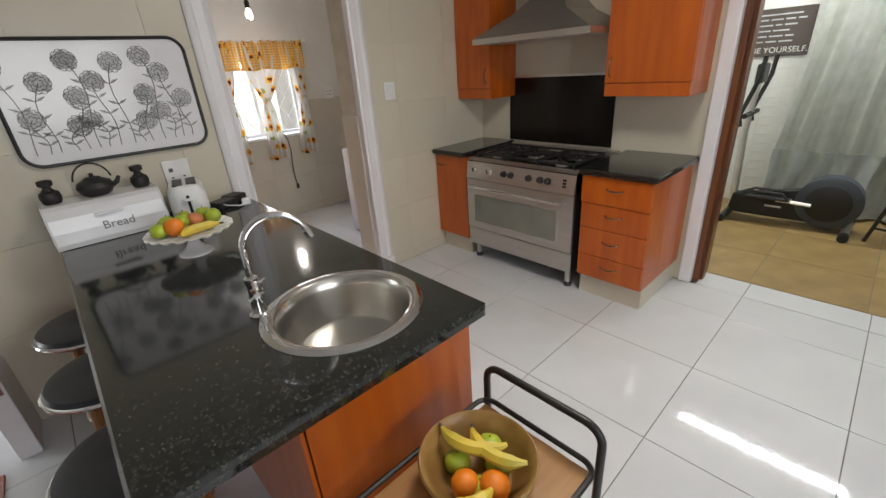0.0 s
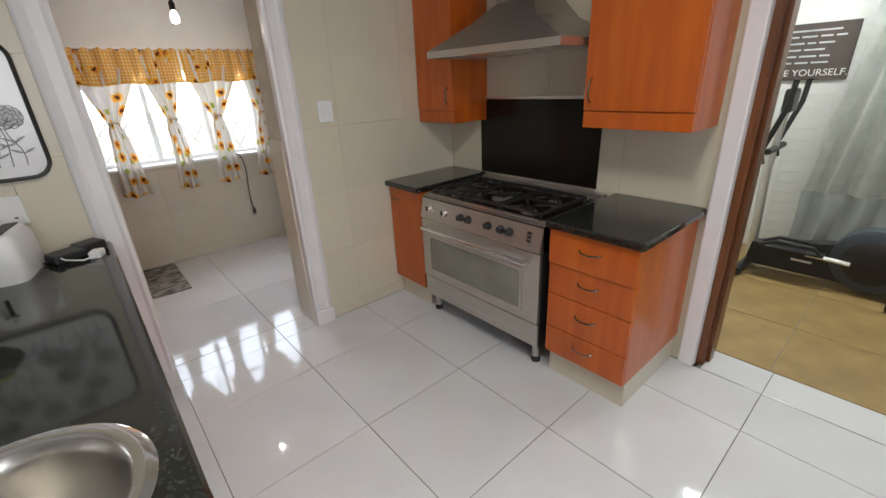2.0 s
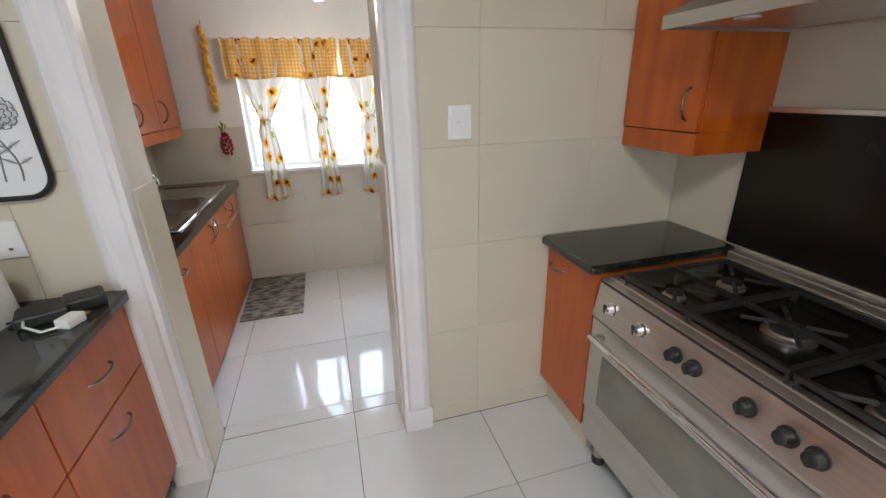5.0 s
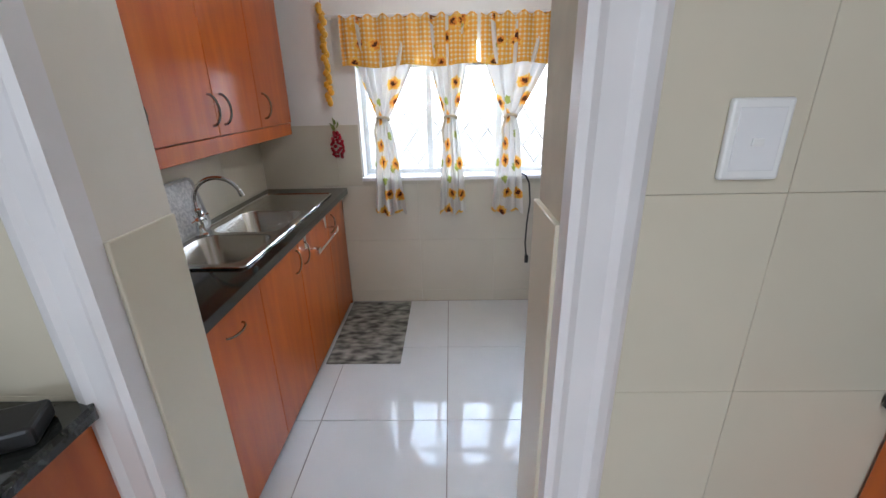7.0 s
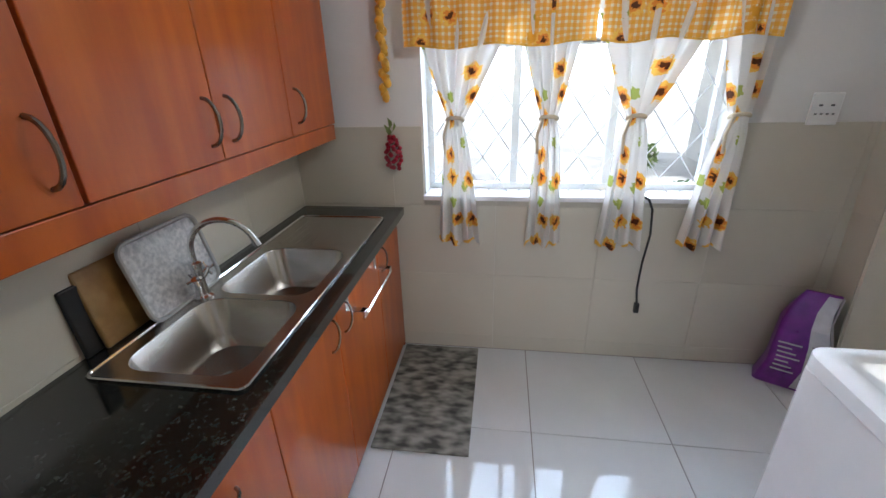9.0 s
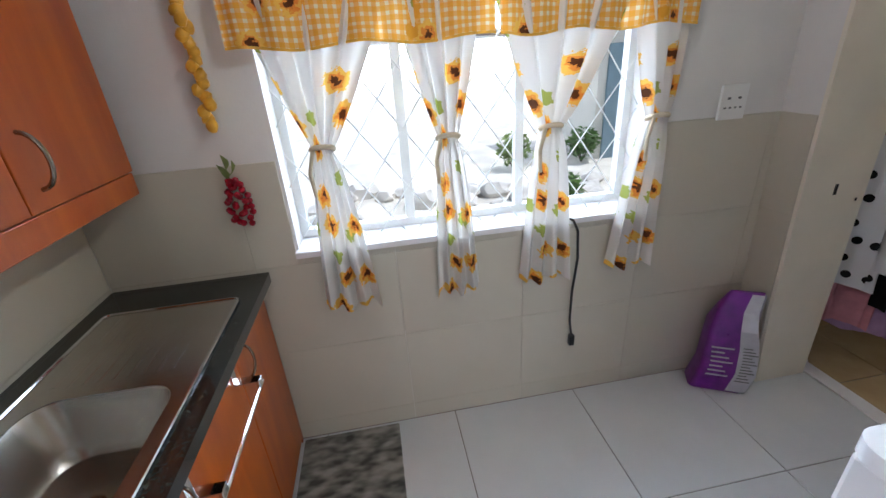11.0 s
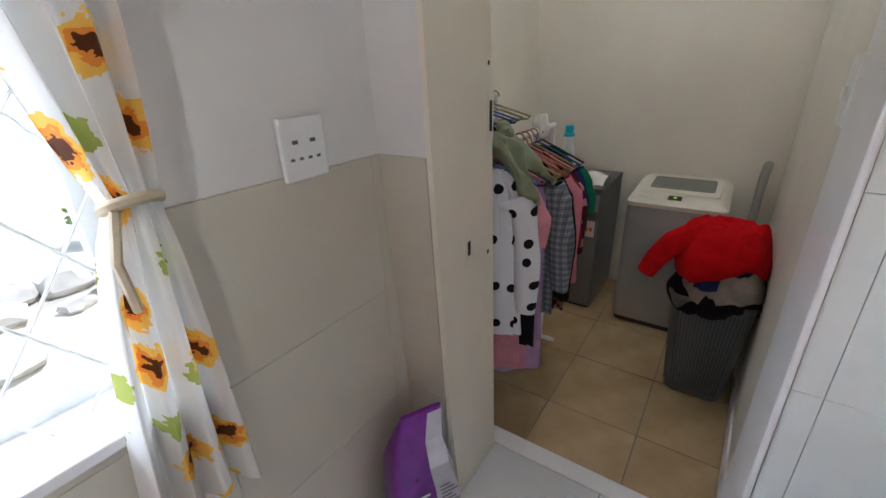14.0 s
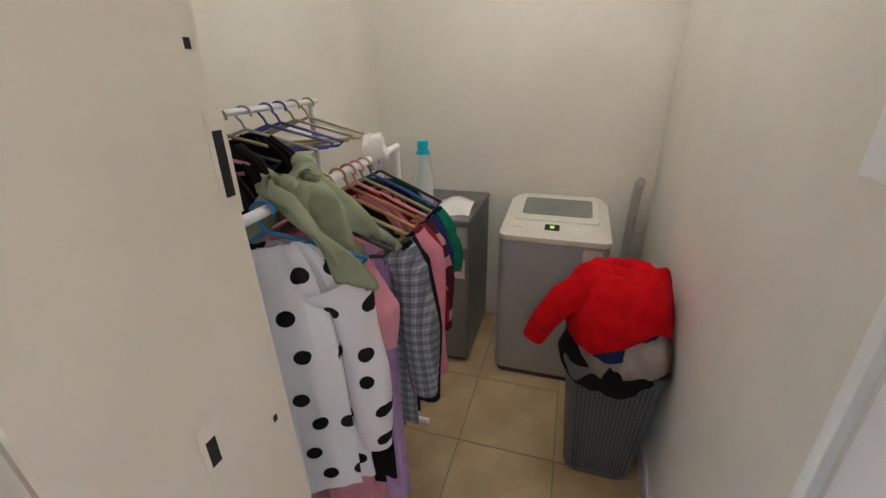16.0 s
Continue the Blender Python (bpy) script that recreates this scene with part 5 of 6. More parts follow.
for s in (-0.26, 0.2):
    part("end_cap", tube([(ex + s, 0.0, 0.036), (ex + s + 0.06, 0.0, 0.036)], 0.036, 12), "black_plastic", el, smooth=True)
part("mast", tube([(ex, 0.84, 0.1), (ex, 0.87, 0.8), (ex, 0.85, 1.25)], 0.03, 12), "aluminium", el, smooth=True)
for s in (-0.2, 0.2):
    part("handlebar", tube([(ex + s, 0.87, 0.86), (ex + s, 0.89, 0.95), (ex + s, 0.84, 1.12), (ex + s, 0.80, 1.26), (ex + s, 0.79, 1.42)], 0.018, 10), "black_plastic", el, smooth=True)
part("console", bx(ex - 0.1, ex + 0.1, 0.80, 0.86, 1.2, 1.36, 0.02), "black_plastic", el)
part("pivot", tube([(ex - 0.22, 0.85, 0.95), (ex + 0.22, 0.85, 0.95)], 0.022, 10), "black_plastic", el, smooth=True)

fold = thing("folding_stand", "black folding stand beside the trainer", "stand", (4.6, -0.18, 0))
part("leg", tube([(4.6, -0.12, 0.0), (4.64, -0.26, 0.62)], 0.014, 8), "black_metal", fold)
part("leg", tube([(4.6, -0.40, 0.0), (4.64, -0.18, 0.62)], 0.014, 8), "black_metal", fold)
part("crossbar", tube([(4.61, -0.14, 0.12), (4.61, -0.38, 0.10)], 0.01, 8), "black_metal", fold)
part("seat", bx(4.5, 4.8, -0.42, -0.12, 0.62, 0.66, 0.015), "black_plastic", fold)

# ---- scullery things ----
SZ = 0.86
sb = thing("sink_cabinet", "cherry wood sink base cabinets with bow handles", "cabinet", (0.58, 3.7, 0))
# Body, end and plinth take the cherry copy darkened to look shaded.
part("carcass", bx(0.335, 0.812, 2.81, 4.632, 0.09, 0.62, 0.002), "cherry_shaded", sb)
part("end_panel", bx(0.335, 0.83, 4.615, 4.633, 0.0, 0.822, 0.002), "cherry_shaded", sb)
part("plinth", bx(0.36, 0.79, 2.81, 4.61, 0, 0.09), "cherry_shaded", sb)
y = 2.812
for w, hy, axis in ((0.51, 3.10, (0, 1, 0)), (0.43, 3.70, (0, 0.3, 0.95)), (0.495, 3.82, (0, 0.3, 0.95)), (0.38, 4.31, (0, 0.3, 0.95))):
    d = part("door", bx(0.813, 0.832, y + 0.002, y + w - 0.002, 0.03, 0.815, 0.003), "cherry", sb)
    bar_handle(d, (0.832, hy, 0.71), axis, (1, 0, 0), 0.11)
    y += w
rl = thing("towel_rail", "slim chrome over-door towel rail", "towel rail", (0.86, 4.0, 0.70))
part("bar", tube([(0.90, 3.83, 0.70), (0.90, 4.22, 0.70)], 0.006, 8), "chrome", rl, smooth=True)
for yv in (3.85, 4.20):
    br = part("bracket", bx(0.833, 0.905, yv - 0.015, yv + 0.015, 0.722, 0.726, 0.001), "chrome", rl)
    part("bracket_end", bx(0.895, 0.905, yv - 0.015, yv + 0.015, 0.70, 0.724, 0.002), "chrome", br)
    part("bracket_hook", bx(0.8325, 0.8355, yv - 0.015, yv + 0.015, 0.722, 0.815, 0.001), "chrome", br)
out_ = rrect(0.332, 0.875, 2.802, 4.638, 0.008, 0, 6)
hole_ = rrect(0.42, 0.80, 3.29, 4.44, 0.03, 0, 6)
ct = tagged(part("sink_worktop", slab_hole(out_, hole_, SZ - 0.037, SZ), "granite"), "black granite worktop round the double sink", "worktop")
ds = thing("double_sink", "stainless steel double sink with ribbed drainer", "sink", (0.6, 3.85, 0.7))
SX0, SX1 = 0.405, 0.815
bowls = ((3.31, 3.66), (3.69, 4.06))
plate_bm = bmesh.new()
for (a, b), (o0, o1) in zip(bowls, ((3.275, 3.675), (3.675, 4.075))):
    o = rrect(SX0, SX1, o0, o1, 0.004, 0, 6)
    i = rrect(SX0 + 0.045, SX1 - 0.035, a, b, 0.07, 0, 6)
    slab_hole(o, i, SZ + 0.0005, SZ + 0.006, plate_bm)
part("rim_plate", plate_bm, "sink_steel", ds)
for a, b in bowls:
    f = lambda g, z, r=0.07: rrect(SX0 + 0.045 + g, SX1 - 0.035 - g, a + g, b - g, r, z, 6)
    part("bowl", loft([f(-0.002, SZ + 0.006), f(0.002, SZ), f(0.014, SZ - 0.12), f(0.035, SZ - 0.15), f(0.09, SZ - 0.155, 0.05)], False, True), "sink_steel", ds, smooth=True)
    part("drain", revolve((SX0 + SX1) / 2, (a + b) / 2, [(0.035, SZ - 0.154), (0.03, SZ - 0.152), (0.001, SZ - 0.153)], 20), "chrome", ds, smooth=True)
part("drainer", bx(SX0, SX1, 4.075, 4.455, SZ + 0.0005, SZ + 0.006, 0.001), "sink_steel", ds)
for i in range(9):
    x = SX0 + 0.06 + i * 0.034
    part("rib", loft([[(x + 0.006 * math.cos(t), yv, SZ + 0.0055 + 0.0014 * math.sin(t)) for t in [math.pi * k / 5 for k in range(6)]] for yv in (4.11, 4.42)], True, True), "sink_steel", ds)
part("raised_edge", tube(rrect(SX0, SX1, 3.275, 4.455, 0.02, SZ + 0.006, 6), 0.0045, 6, True), "chrome", ds, smooth=True)
swan_tap("swan_neck_tap", (0.44, 3.66, SZ + 0.006), "chrome swan-neck mixer tap at the double sink", 12, 0.155, 0.20)

tr2 = thing("leaning_tray", "grey mosaic tray leaning on the tiles", "tray", (0.40, 3.66, SZ), 0)
tm = Matrix.Translation((0.402, 3.64, SZ + 0.007)) @ pose(0, 0, 0, 0, -12, 0)
rr_ = lambda g, d: [tm @ Vector((d, y2, z2)) for y2, z2, _ in rrect(-0.15 + g, 0.15 - g, 0.0 + g, 0.24 - g, 0.035, 0, 5)]
part("base", loft([rr_(0.002, 0.0), rr_(0.002, 0.008)]), "mosaic", tr2)
part("rim", tube([p for p in rr_(0, 0.012)], 0.007, 6, True), "wax", tr2, "grey rim", smooth=True)
tm2 = Matrix.Translation((0.352, 3.515, SZ)) @ pose(0, 0, 0, 0, -9, 0)
cb = tagged(part("chopping_board", bx(0, 0.016, -0.13, 0.12, 0, 0.22, 0.006, tm2), "bowl_wood"), "wooden chopping board leaning on the tiles", "chopping board")
tm3 = Matrix.Translation((0.336, 3.44, SZ)) @ pose(0, 0, 0, 0, -3, 0)
kb = tagged(part("dark_tray", bx(0, 0.012, -0.10, 0.12, 0, 0.19, 0.005, tm3), "black_metal"), "dark tray leaning behind the chopping board", "tray")

ub = thing("scullery_wall_cabinet", "long cherry wood wall cabinet with bow handles", "cabinet", (0.48, 3.7, 1.22))
UX = 0.59
# Body behind the doors: cherry with its shade in the colour.
part("carcass", bx(0.332, UX - 0.02, 2.81, 4.56, 1.29, 2.15, 0.002), "cherry_shaded", ub)
part("pelmet", bx(0.332, UX - 0.006, 2.81, 4.56, 1.222, 1.29, 0.003), "cherry", ub)
for y0, y1, hy in ((2.812, 3.275, 3.23), (3.285, 3.71, 3.67), (3.714, 4.13, 3.765), (4.134, 4.557, 4.19)):
    d = part("door", bx(UX - 0.02, UX, y0, y1, 1.294, 2.147, 0.003), "cherry", ub)
    bar_handle(d, (UX, hy, 1.40), (0, 0, 1), (1, 0, 0), 0.125, 0.04, 0.0055)

floor_mat = tagged(part("kitchen_mat", bx(0.84, 1.27, 3.875, 4.62, 0.0, 0.009, 0.004), "mat_pile"), "grey leaf-patterned mat on the white tiles", "mat")
floor_mat["label"] = "grey leaf-patterned mat on the white floor tiles"

# window
win = structure("window_1", bx(0.985, 2.37, 4.615, 4.80, 0.905, 0.93, 0.004), "white_gloss", "white painted window sill")
WX0, WX1, WZ0, WZ1 = 0.995, 2.36, 0.93, 1.86
wf = bmesh.new()
for b in ((WX0, WX0 + 0.03, WZ0, WZ1), (WX1 - 0.03, WX1, WZ0, WZ1)):
    add_box(wf, b[0], b[1], 4.77, 4.81, b[2], b[3])
for z in (WZ0, WZ1 - 0.03):
    add_box(wf, WX0 + 0.03, WX1 - 0.03, 4.77, 4.81, z, z + 0.03)
part("window_frame", wf, "steel_paint", win)
for x in (WX0 + 0.44, WX0 + 0.90):
    part("mullion", bx(x - 0.018, x + 0.018, 4.772, 4.808, WZ0 + 0.03, WZ1 - 0.03, 0.003), "steel_paint", win)
for x0, x1 in ((WX0 + 0.03, WX0 + 0.422), (WX0 + 0.458, WX0 + 0.882), (WX0 + 0.918, WX1 - 0.03)):
    part("transom", bx(x0, x1, 4.775, 4.805, 1.60, 1.63, 0.003), "steel_paint", win)
    for z0, z1 in ((WZ0 + 0.03, 1.60), (1.63, WZ1 - 0.03)):
        pn = part("pane", bx(x0, x1, 4.788, 4.792, z0, z1), "glass", win)
        pn.visible_shadow = False
part("window_stay", tube([(1.72, 4.765, 1.615), (1.80, 4.75, 1.612), (1.86, 4.752, 1.60)], 0.006, 6), "handle", win)
gd = thing("burglar_guard", "white diamond-mesh steel burglar guard inside the window", "window guard", (1.68, 4.72, 0.93))
step = 0.155
k = -8
while k < 14:
    for s in (1, -1):
        pts = []
        n = 60
        for i in range(n + 1):
            z = WZ0 + (WZ1 - WZ0) * i / n
            x = WX0 + k * step + s * (z - WZ0) * 0.72 + (0.72 if s < 0 else 0)
            if WX0 < x < WX1:
                pts.append((x, 4.72 + 0.006 * s, z))
        if len(pts) > 1:
            part("bar", tube([pts[0], pts[-1]], 0.003, 5), "steel_paint", gd)
    k += 1
rod = thing("curtain_rod", "thin white curtain rod", "curtain rod", (1.66, 4.58, 1.88))
part("rod", tube([(0.86, 4.585, 1.868), (2.50, 4.585, 1.868)], 0.008, 10), "white_gloss", rod, smooth=True)
for x in (0.87, 1.66, 2.49):
    part("bracket", bx(x - 0.01, x + 0.01, 4.585, 4.64, 1.858, 1.878, 0.002), "white_gloss", rod)


def curtain(tx, top0, top1, bot0, bot1, seed, zb=0.69):
    """A tied-back café curtain: spread at the rod, gathered at the tie, flared below."""
    ob = thing("tied_curtain", "white sunflower-print curtain tied back in the middle", "curtain", (tx, 4.585, zb), group="tied curtains at the window")
    zt, zr = 1.30, 1.86
    rng = random.Random(seed)
    ph = rng.uniform(0, 6)

    def fn(u, v):
        z = zb + (zr - zb) * v
        if z > zt:
            f = ((z - zt) / (zr - zt)) ** 0.85
            l, r = tx - 0.03 + (top0 - tx + 0.03) * f, tx + 0.03 + (top1 - tx - 0.03) * f
            amp = 0.012 + 0.022 * (1 - abs(f - 0.5))
            x = l + (r - l) * u
        else:
            f = ((zt - z) / (zt - zb)) ** 0.6
            l, r = tx - 0.03 + (bot0 - tx + 0.03) * f, tx + 0.03 + (bot1 - tx - 0.03) * f
            amp = 0.014 + 0.012 * f
            x = l + (r - l) * u
        pinch = math.exp(-((z - zt) / 0.05) ** 2)
        yv = 4.585 + amp * (1 - 0.4 * pinch) * math.sin(u * 22 + ph + 1.2 * math.sin(3 * v + ph)) + 0.006 * math.sin(u * 47 + ph)
        zz = z + (0.012 * math.sin(u * 9 + ph) if v < 0.06 else 0) - 0.03 * pinch * (abs(u - 0.5) - 0.25)
        return (x, yv, zz)
    part("cloth", cloth(fn, 64, 44, uvscale=(0.27, 1.2)), "sunflower", ob, smooth=True)
    part("tie", tube([(tx + 0.036 * math.cos(a), 4.585 + 0.034 * math.sin(a), zt - 0.012 * math.sin(a)) for a in [2 * math.pi * i / 18 for i in range(18)]], 0.009, 7, True), "tie_cloth", ob, "narrow cream cloth tie", smooth=True)
    part("tie_tail", tube([(tx - 0.03, 4.56, zt), (tx - 0.05, 4.555, zt - 0.07), (tx - 0.045, 4.558, zt - 0.15)], 0.007, 6), "tie_cloth", ob)
    return ob


curtain(1.155, 0.93, 1.47, 1.06, 1.275, 1)
curtain(1.575, 1.39, 1.73, 1.495, 1.675, 2)
curtain(1.945, 1.70, 2.27, 1.84, 2.05, 3)
curtain(2.355, 2.20, 2.42, 2.215, 2.41, 4, 0.70)


def valance(x0, x1, seed):
    ob = thing("valance", "gathered yellow gingham sunflower valance", "valance", ((x0 + x1) / 2, 4.57, 1.6), group="valances at the window")

    def fn(u, v):
        x = x0 + (x1 - x0) * u
        z = 1.602 + 0.258 * v + (0.012 * math.sin(u * 75 * (x1 - x0) + seed) if v > 0.95 else 0) + (0.008 * math.sin(u * 14 + seed) if v < 0.2 else 0)
        return (x, 4.552 + (0.012 + 0.006 * v) * math.sin(u * 60 * (x1 - x0) + seed + math.sin(9 * u)), z)
    part("cloth", cloth(fn, 110, 10, uvscale=((x1 - x0) * 1.15, 0.3)), "gingham", ob, smooth=True)
    part("hem", cloth(lambda u, v: (fn(u, 0)[0], fn(u, 0)[1] - 0.002, fn(u, 0)[2] + 0.008 * v - 0.004), 110, 1), "gourd", ob, "ochre bound hem")


valance(0.94, 1.735, 1)
valance(1.755, 2.42, 2.5)

cab = thing("hanging_cable", "black power cable hanging from the window sill", "cable", (2.09, 4.6, 0.32))
cp = [(2.03, 4.60, 0.945), (2.06, 4.595, 0.93), (2.085, 4.60, 0.88), (2.10, 4.612, 0.75), (2.085, 4.61, 0.6), (2.08, 4.605, 0.45), (2.092, 4.60, 0.36)]
part("cord", tube(cp, 0.0055, 8), "black_plastic", cab, smooth=True)
part("plug", bx(2.08, 2.104, 4.588, 4.612, 0.315, 0.37, 0.004), "black_plastic", cab)

gar = thing("gourd_garland", "hanging garland of small yellow ornaments", "garland", (0.836, 4.61, 1.39))
rng = random.Random(9)
for i in range(26):
    z = 1.40 + i * 0.021
    part("ornament", blob((0.836 + rng.uniform(-0.014, 0.014), 4.605 + rng.uniform(-0.01, 0.01), z), 0.019, (1, 0.9, 1.15), 0.25, i), "gourd", gar, smooth=True)
part("string", tube([(0.836, 4.61, 1.40), (0.836, 4.61, 1.98)], 0.003, 5), "acacia", gar)
gr = thing("grape_ornament", "hanging bunch of dark red grapes", "ornament", (0.847, 4.6, 1.06))
for i in range(34):
    t = i / 34
    r = 0.012 + 0.026 * math.sin(math.pi * min(0.95, t * 0.9 + 0.15))
    a = i * 2.4
    part("grape", blob((0.849 + r * math.cos(a), 4.605 + r * 0.7 * math.sin(a), 1.07 + 0.16 * t), 0.0125, n=1), "grape", gr, smooth=True)
for i, (dx, dz) in enumerate(((-0.03, 0.0), (0.02, 0.01), (-0.01, 0.03))):
    part("leaf", loft([[(0.845 + dx * s, 4.59, 1.235 + dz + 0.05 * s - 0.02 * math.sin(math.pi * s)), (0.845 + dx * s + 0.018 * math.sin(math.pi * s) + 0.001, 4.585, 1.235 + dz + 0.05 * s)] for s in (0.02, 0.3, 0.6, 0.98)], False, False, False), "leaf_pale", gr)

# pet food bag
bag = thing("pet_food_bag", "purple and white printed food bag against the wall", "bag", (2.80, 4.5, 0))


def kx(z):
    return 1 - 0.42 * max(0, z - 0.2) / 0.32


def bag_lean(z):
    return 0.02 * math.sin(z * 12) + 0.10 * z


def bag_ring(z, k):
    sag = bag_lean(z)
    return [Vector((2.82, 4.53, 0)) + Matrix.Rotation(radians(-28), 3, "Z") @ Vector((x * kx(z) + sag, y * k, z)) for x, y, _ in rrect(-0.11, 0.115, -0.075, 0.075, 0.03, 0, 5)]


rings = [bag_ring(0.0, 0.85)] + [bag_ring(z, 1 - 0.4 * z) for z in (0.02, 0.12, 0.25, 0.35)] + [bag_ring(0.43, 0.4), bag_ring(0.52, 0.1)]
part("sack", loft(rings), "purple_foil", bag, smooth=True)
wm = Matrix.Translation((2.82, 4.53, 0)) @ pose(0, 0, 0, 0, 0, -28)
part("side_panel", loft([[wm @ Vector(p) for p in ((0.117 * kx(z) + bag_lean(z), -0.06 * k, z), (0.134 * kx(z) + bag_lean(z), 0.0, z), (0.117 * kx(z) + bag_lean(z), 0.06 * k, z))] for z, k in ((0.005, 1), (0.12, 1), (0.25, 0.9), (0.37, 0.7), (0.51, 0.25))], False, False, False), "white_foil", bag, "white printed side panel")
part("front_panel", loft([[wm @ Vector((x * kx(z) + bag_lean(z), -0.078 * k, z)) for x in (0.03, 0.112)] for z, k in ((0.02, 1.02), (0.12, 0.98), (0.25, 0.93), (0.35, 0.89), (0.43, 0.45), (0.515, 0.2))], False, False, False), "white_foil", bag, "white printed panel")
for i in range(12):
    z = 0.08 + i * 0.017
    part("text_bar", bx(0.04, 0.10 - 0.012 * (i % 3), -0.0805, -0.0795, z, z + 0.006, 0, wm @ Matrix.Translation((bag_lean(z), 0.0, 0))), "sketch", bag)

for i in range(7):
    z = 0.10 + i * 0.026
    part("text_bar", bx(-0.085, 0.005 - 0.018 * (i % 3), -0.0805, -0.0785, z, z + 0.008, 0, wm @ Matrix.Translation((bag_lean(z), 0.0, 0))), "white_foil", bag)

# white chest beside the laundry opening
ch = thing("chest_freezer", "white chest appliance with a recessed lid", "appliance", (2.46, 3.2, 0))
part("body", bx(2.16, 2.83, 2.84, 3.595, 0.02, 0.80, 0.012), "enamel", ch)
part("lid", loft([rrect(2.15, 2.84, 2.835, 3.605, 0.05, 0.80), rrect(2.15, 2.84, 2.835, 3.605, 0.05, 0.84), rrect(2.165, 2.825, 2.85, 3.59, 0.05, 0.85), rrect(2.20, 2.79, 2.885, 3.555, 0.04, 0.85), rrect(2.21, 2.78, 2.895, 3.545, 0.04, 0.842)]), "enamel", ch, smooth=True)
for x in (2.2, 2.78):
    for yv in (2.89, 3.54):
        part("foot", revolve(x, yv, [(0.02, 0), (0.02, 0.022)], 12), "black_plastic", ch)

# pendant bulb in the scullery
pb = thing("pendant_bulb", "bare bulb on a black hanging cord", "lamp", (1.62, 3.75, 1.93))
part("cord", tube([(1.62, 3.75, 2.6), (1.62, 3.75, 2.09)], 0.004, 6), "black_plastic", pb)
part("holder", revolve(1.62, 3.75, [(0.018, 2.04), (0.02, 2.08), (0.01, 2.10)], 14), "black_plastic", pb)
part("bulb", revolve(1.62, 3.75, [(0.004, 1.96), (0.022, 1.965), (0.03, 1.99), (0.024, 2.02), (0.014, 2.04)], 18), "lit", pb, smooth=True)

# ---- laundry things ----
ws = thing("washing_machine", "silver-grey top-loading washing machine with pale lid", "washing machine", (4.78, 4.08, 0))
W0, W1, WY0, WY1 = 4.525, 5.02, 3.84, 4.315
R = lambda g, z, dx=0: rrect(W0 + g + dx, W1 - g, WY0 + g, WY1 - g, 0.035, z, 5)
part("base", loft([R(0.012, 0.0), R(0.008, 0.03)]), "black_plastic", ws)
part("cabinet", loft([R(0.004, 0.03), R(0, 0.05), R(0, 0.72), R(0.002, 0.735)]), "washer_grey", ws, smooth=True)
topr = []
for g, z0, z1 in ((-0.002, 0.735, 0.735), (-0.004, 0.745, 0.75), (-0.002, 0.758, 0.79), (0.02, 0.768, 0.812), (0.05, 0.772, 0.818)):
    topr.append([(x, yv, z0 + (z1 - z0) * (x - W0) / (W1 - W0)) for x, yv, _ in R(g, 0)])
part("top_cover", loft(topr), "washer_top", ws, smooth=True)


def on_top(x0, x1, y0, y1, d0, d1, r=0.02):
    zz = lambda x: 0.772 + 0.046 * (x - W0) / (W1 - W0)
    return loft([[(x, yv, zz(x) + d0) for x, yv, _ in rrect(x0, x1, y0, y1, r, 0, 4)], [(x, yv, zz(x) + d1) for x, yv, _ in rrect(x0 + 0.004, x1 - 0.004, y0 + 0.004, y1 - 0.004, r, 0, 4)]])


lid = part("lid", on_top(4.66, 4.99, 3.885, 4.27, -0.004, 0.008), "washer_top", ws)
part("lid_window", on_top(4.72, 4.93, 3.915, 4.24, 0.006, 0.0105), "smoky", lid, "smoky lid window")
part("control_display", on_top(4.575, 4.635, 4.055, 4.125, -0.004, 0.004, 0.004), "black_glass", ws)
part("lit_digits", on_top(4.59, 4.62, 4.08, 4.10, 0.0035, 0.0052, 0.003), "display", ws)
for i in range(7):
    yv = 3.93 + i * 0.016 if i < 4 else 4.15 + (i - 4) * 0.035
    part("button", on_top(4.60, 4.615, yv, yv + 0.011, -0.002, 0.002, 0.003), "white_plastic", ws)
part("logo_plate", on_top(4.58, 4.595, 4.22, 4.27, -0.002, 0.001, 0.002), "sketch_pale", ws)
part("energy_label", bx(4.523, 4.5255, 3.87, 3.95, 0.60, 0.72), "label_pale", ws, "pale sticker with orange band")

dr = thing("front_loader", "dark silver front-loading machine with round door", "washing machine", (4.78, 4.73, 0))
D0, D1, DY0, DY1 = 4.545, 5.03, 4.455, 5.02
part("cabinet", bx(D0, D1, DY0, DY1, 0.02, 0.775, 0.008), "dryer_grey", dr)
part("top_plate", bx(D0 - 0.008, D1, DY0 - 0.004, DY1, 0.777, 0.80, 0.006), "dryer_grey", dr)
part("plinth", bx(D0 + 0.02, D1, DY0 + 0.02, DY1 - 0.02, 0, 0.02), "black_plastic", dr)
part("control_strip", bx(D0 - 0.006, D0 + 0.004, DY0 + 0.01, DY1 - 0.01, 0.66, 0.765, 0.003), "washer_grey", dr)


def xdisc(x, c, radii, n=32):
    return loft([[(x - d, c[0] + r * math.cos(2 * math.pi * i / n), c[1] + r * math.sin(2 * math.pi * i / n)) for i in range(n)] for r, d in radii])


dd = part("door_ring", xdisc(D0, (4.74, 0.42), ((0.19, 0.0), (0.19, 0.02), (0.17, 0.032), (0.14, 0.03))), "chrome", dr, smooth=True)
part("door_glass", xdisc(D0, (4.74, 0.42), ((0.14, 0.028), (0.10, 0.045), (0.05, 0.055))), "black_glass", dd, smooth=True)
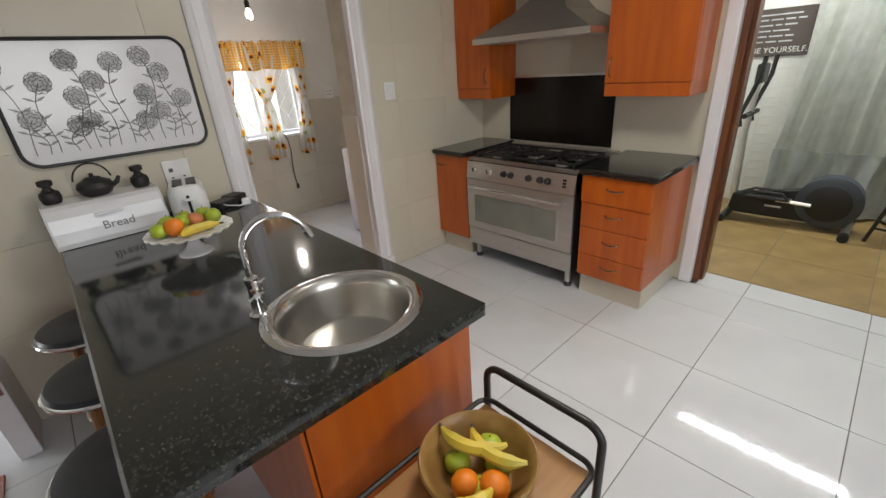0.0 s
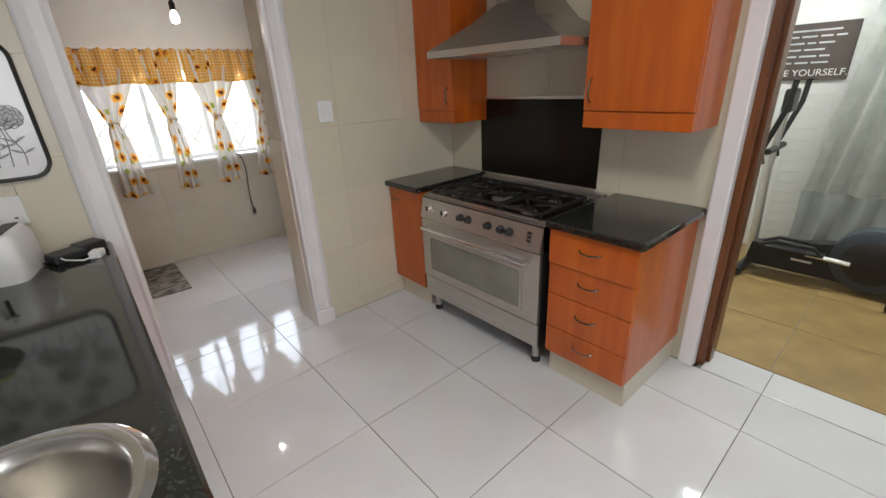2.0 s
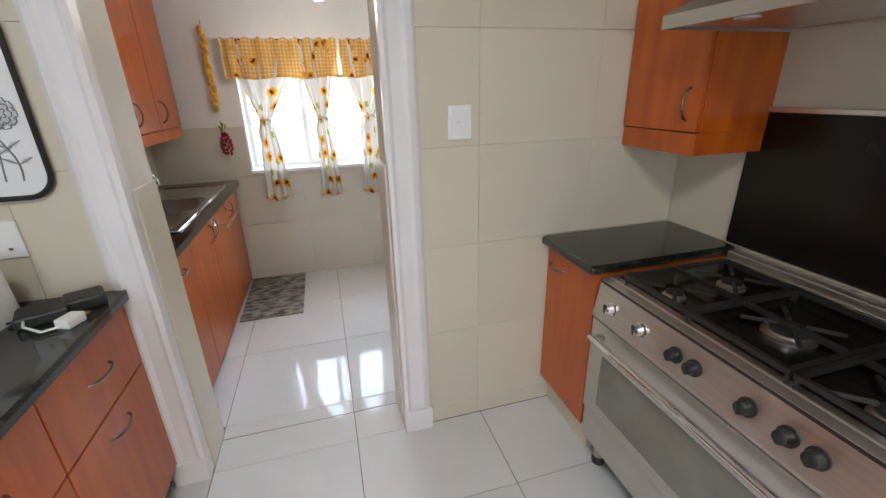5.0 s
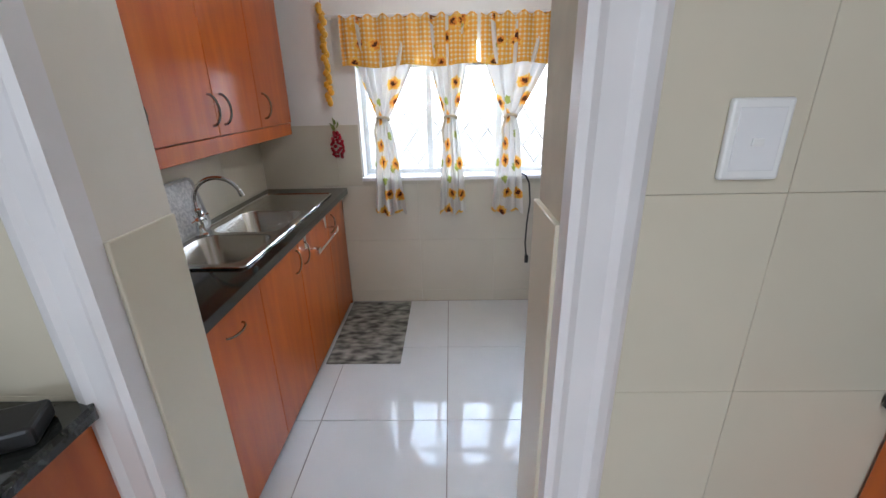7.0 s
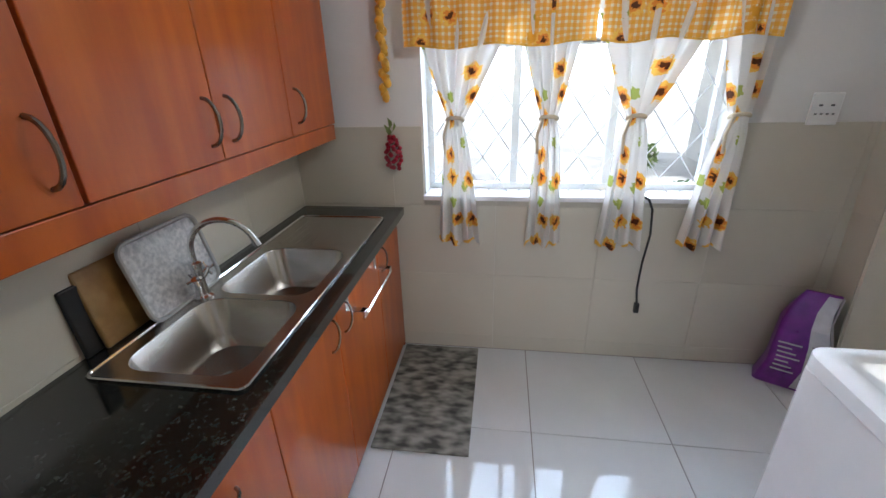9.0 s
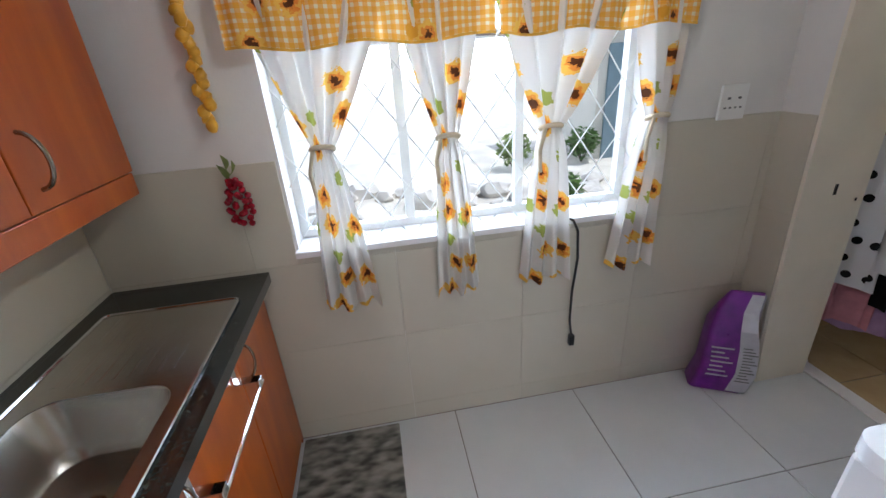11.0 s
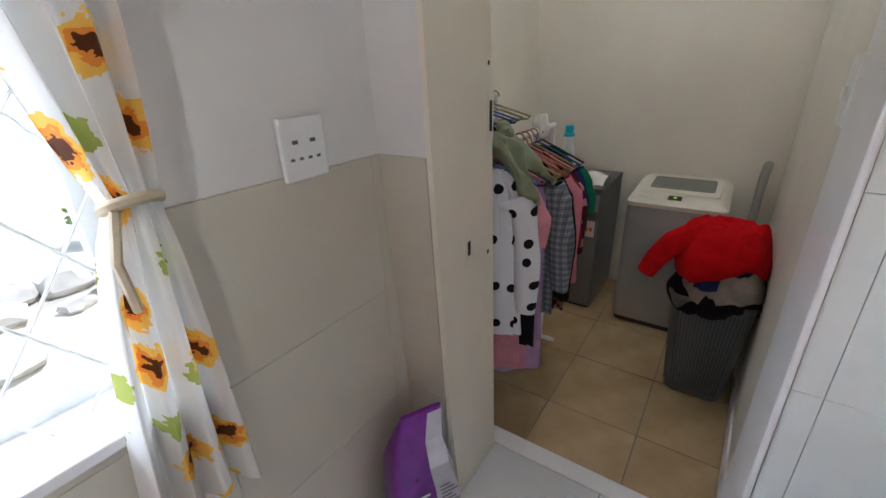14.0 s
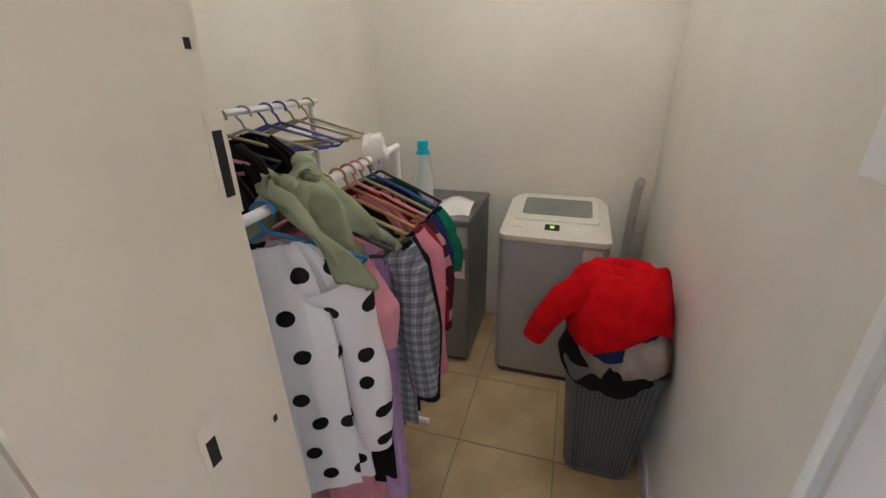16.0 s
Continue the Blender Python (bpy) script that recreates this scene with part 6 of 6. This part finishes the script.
part("sticker", bx(D0 - 0.003, D0 - 0.0005, 4.475, 4.545, 0.50, 0.60), "label_pale", dr, "pale sticker with orange marks")
for k in (0, 1):
    part("sticker_mark", bx(D0 - 0.004, D0 - 0.0025, 4.488 + 0.026 * k, 4.506 + 0.026 * k, 0.535, 0.56), "label_orange", dr)
bt = thing("detergent_bottle", "white detergent bottle with turquoise cap", "bottle", (4.72, 4.73, 0.80))
part("body", revolve(4.72, 4.73, [(0.04, 0.8), (0.045, 0.81), (0.045, 0.92), (0.038, 0.97), (0.022, 1.04), (0.02, 1.06)], 20), "bottle_white", bt, smooth=True)
part("cap", revolve(4.72, 4.73, [(0.034, 1.06), (0.034, 1.075), (0.026, 1.08), (0.026, 1.12), (0.02, 1.125)], 20), "cap_blue", bt, smooth=True)
pp = tagged(part("folded_cloth", cloth(lambda u, v: (4.60 + 0.22 * v, 4.47 + 0.17 * u, 0.803 + 0.035 * math.sin(math.pi * v) + 0.02 * math.sin(math.pi * u) * math.sin(math.pi * v) + 0.004 * math.sin(9 * u + 5 * v)), 14, 12), "ceramic", smooth=True), "white folded cloth on top of the machine", "cloth")
hose = tagged(part("drain_pipe", tube([(4.98, 3.72, 0.0), (4.97, 3.72, 0.5), (4.96, 3.715, 0.86), (4.95, 3.71, 0.92), (4.93, 3.71, 0.93)], 0.022, 12), "wax", smooth=True), "grey waste pipe standing behind the machine", "pipe")

# hamper with clothes
hm = thing("laundry_hamper", "grey perforated plastic laundry hamper", "laundry basket", (4.18, 3.81, 0))
HT = 0.52
hw = lambda z: 0.118 + 0.042 * z / HT
hd_ = lambda z: 0.16 + 0.035 * z / HT
hr = lambda z, g=0: rrect(4.185 - hd_(z) + g, 4.185 + hd_(z) - g, 3.828 - hw(z) + g, 3.828 + hw(z) - g, 0.05, z, 6)
part("tub", loft([hr(0.0, 0.006), hr(0.01), hr(HT), hr(HT, 0.006), hr(0.02, 0.008)], True, True), "grey_plastic", hm, smooth=True)
part("rim", tube(hr(HT), 0.009, 8, True), "grey_plastic", hm, smooth=True)
hx = 4.185 - hd_(HT)
hnd = [(hx - 0.004 - 0.012 * math.sin(math.pi * t), 3.828 - 0.065 + 0.13 * t, HT - 0.03 + 0.028 * math.sin(math.pi * t)) for t in [i / 10 for i in range(11)]]
part("grip", tube(hnd, 0.009, 8), "wax", hm, "paler grip", smooth=True)
# The tub is not pierced: dark boxes paint the shade of its holes.
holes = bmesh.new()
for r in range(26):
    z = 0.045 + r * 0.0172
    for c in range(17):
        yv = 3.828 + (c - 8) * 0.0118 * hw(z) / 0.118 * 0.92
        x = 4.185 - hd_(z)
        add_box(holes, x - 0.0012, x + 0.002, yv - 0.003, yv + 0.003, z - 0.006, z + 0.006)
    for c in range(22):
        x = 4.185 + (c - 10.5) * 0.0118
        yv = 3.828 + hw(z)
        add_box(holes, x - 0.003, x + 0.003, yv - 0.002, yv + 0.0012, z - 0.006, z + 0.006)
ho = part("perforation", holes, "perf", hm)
ho["kind"] = "stuff"


def heap(name, label, c, rx, ry, z0, h, material, seed, tail=None, lift=0.0):
    """Crumpled cloth over a mound, its edge hanging."""
    def fn(u, v):
        a = 2 * math.pi * u
        r = v
        edge = 1 + 0.22 * noise.noise(Vector((math.cos(a) * 1.3, math.sin(a) * 1.3, seed)))
        x = c[0] + rx * r * edge * math.cos(a)
        y = c[1] + ry * r * edge * math.sin(a)
        w = noise.noise(Vector((x * 9, y * 9, seed))) * 0.045 + abs(noise.noise(Vector((x * 19, y * 19, seed + 3)))) * 0.04
        z = z0 + h * (1 - r ** 5.5) - 0.05 * max(0, r - 0.75) * (1 + math.sin(3 * a)) * 2 + w * (1 - 0.3 * r)
        return (x, y, z)
    ob = part(name, cloth(fn, 64, 18), material, smooth=True)
    md = ob.modifiers.new("thickness", "SOLIDIFY")
    md.thickness = 0.006
    return tagged(ob, label, "clothes")


heap("dark_clothes", "black clothes bulging over the hamper rim", (4.15, 3.828), 0.225, 0.175, HT - 0.02, 0.11, "black_cloth", 2)
heap("taupe_towel", "crumpled taupe towel in the hamper", (4.11, 3.80), 0.19, 0.155, HT + 0.05, 0.10, "taupe_cloth", 5)
heap("dark_shirt", "dark navy crumpled shirt in the hamper", (4.12, 3.82), 0.16, 0.14, HT + 0.10, 0.10, "navy", 7)
heap("red_sweater", "bright red fleece sweater heaped on the hamper", (4.15, 3.845), 0.20, 0.195, HT + 0.15, 0.15, "red_fleece", 11)
sl = bpy.data.objects["red_sweater"]
part("sleeve", tube([(4.10, 3.96, HT + 0.24), (4.07, 4.02, HT + 0.21), (4.05, 4.07, HT + 0.14), (4.05, 4.105, HT + 0.06)], lambda t: 0.06 - 0.02 * t, 12), "red_fleece", sl, smooth=True)

# drying rail with hangers
rack = thing("clothes_rack", "white tubular two-tier clothes rack", "clothes rack", (3.8, 4.75, 0))
RY, RZ, R2Y, R2Z = 4.60, 1.205, 4.90, 1.345
part("front_rail", tube([(3.34, RY, RZ - 0.01), (4.10, RY, RZ)], 0.011, 10), "white_gloss", rack, smooth=True)
part("rear_rail", tube([(3.34, R2Y, R2Z), (4.12, R2Y, R2Z)], 0.009, 10), "white_gloss", rack, smooth=True)
for x in (3.35, 4.09):
    part("post", tube([(x, RY, 0.02), (x, RY, RZ)], 0.011, 10), "white_gloss", rack, smooth=True)
    part("post", tube([(x, R2Y, 0.02), (x, R2Y, R2Z)], 0.011, 10), "white_gloss", rack, smooth=True)
    part("foot", tube([(x, RY - 0.08, 0.02), (x, R2Y + 0.08, 0.02)], 0.012, 10), "white_gloss", rack, smooth=True)


def hanger(x, y, z, material, label, yaw=0, w=0.19, drop=0.10):
    ob = thing("clothes_hanger", label, "hanger", (x, y, z), yaw, group="hangers on the clothes rack")
    hook = arc((0, 0, -0.012), 0.02, 200, -60, 12, (0, 1, 0), (0, 0, 1)) + [(0, 0, -0.055)]
    part("hook", tube(hook, 0.0035, 6), material, ob, world=False, smooth=True)
    part("shoulder_bar", tube([(0, -w, -0.055 - drop * 0.9), (0, -w * 0.5, -0.055 - drop * 0.42), (0, 0, -0.052), (0, w * 0.5, -0.055 - drop * 0.42), (0, w, -0.055 - drop * 0.9), (0, w * 0.9, -0.06 - drop), (0, -w * 0.9, -0.06 - drop)], 0.005, 6, True), material, ob, world=False, smooth=True)
    return ob


def garment(name, label, x, y, z, material, w=0.21, length=0.6, sleeve=0.5, seed=0, yaw=0, spread=0.10, thick=0.035, neck=0.06, category="shirt"):
    """A top on its hanger; the own origin is the collar, the front faces -x."""
    rng = random.Random(seed)
    bm = bmesh.new()
    uvl = bm.loops.layers.uv.verify()
    nu, nv = 36, 22
    ph = rng.uniform(0, 6)

    def fn(u, v):
        a = 2 * math.pi * u
        t = v
        half = neck + (w - neck) * min(1, (t / 0.12)) ** 0.7 + 0.02 * t
        zz = -0.10 * min(1, t / 0.12) ** 1.2 - (length - 0.10) * max(0, (t - 0.12) / 0.88)
        ca, sa = math.cos(a), math.sin(a)
        dep = thick * (0.5 + 0.5 * min(1, t * 4))
        fold = 0.014 * t * math.sin(7 * a + ph) + 0.008 * math.sin(13 * a + 3 * t + ph)
        return (dep * sa + fold * 0.7, half * (abs(ca) ** 0.8) * (1 if ca > 0 else -1) + fold, zz + 0.012 * math.sin(3 * a + ph) * t)
    g = [[bm.verts.new(fn(i / nu, j / nv)) for i in range(nu)] for j in range(nv + 1)]
    per = 4 * w
    for j in range(nv):
        for i in range(nu):
            k = (i + 1) % nu
            f = bm.faces.new((g[j][i], g[j][k], g[j + 1][k], g[j + 1][i]))
            for lp, (p, q) in zip(f.loops, ((i, j), (i + 1, j), (i + 1, j + 1), (i, j + 1))):
                lp[uvl].uv = (lp.vert.co.y + (0 if lp.vert.co.x < 0 else 3.3) + seed, lp.vert.co.z)
    ob = thing(name, label, category, (x, y, z), yaw, group="")
    part("torso", bm, material, ob, world=False, smooth=True)
    if sleeve:
        for s in (-1, 1):
            pts = [(0, s * (w - 0.03), -0.105), (-0.012, s * (w + spread * 0.35), -0.16), (-0.02, s * (w + spread * 0.7), -0.10 - sleeve * 0.5), (-0.012, s * (w + spread * 0.8), -0.10 - sleeve)]
            fine = []
            for a, b in zip(pts, pts[1:]):
                fine += [Vector(a).lerp(Vector(b), i / 5) for i in range(5)]
            fine.append(Vector(pts[-1]))
            sb_ = bmesh.new()
            ul = sb_.loops.layers.uv.verify()
            rings = []
            n = 12
            for i, p in enumerate(fine):
                t = i / (len(fine) - 1)
                r = 0.062 - 0.02 * t + 0.006 * math.sin(9 * t + ph)
                rings.append([p + Vector((r * 0.7 * math.cos(2 * math.pi * k / n), r * math.sin(2 * math.pi * k / n), 0.02 * math.sin(2 * math.pi * k / n) * s * (1 - t) - 0.004 * math.sin(4 * math.pi * k / n))) for k in range(n)])
            vv = [[sb_.verts.new(p) for p in r] for r in rings]
            for i in range(len(vv) - 1):
                for k in range(n):
                    f = sb_.faces.new((vv[i][k], vv[i][(k + 1) % n], vv[i + 1][(k + 1) % n], vv[i + 1][k]))
                    for lp, (p, q) in zip(f.loops, ((k, i), (k + 1, i), (k + 1, i + 1), (k, i + 1))):
                        lp[ul].uv = (lp.vert.co.y + lp.vert.co.x * 0.7 + 5.3 * s, lp.vert.co.z)
            part("sleeve", sb_, material, ob, world=False, smooth=True)
    return ob


RAIL = [
    ("dotted_top", "white long-sleeved top with black dots on a blue hanger", 3.43, "dots", 0.125, 0.70, 0.50, "blue_plastic", 38),
    ("rose_top", "rose pink cotton top on a hanger", 3.52, "rose", 0.115, 0.92, 0.22, "pink_plastic", 30),
    ("black_dress", "long black cotton dress on a hanger", 3.57, "black_cloth", 0.13, 0.80, 0.0, "black_plastic", 14),
    ("lilac_dress", "lilac cotton dress on a hanger", 3.60, "lilac", 0.155, 0.96, 0.0, "cobalt", 24),
    ("plaid_shirt", "grey plaid shirt on a hanger", 3.68, "plaid", 0.21, 0.68, 0.46, "olive_plastic", 16),
    ("black_jacket", "black jacket on a hanger", 3.75, "black_cloth", 0.19, 0.68, 0.52, "acacia", 12),
    ("pink_sweater", "pink knitted sweater on a wooden hanger", 3.81, "pink", 0.21, 0.66, 0.46, "acacia", 14),
    ("maroon_top", "maroon cotton top on a hanger", 3.86, "maroon", 0.19, 0.68, 0.3, "pink_plastic", 10),
    ("floral_dress", "dark floral dress on a hanger", 3.91, "floral", 0.19, 0.76, 0.35, "olive_plastic", 10),
    ("navy_shirt", "navy shirt on a hanger", 3.97, "navy", 0.19, 0.48, 0.2, "cobalt", 8),
    ("green_shirt", "green sports shirt on a hanger", 4.03, "green_cloth", 0.20, 0.40, 0.18, "black_plastic", 6),
]
for i, (nm, lb, x, mt, w, ln, sv, hm_, yw) in enumerate(RAIL):
    x, w = 3.43 + (x - 3.43) * 0.88, w * (1 if i < 4 else 0.8)
    hanger(x, RY, RZ + 0.004, hm_, "plastic clothes hanger on the rack" if hm_ != "acacia" else "wooden clothes hanger on the rack", yw)
    garment(nm, lb, x, RY, RZ - 0.075, mt, w, ln, sv, i * 3 + 1, yw, spread=0.055 + 0.01 * (i % 3), thick=0.034, category="dress" if "dress" in nm else "top")
# sage fleece thrown over the front rail
sg = thing("sage_hoodie", "sage green fleece thrown over the rail", "top", (3.64, RY, RZ))


def throw(u, v):
    s = (v - 0.5) * 2
    x = 3.46 + 0.18 * u + 0.025 * math.sin(4 * s)
    yv = RY + 0.035 * s + (0.12 * s if abs(s) > 0.2 else 0) * (1 if s < 0 else 0.6) + 0.022 * math.sin(9 * u + 4 * s) + 0.012 * math.sin(23 * u - 7 * s)
    z = RZ + 0.04 + 0.012 * math.sin(17 * u + 3 * s) - (0.23 + 0.05 * math.sin(6 * u)) * max(0, abs(s) - 0.1) ** 1.15 + 0.015 * math.sin(11 * u) * abs(s)
    return (x, yv, z)


part("cloth", cloth(throw, 30, 30, uvscale=(0.3, 0.6)), "sage", sg, smooth=True)
sg.children[0].modifiers.new("thickness", "SOLIDIFY").thickness = 0.02
wc = tagged(part("white_cloth", blob((3.93, RY, RZ + 0.02), 0.05, (0.8, 0.7, 1.1), 0.5, 4, 3), "ceramic", smooth=True), "small white cloth hung over the rail", "cloth")
for i, (x, mt) in enumerate(((3.52, "pink_plastic"), (3.60, "black_plastic"), (3.68, "olive_plastic"), (3.77, "wax"), (3.86, "cobalt"), (3.92, "cobalt"), (3.99, "olive_plastic"), (4.07, "olive_plastic"))):
    hanger(x, R2Y, R2Z + 0.004, mt, "empty plastic hanger on the rear rail", (38, 30, 36, 28, 40, 30, 42, 35)[i], 0.18, 0.07)
for i, (x, mt) in enumerate(((3.56, "black_cloth"), (3.66, "black_cloth"), (3.78, "black_cloth"))):
    garment("black_trousers", "black garment hanging on the rear rail", x, R2Y - 0.02, R2Z - 0.065, mt, 0.21, 0.75, 0, 40 + i, -15, thick=0.05, category="clothes")

# switch box and conduit on the laundry wall
sb2 = thing("switch_box", "white surface switch box with conduit", "light switch", (3.40, 3.66, 1.28))
part("box", bx(3.355, 3.445, 3.676, 3.706, 1.315, 1.462, 0.004), "white_plastic", sb2)
part("rocker", bx(3.385, 3.415, 3.704, 3.713, 1.37, 1.395, 0.001), "white_plastic", sb2)
part("conduit", bx(3.315, 3.34, 3.678, 3.695, 0.09, 2.6, 0.003), "white_plastic", sb2)

# ---- outside ----
gnd = structure("ground", bx(-60, 60, 4.86, 120, -0.35, -0.3), "soil", "pale sunlit garden ground")
# Added glowing panel: whitens the window view and sends soft light indoors.
hz = bpy.data.materials.new("glowing_backdrop")
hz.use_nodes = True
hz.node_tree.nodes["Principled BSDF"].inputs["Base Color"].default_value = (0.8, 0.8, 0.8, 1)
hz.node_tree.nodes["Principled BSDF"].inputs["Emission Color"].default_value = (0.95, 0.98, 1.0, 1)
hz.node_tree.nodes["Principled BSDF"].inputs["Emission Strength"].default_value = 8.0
structure("backdrop", bx(-60, 65, 60, 60.2, -0.3, 30), hz, "added glowing backdrop that whitens the view beyond the garden")
gw = thing("garden_shed", "pale garden shed with a blue-grey door", "shed", (6.3, 10.5, -0.3))
part("wall", bx(5.2, 7.6, 10.2, 12.0, -0.3, 1.9), "garden_wall", gw)
part("roof", bx(5.0, 7.8, 10.0, 12.2, 1.9, 1.98, 0.01), "garden_wall", gw)
part("door", bx(5.35, 6.1, 10.16, 10.2, -0.3, 1.6, 0.01), "blue_shutter", gw, "blue-grey door")
rng = random.Random(12)
for i in range(46):
    x, yv = rng.uniform(0.3, 8.5), rng.uniform(6.2, 9.5)
    r = rng.uniform(0.08, 0.22)
    st = part("garden_stone", blob((x, yv, -0.3 + r * 0.35), r, (1.2, 1, 0.7), 0.5, i), "garden_stone", smooth=True)
    tagged(st, "pale rounded garden stone", "stone", "stones in the garden")


def leaf_cluster(n, c, spread, size, seed):
    rng = random.Random(seed)
    bm = bmesh.new()
    for i in range(n):
        d = Vector((rng.gauss(0, 1), rng.gauss(0, 1), rng.gauss(0, 0.8)))
        p = Vector(c) + d.normalized() * rng.uniform(0.2, 1) ** 0.6 * spread
        rot = Euler((rng.uniform(-1, 1), rng.uniform(-1, 1), rng.uniform(0, 6))).to_matrix()
        s = size * rng.uniform(0.6, 1.3)
        bm.faces.new([bm.verts.new(p + rot @ Vector(q) * s) for q in ((0, -1, 0), (0.45, -0.2, 0.12), (0, 1, 0), (-0.45, -0.2, 0.12))])
    return bm


for i in range(6):
    x, yv = rng.uniform(-2.5, 8.0), rng.uniform(6.5, 10.5)
    sh = thing("garden_shrub", "leafy green garden shrub", "shrub", (x, yv, -0.3), group="shrubs in the garden")
    s = rng.uniform(0.2, 0.36)
    for k in range(4):
        a = k * 1.6 + i
        part("stem", tube([(0, 0, 0), (0.1 * math.cos(a), 0.1 * math.sin(a), s * 0.6), (0.25 * math.cos(a), 0.25 * math.sin(a), s * 1.3)], lambda t: 0.014 - 0.008 * t, 6), "bark", sh, world=False)
    part("foliage", leaf_cluster(420, (0, 0, s * 1.05), s * 0.9, 0.06, i), "leaf" if i % 2 else "leaf_pale", sh, world=False)

# ---- tiles, laid last ----
TILES = {}


def tile_mesh(w, h, t, material, ch=0.0008):
    key = (round(w, 3), round(h, 3), t, material)
    if key not in TILES:
        bm = bmesh.new()
        ring = lambda g, z: [(g, g, z), (w - g, g, z), (w - g, h - g, z), (g, h - g, z)]
        add_loft(bm, [ring(0, 0), ring(0, t - ch), ring(ch, t)], False, True)
        bmesh.ops.recalc_face_normals(bm, faces=bm.faces[:])
        me = bpy.data.meshes.new("tile")
        bm.to_mesh(me)
        bm.free()
        me.materials.append(M[material])
        TILES[key] = me
    return TILES[key]


def lines(a, b, origin, pitch):
    k = math.ceil((a - origin) / pitch + 1e-6)
    out = [a]
    while origin + k * pitch < b - 1e-6:
        out.append(origin + k * pitch)
        k += 1
    return out + [b]


def lay(parent, m, u0, u1, v0, v1, ou, ov, pu, pv, gap, t, material, skip=()):
    """Tiles on the plane of m (its x and y along the rows, its z outward), but not in the rectangles skip."""
    for a, b in zip(lines(u0, u1, ou, pu), lines(u0, u1, ou, pu)[1:]):
        for c, d in zip(lines(v0, v1, ov, pv), lines(v0, v1, ov, pv)[1:]):
            pieces = [(a, b, c, d)]
            for s0, s1, s2, s3 in skip:
                cut = []
                for p0, p1, p2, p3 in pieces:
                    if p1 <= s0 + 1e-6 or p0 >= s1 - 1e-6 or p3 <= s2 + 1e-6 or p2 >= s3 - 1e-6:
                        cut.append((p0, p1, p2, p3))
                        continue
                    if p0 < s0:
                        cut.append((p0, s0, p2, p3))
                    if p1 > s1:
                        cut.append((s1, p1, p2, p3))
                    q0, q1 = max(p0, s0), min(p1, s1)
                    if p2 < s2:
                        cut.append((q0, q1, p2, s2))
                    if p3 > s3:
                        cut.append((q0, q1, s3, p3))
                pieces = cut
            for p0, p1, p2, p3 in pieces:
                w, h = p1 - p0 - gap, p3 - p2 - gap
                if w < 0.012 or h < 0.012:
                    continue
                ob = new("tile", tile_mesh(w, h, t, material))
                ob.parent = parent
                ob.matrix_basis = m @ Matrix.Translation((p0 + gap / 2, p2 + gap / 2, 0))


FLAT = Matrix.Translation((0, 0, -0.004))
lay(sub_floor, FLAT, -3.2, 3.075, -2.9, 2.57, 1.54, 2.15, 0.6, 0.6, 0.004, 0.004, "floor_tile")
lay(sub_floor, FLAT, 0.935, 1.765, 2.57, 2.755, 1.54, 2.15, 0.6, 0.6, 0.004, 0.004, "floor_tile")
lay(sub_floor, FLAT, 0.935, 1.765, 2.755, 2.84, 1.54, 2.84, 0.6, 0.6, 0.004, 0.004, "floor_tile")
lay(sub_floor, FLAT, 0.33, 3.30, 2.84, 4.64, 1.54, 2.84, 0.6, 0.6, 0.004, 0.004, "floor_tile")
lay(sub_floor, FLAT, 3.079, 3.305, -0.465, 0.63, 1.54, 2.15, 0.6, 0.6, 0.004, 0.004, "floor_tile")
lay(laundry_floor, FLAT, 3.376, 5.05, 3.64, 5.1, 3.65, 3.985, 0.4, 0.39, 0.005, 0.004, "laundry_tile")
lay(gym_floor, FLAT, 3.31, 5.25, -2.9, 1.6, 3.28, 0.37, 0.6, 0.6, 0.005, 0.004, "gym_tile")
NEGY = lambda yv: Matrix(((1, 0, 0, 0), (0, 0, -1, yv), (0, 1, 0, 0), (0, 0, 0, 1)))
NEGX = lambda xv: Matrix(((0, 0, -1, xv), (1, 0, 0, 0), (0, 1, 0, 0), (0, 0, 0, 1)))
POSX = lambda xv: Matrix(((0, 0, 1, xv), (1, 0, 0, 0), (0, 1, 0, 0), (0, 0, 0, 1)))
KW = NEGY(2.57 + TB)
lay(wall_partition, KW, -0.37, 0.812, 0, 2.6, 0.12, 0.085, 0.5, 0.4, 0.0009, TB, "wall_tile")
lay(wall_partition, KW, 1.888, 3.08, 0, 2.6, 2.125, 0.085, 0.5, 0.4, 0.0009, TB, "wall_tile")
SW = NEGX(3.08 + TB)
lay(wall_stove, SW, 0.741, 2.57, 0, 2.6, 2.2, 0.085, 0.5, 0.4, 0.0009, TB, "wall_tile")
WW = NEGY(4.64 + TB)
lay(wall_window, WW, 0.33, 3.0, 0, 1.266, 1.35, 0.09, 0.52, 0.392, 0.0012, TB, "scullery_tile", [(0.985, 2.37, 0.905, 1.3)])
lay(wall_sink, POSX(0.33 - TB), 2.81, 4.64, 0, 1.265, 3.1, 0.09, 0.52, 0.392, 0.0012, TB, "wall_tile")
for z0, z1 in ((0.0, 0.09), (0.09, 0.482), (0.482, 0.874), (0.874, 1.266)):
    part("tile", nib_slab(-TB, -0.001, 4.491, 4.64, z0 + 0.0006, z1 - 0.0006), "scullery_tile", wall_nib)
lay(wall_laundry, NEGX(3.02 + TB), 2.81, 3.70, 0, 2.2, 3.35, 0.09, 0.3, 0.39, 0.0012, TB, "white_tile")
lay(wall_gym, NEGX(5.25), 0.55, 1.6, 0, 1.95, 0.66, 0.005, 0.23, 0.086, 0.008, 0.006, "brick_paint")
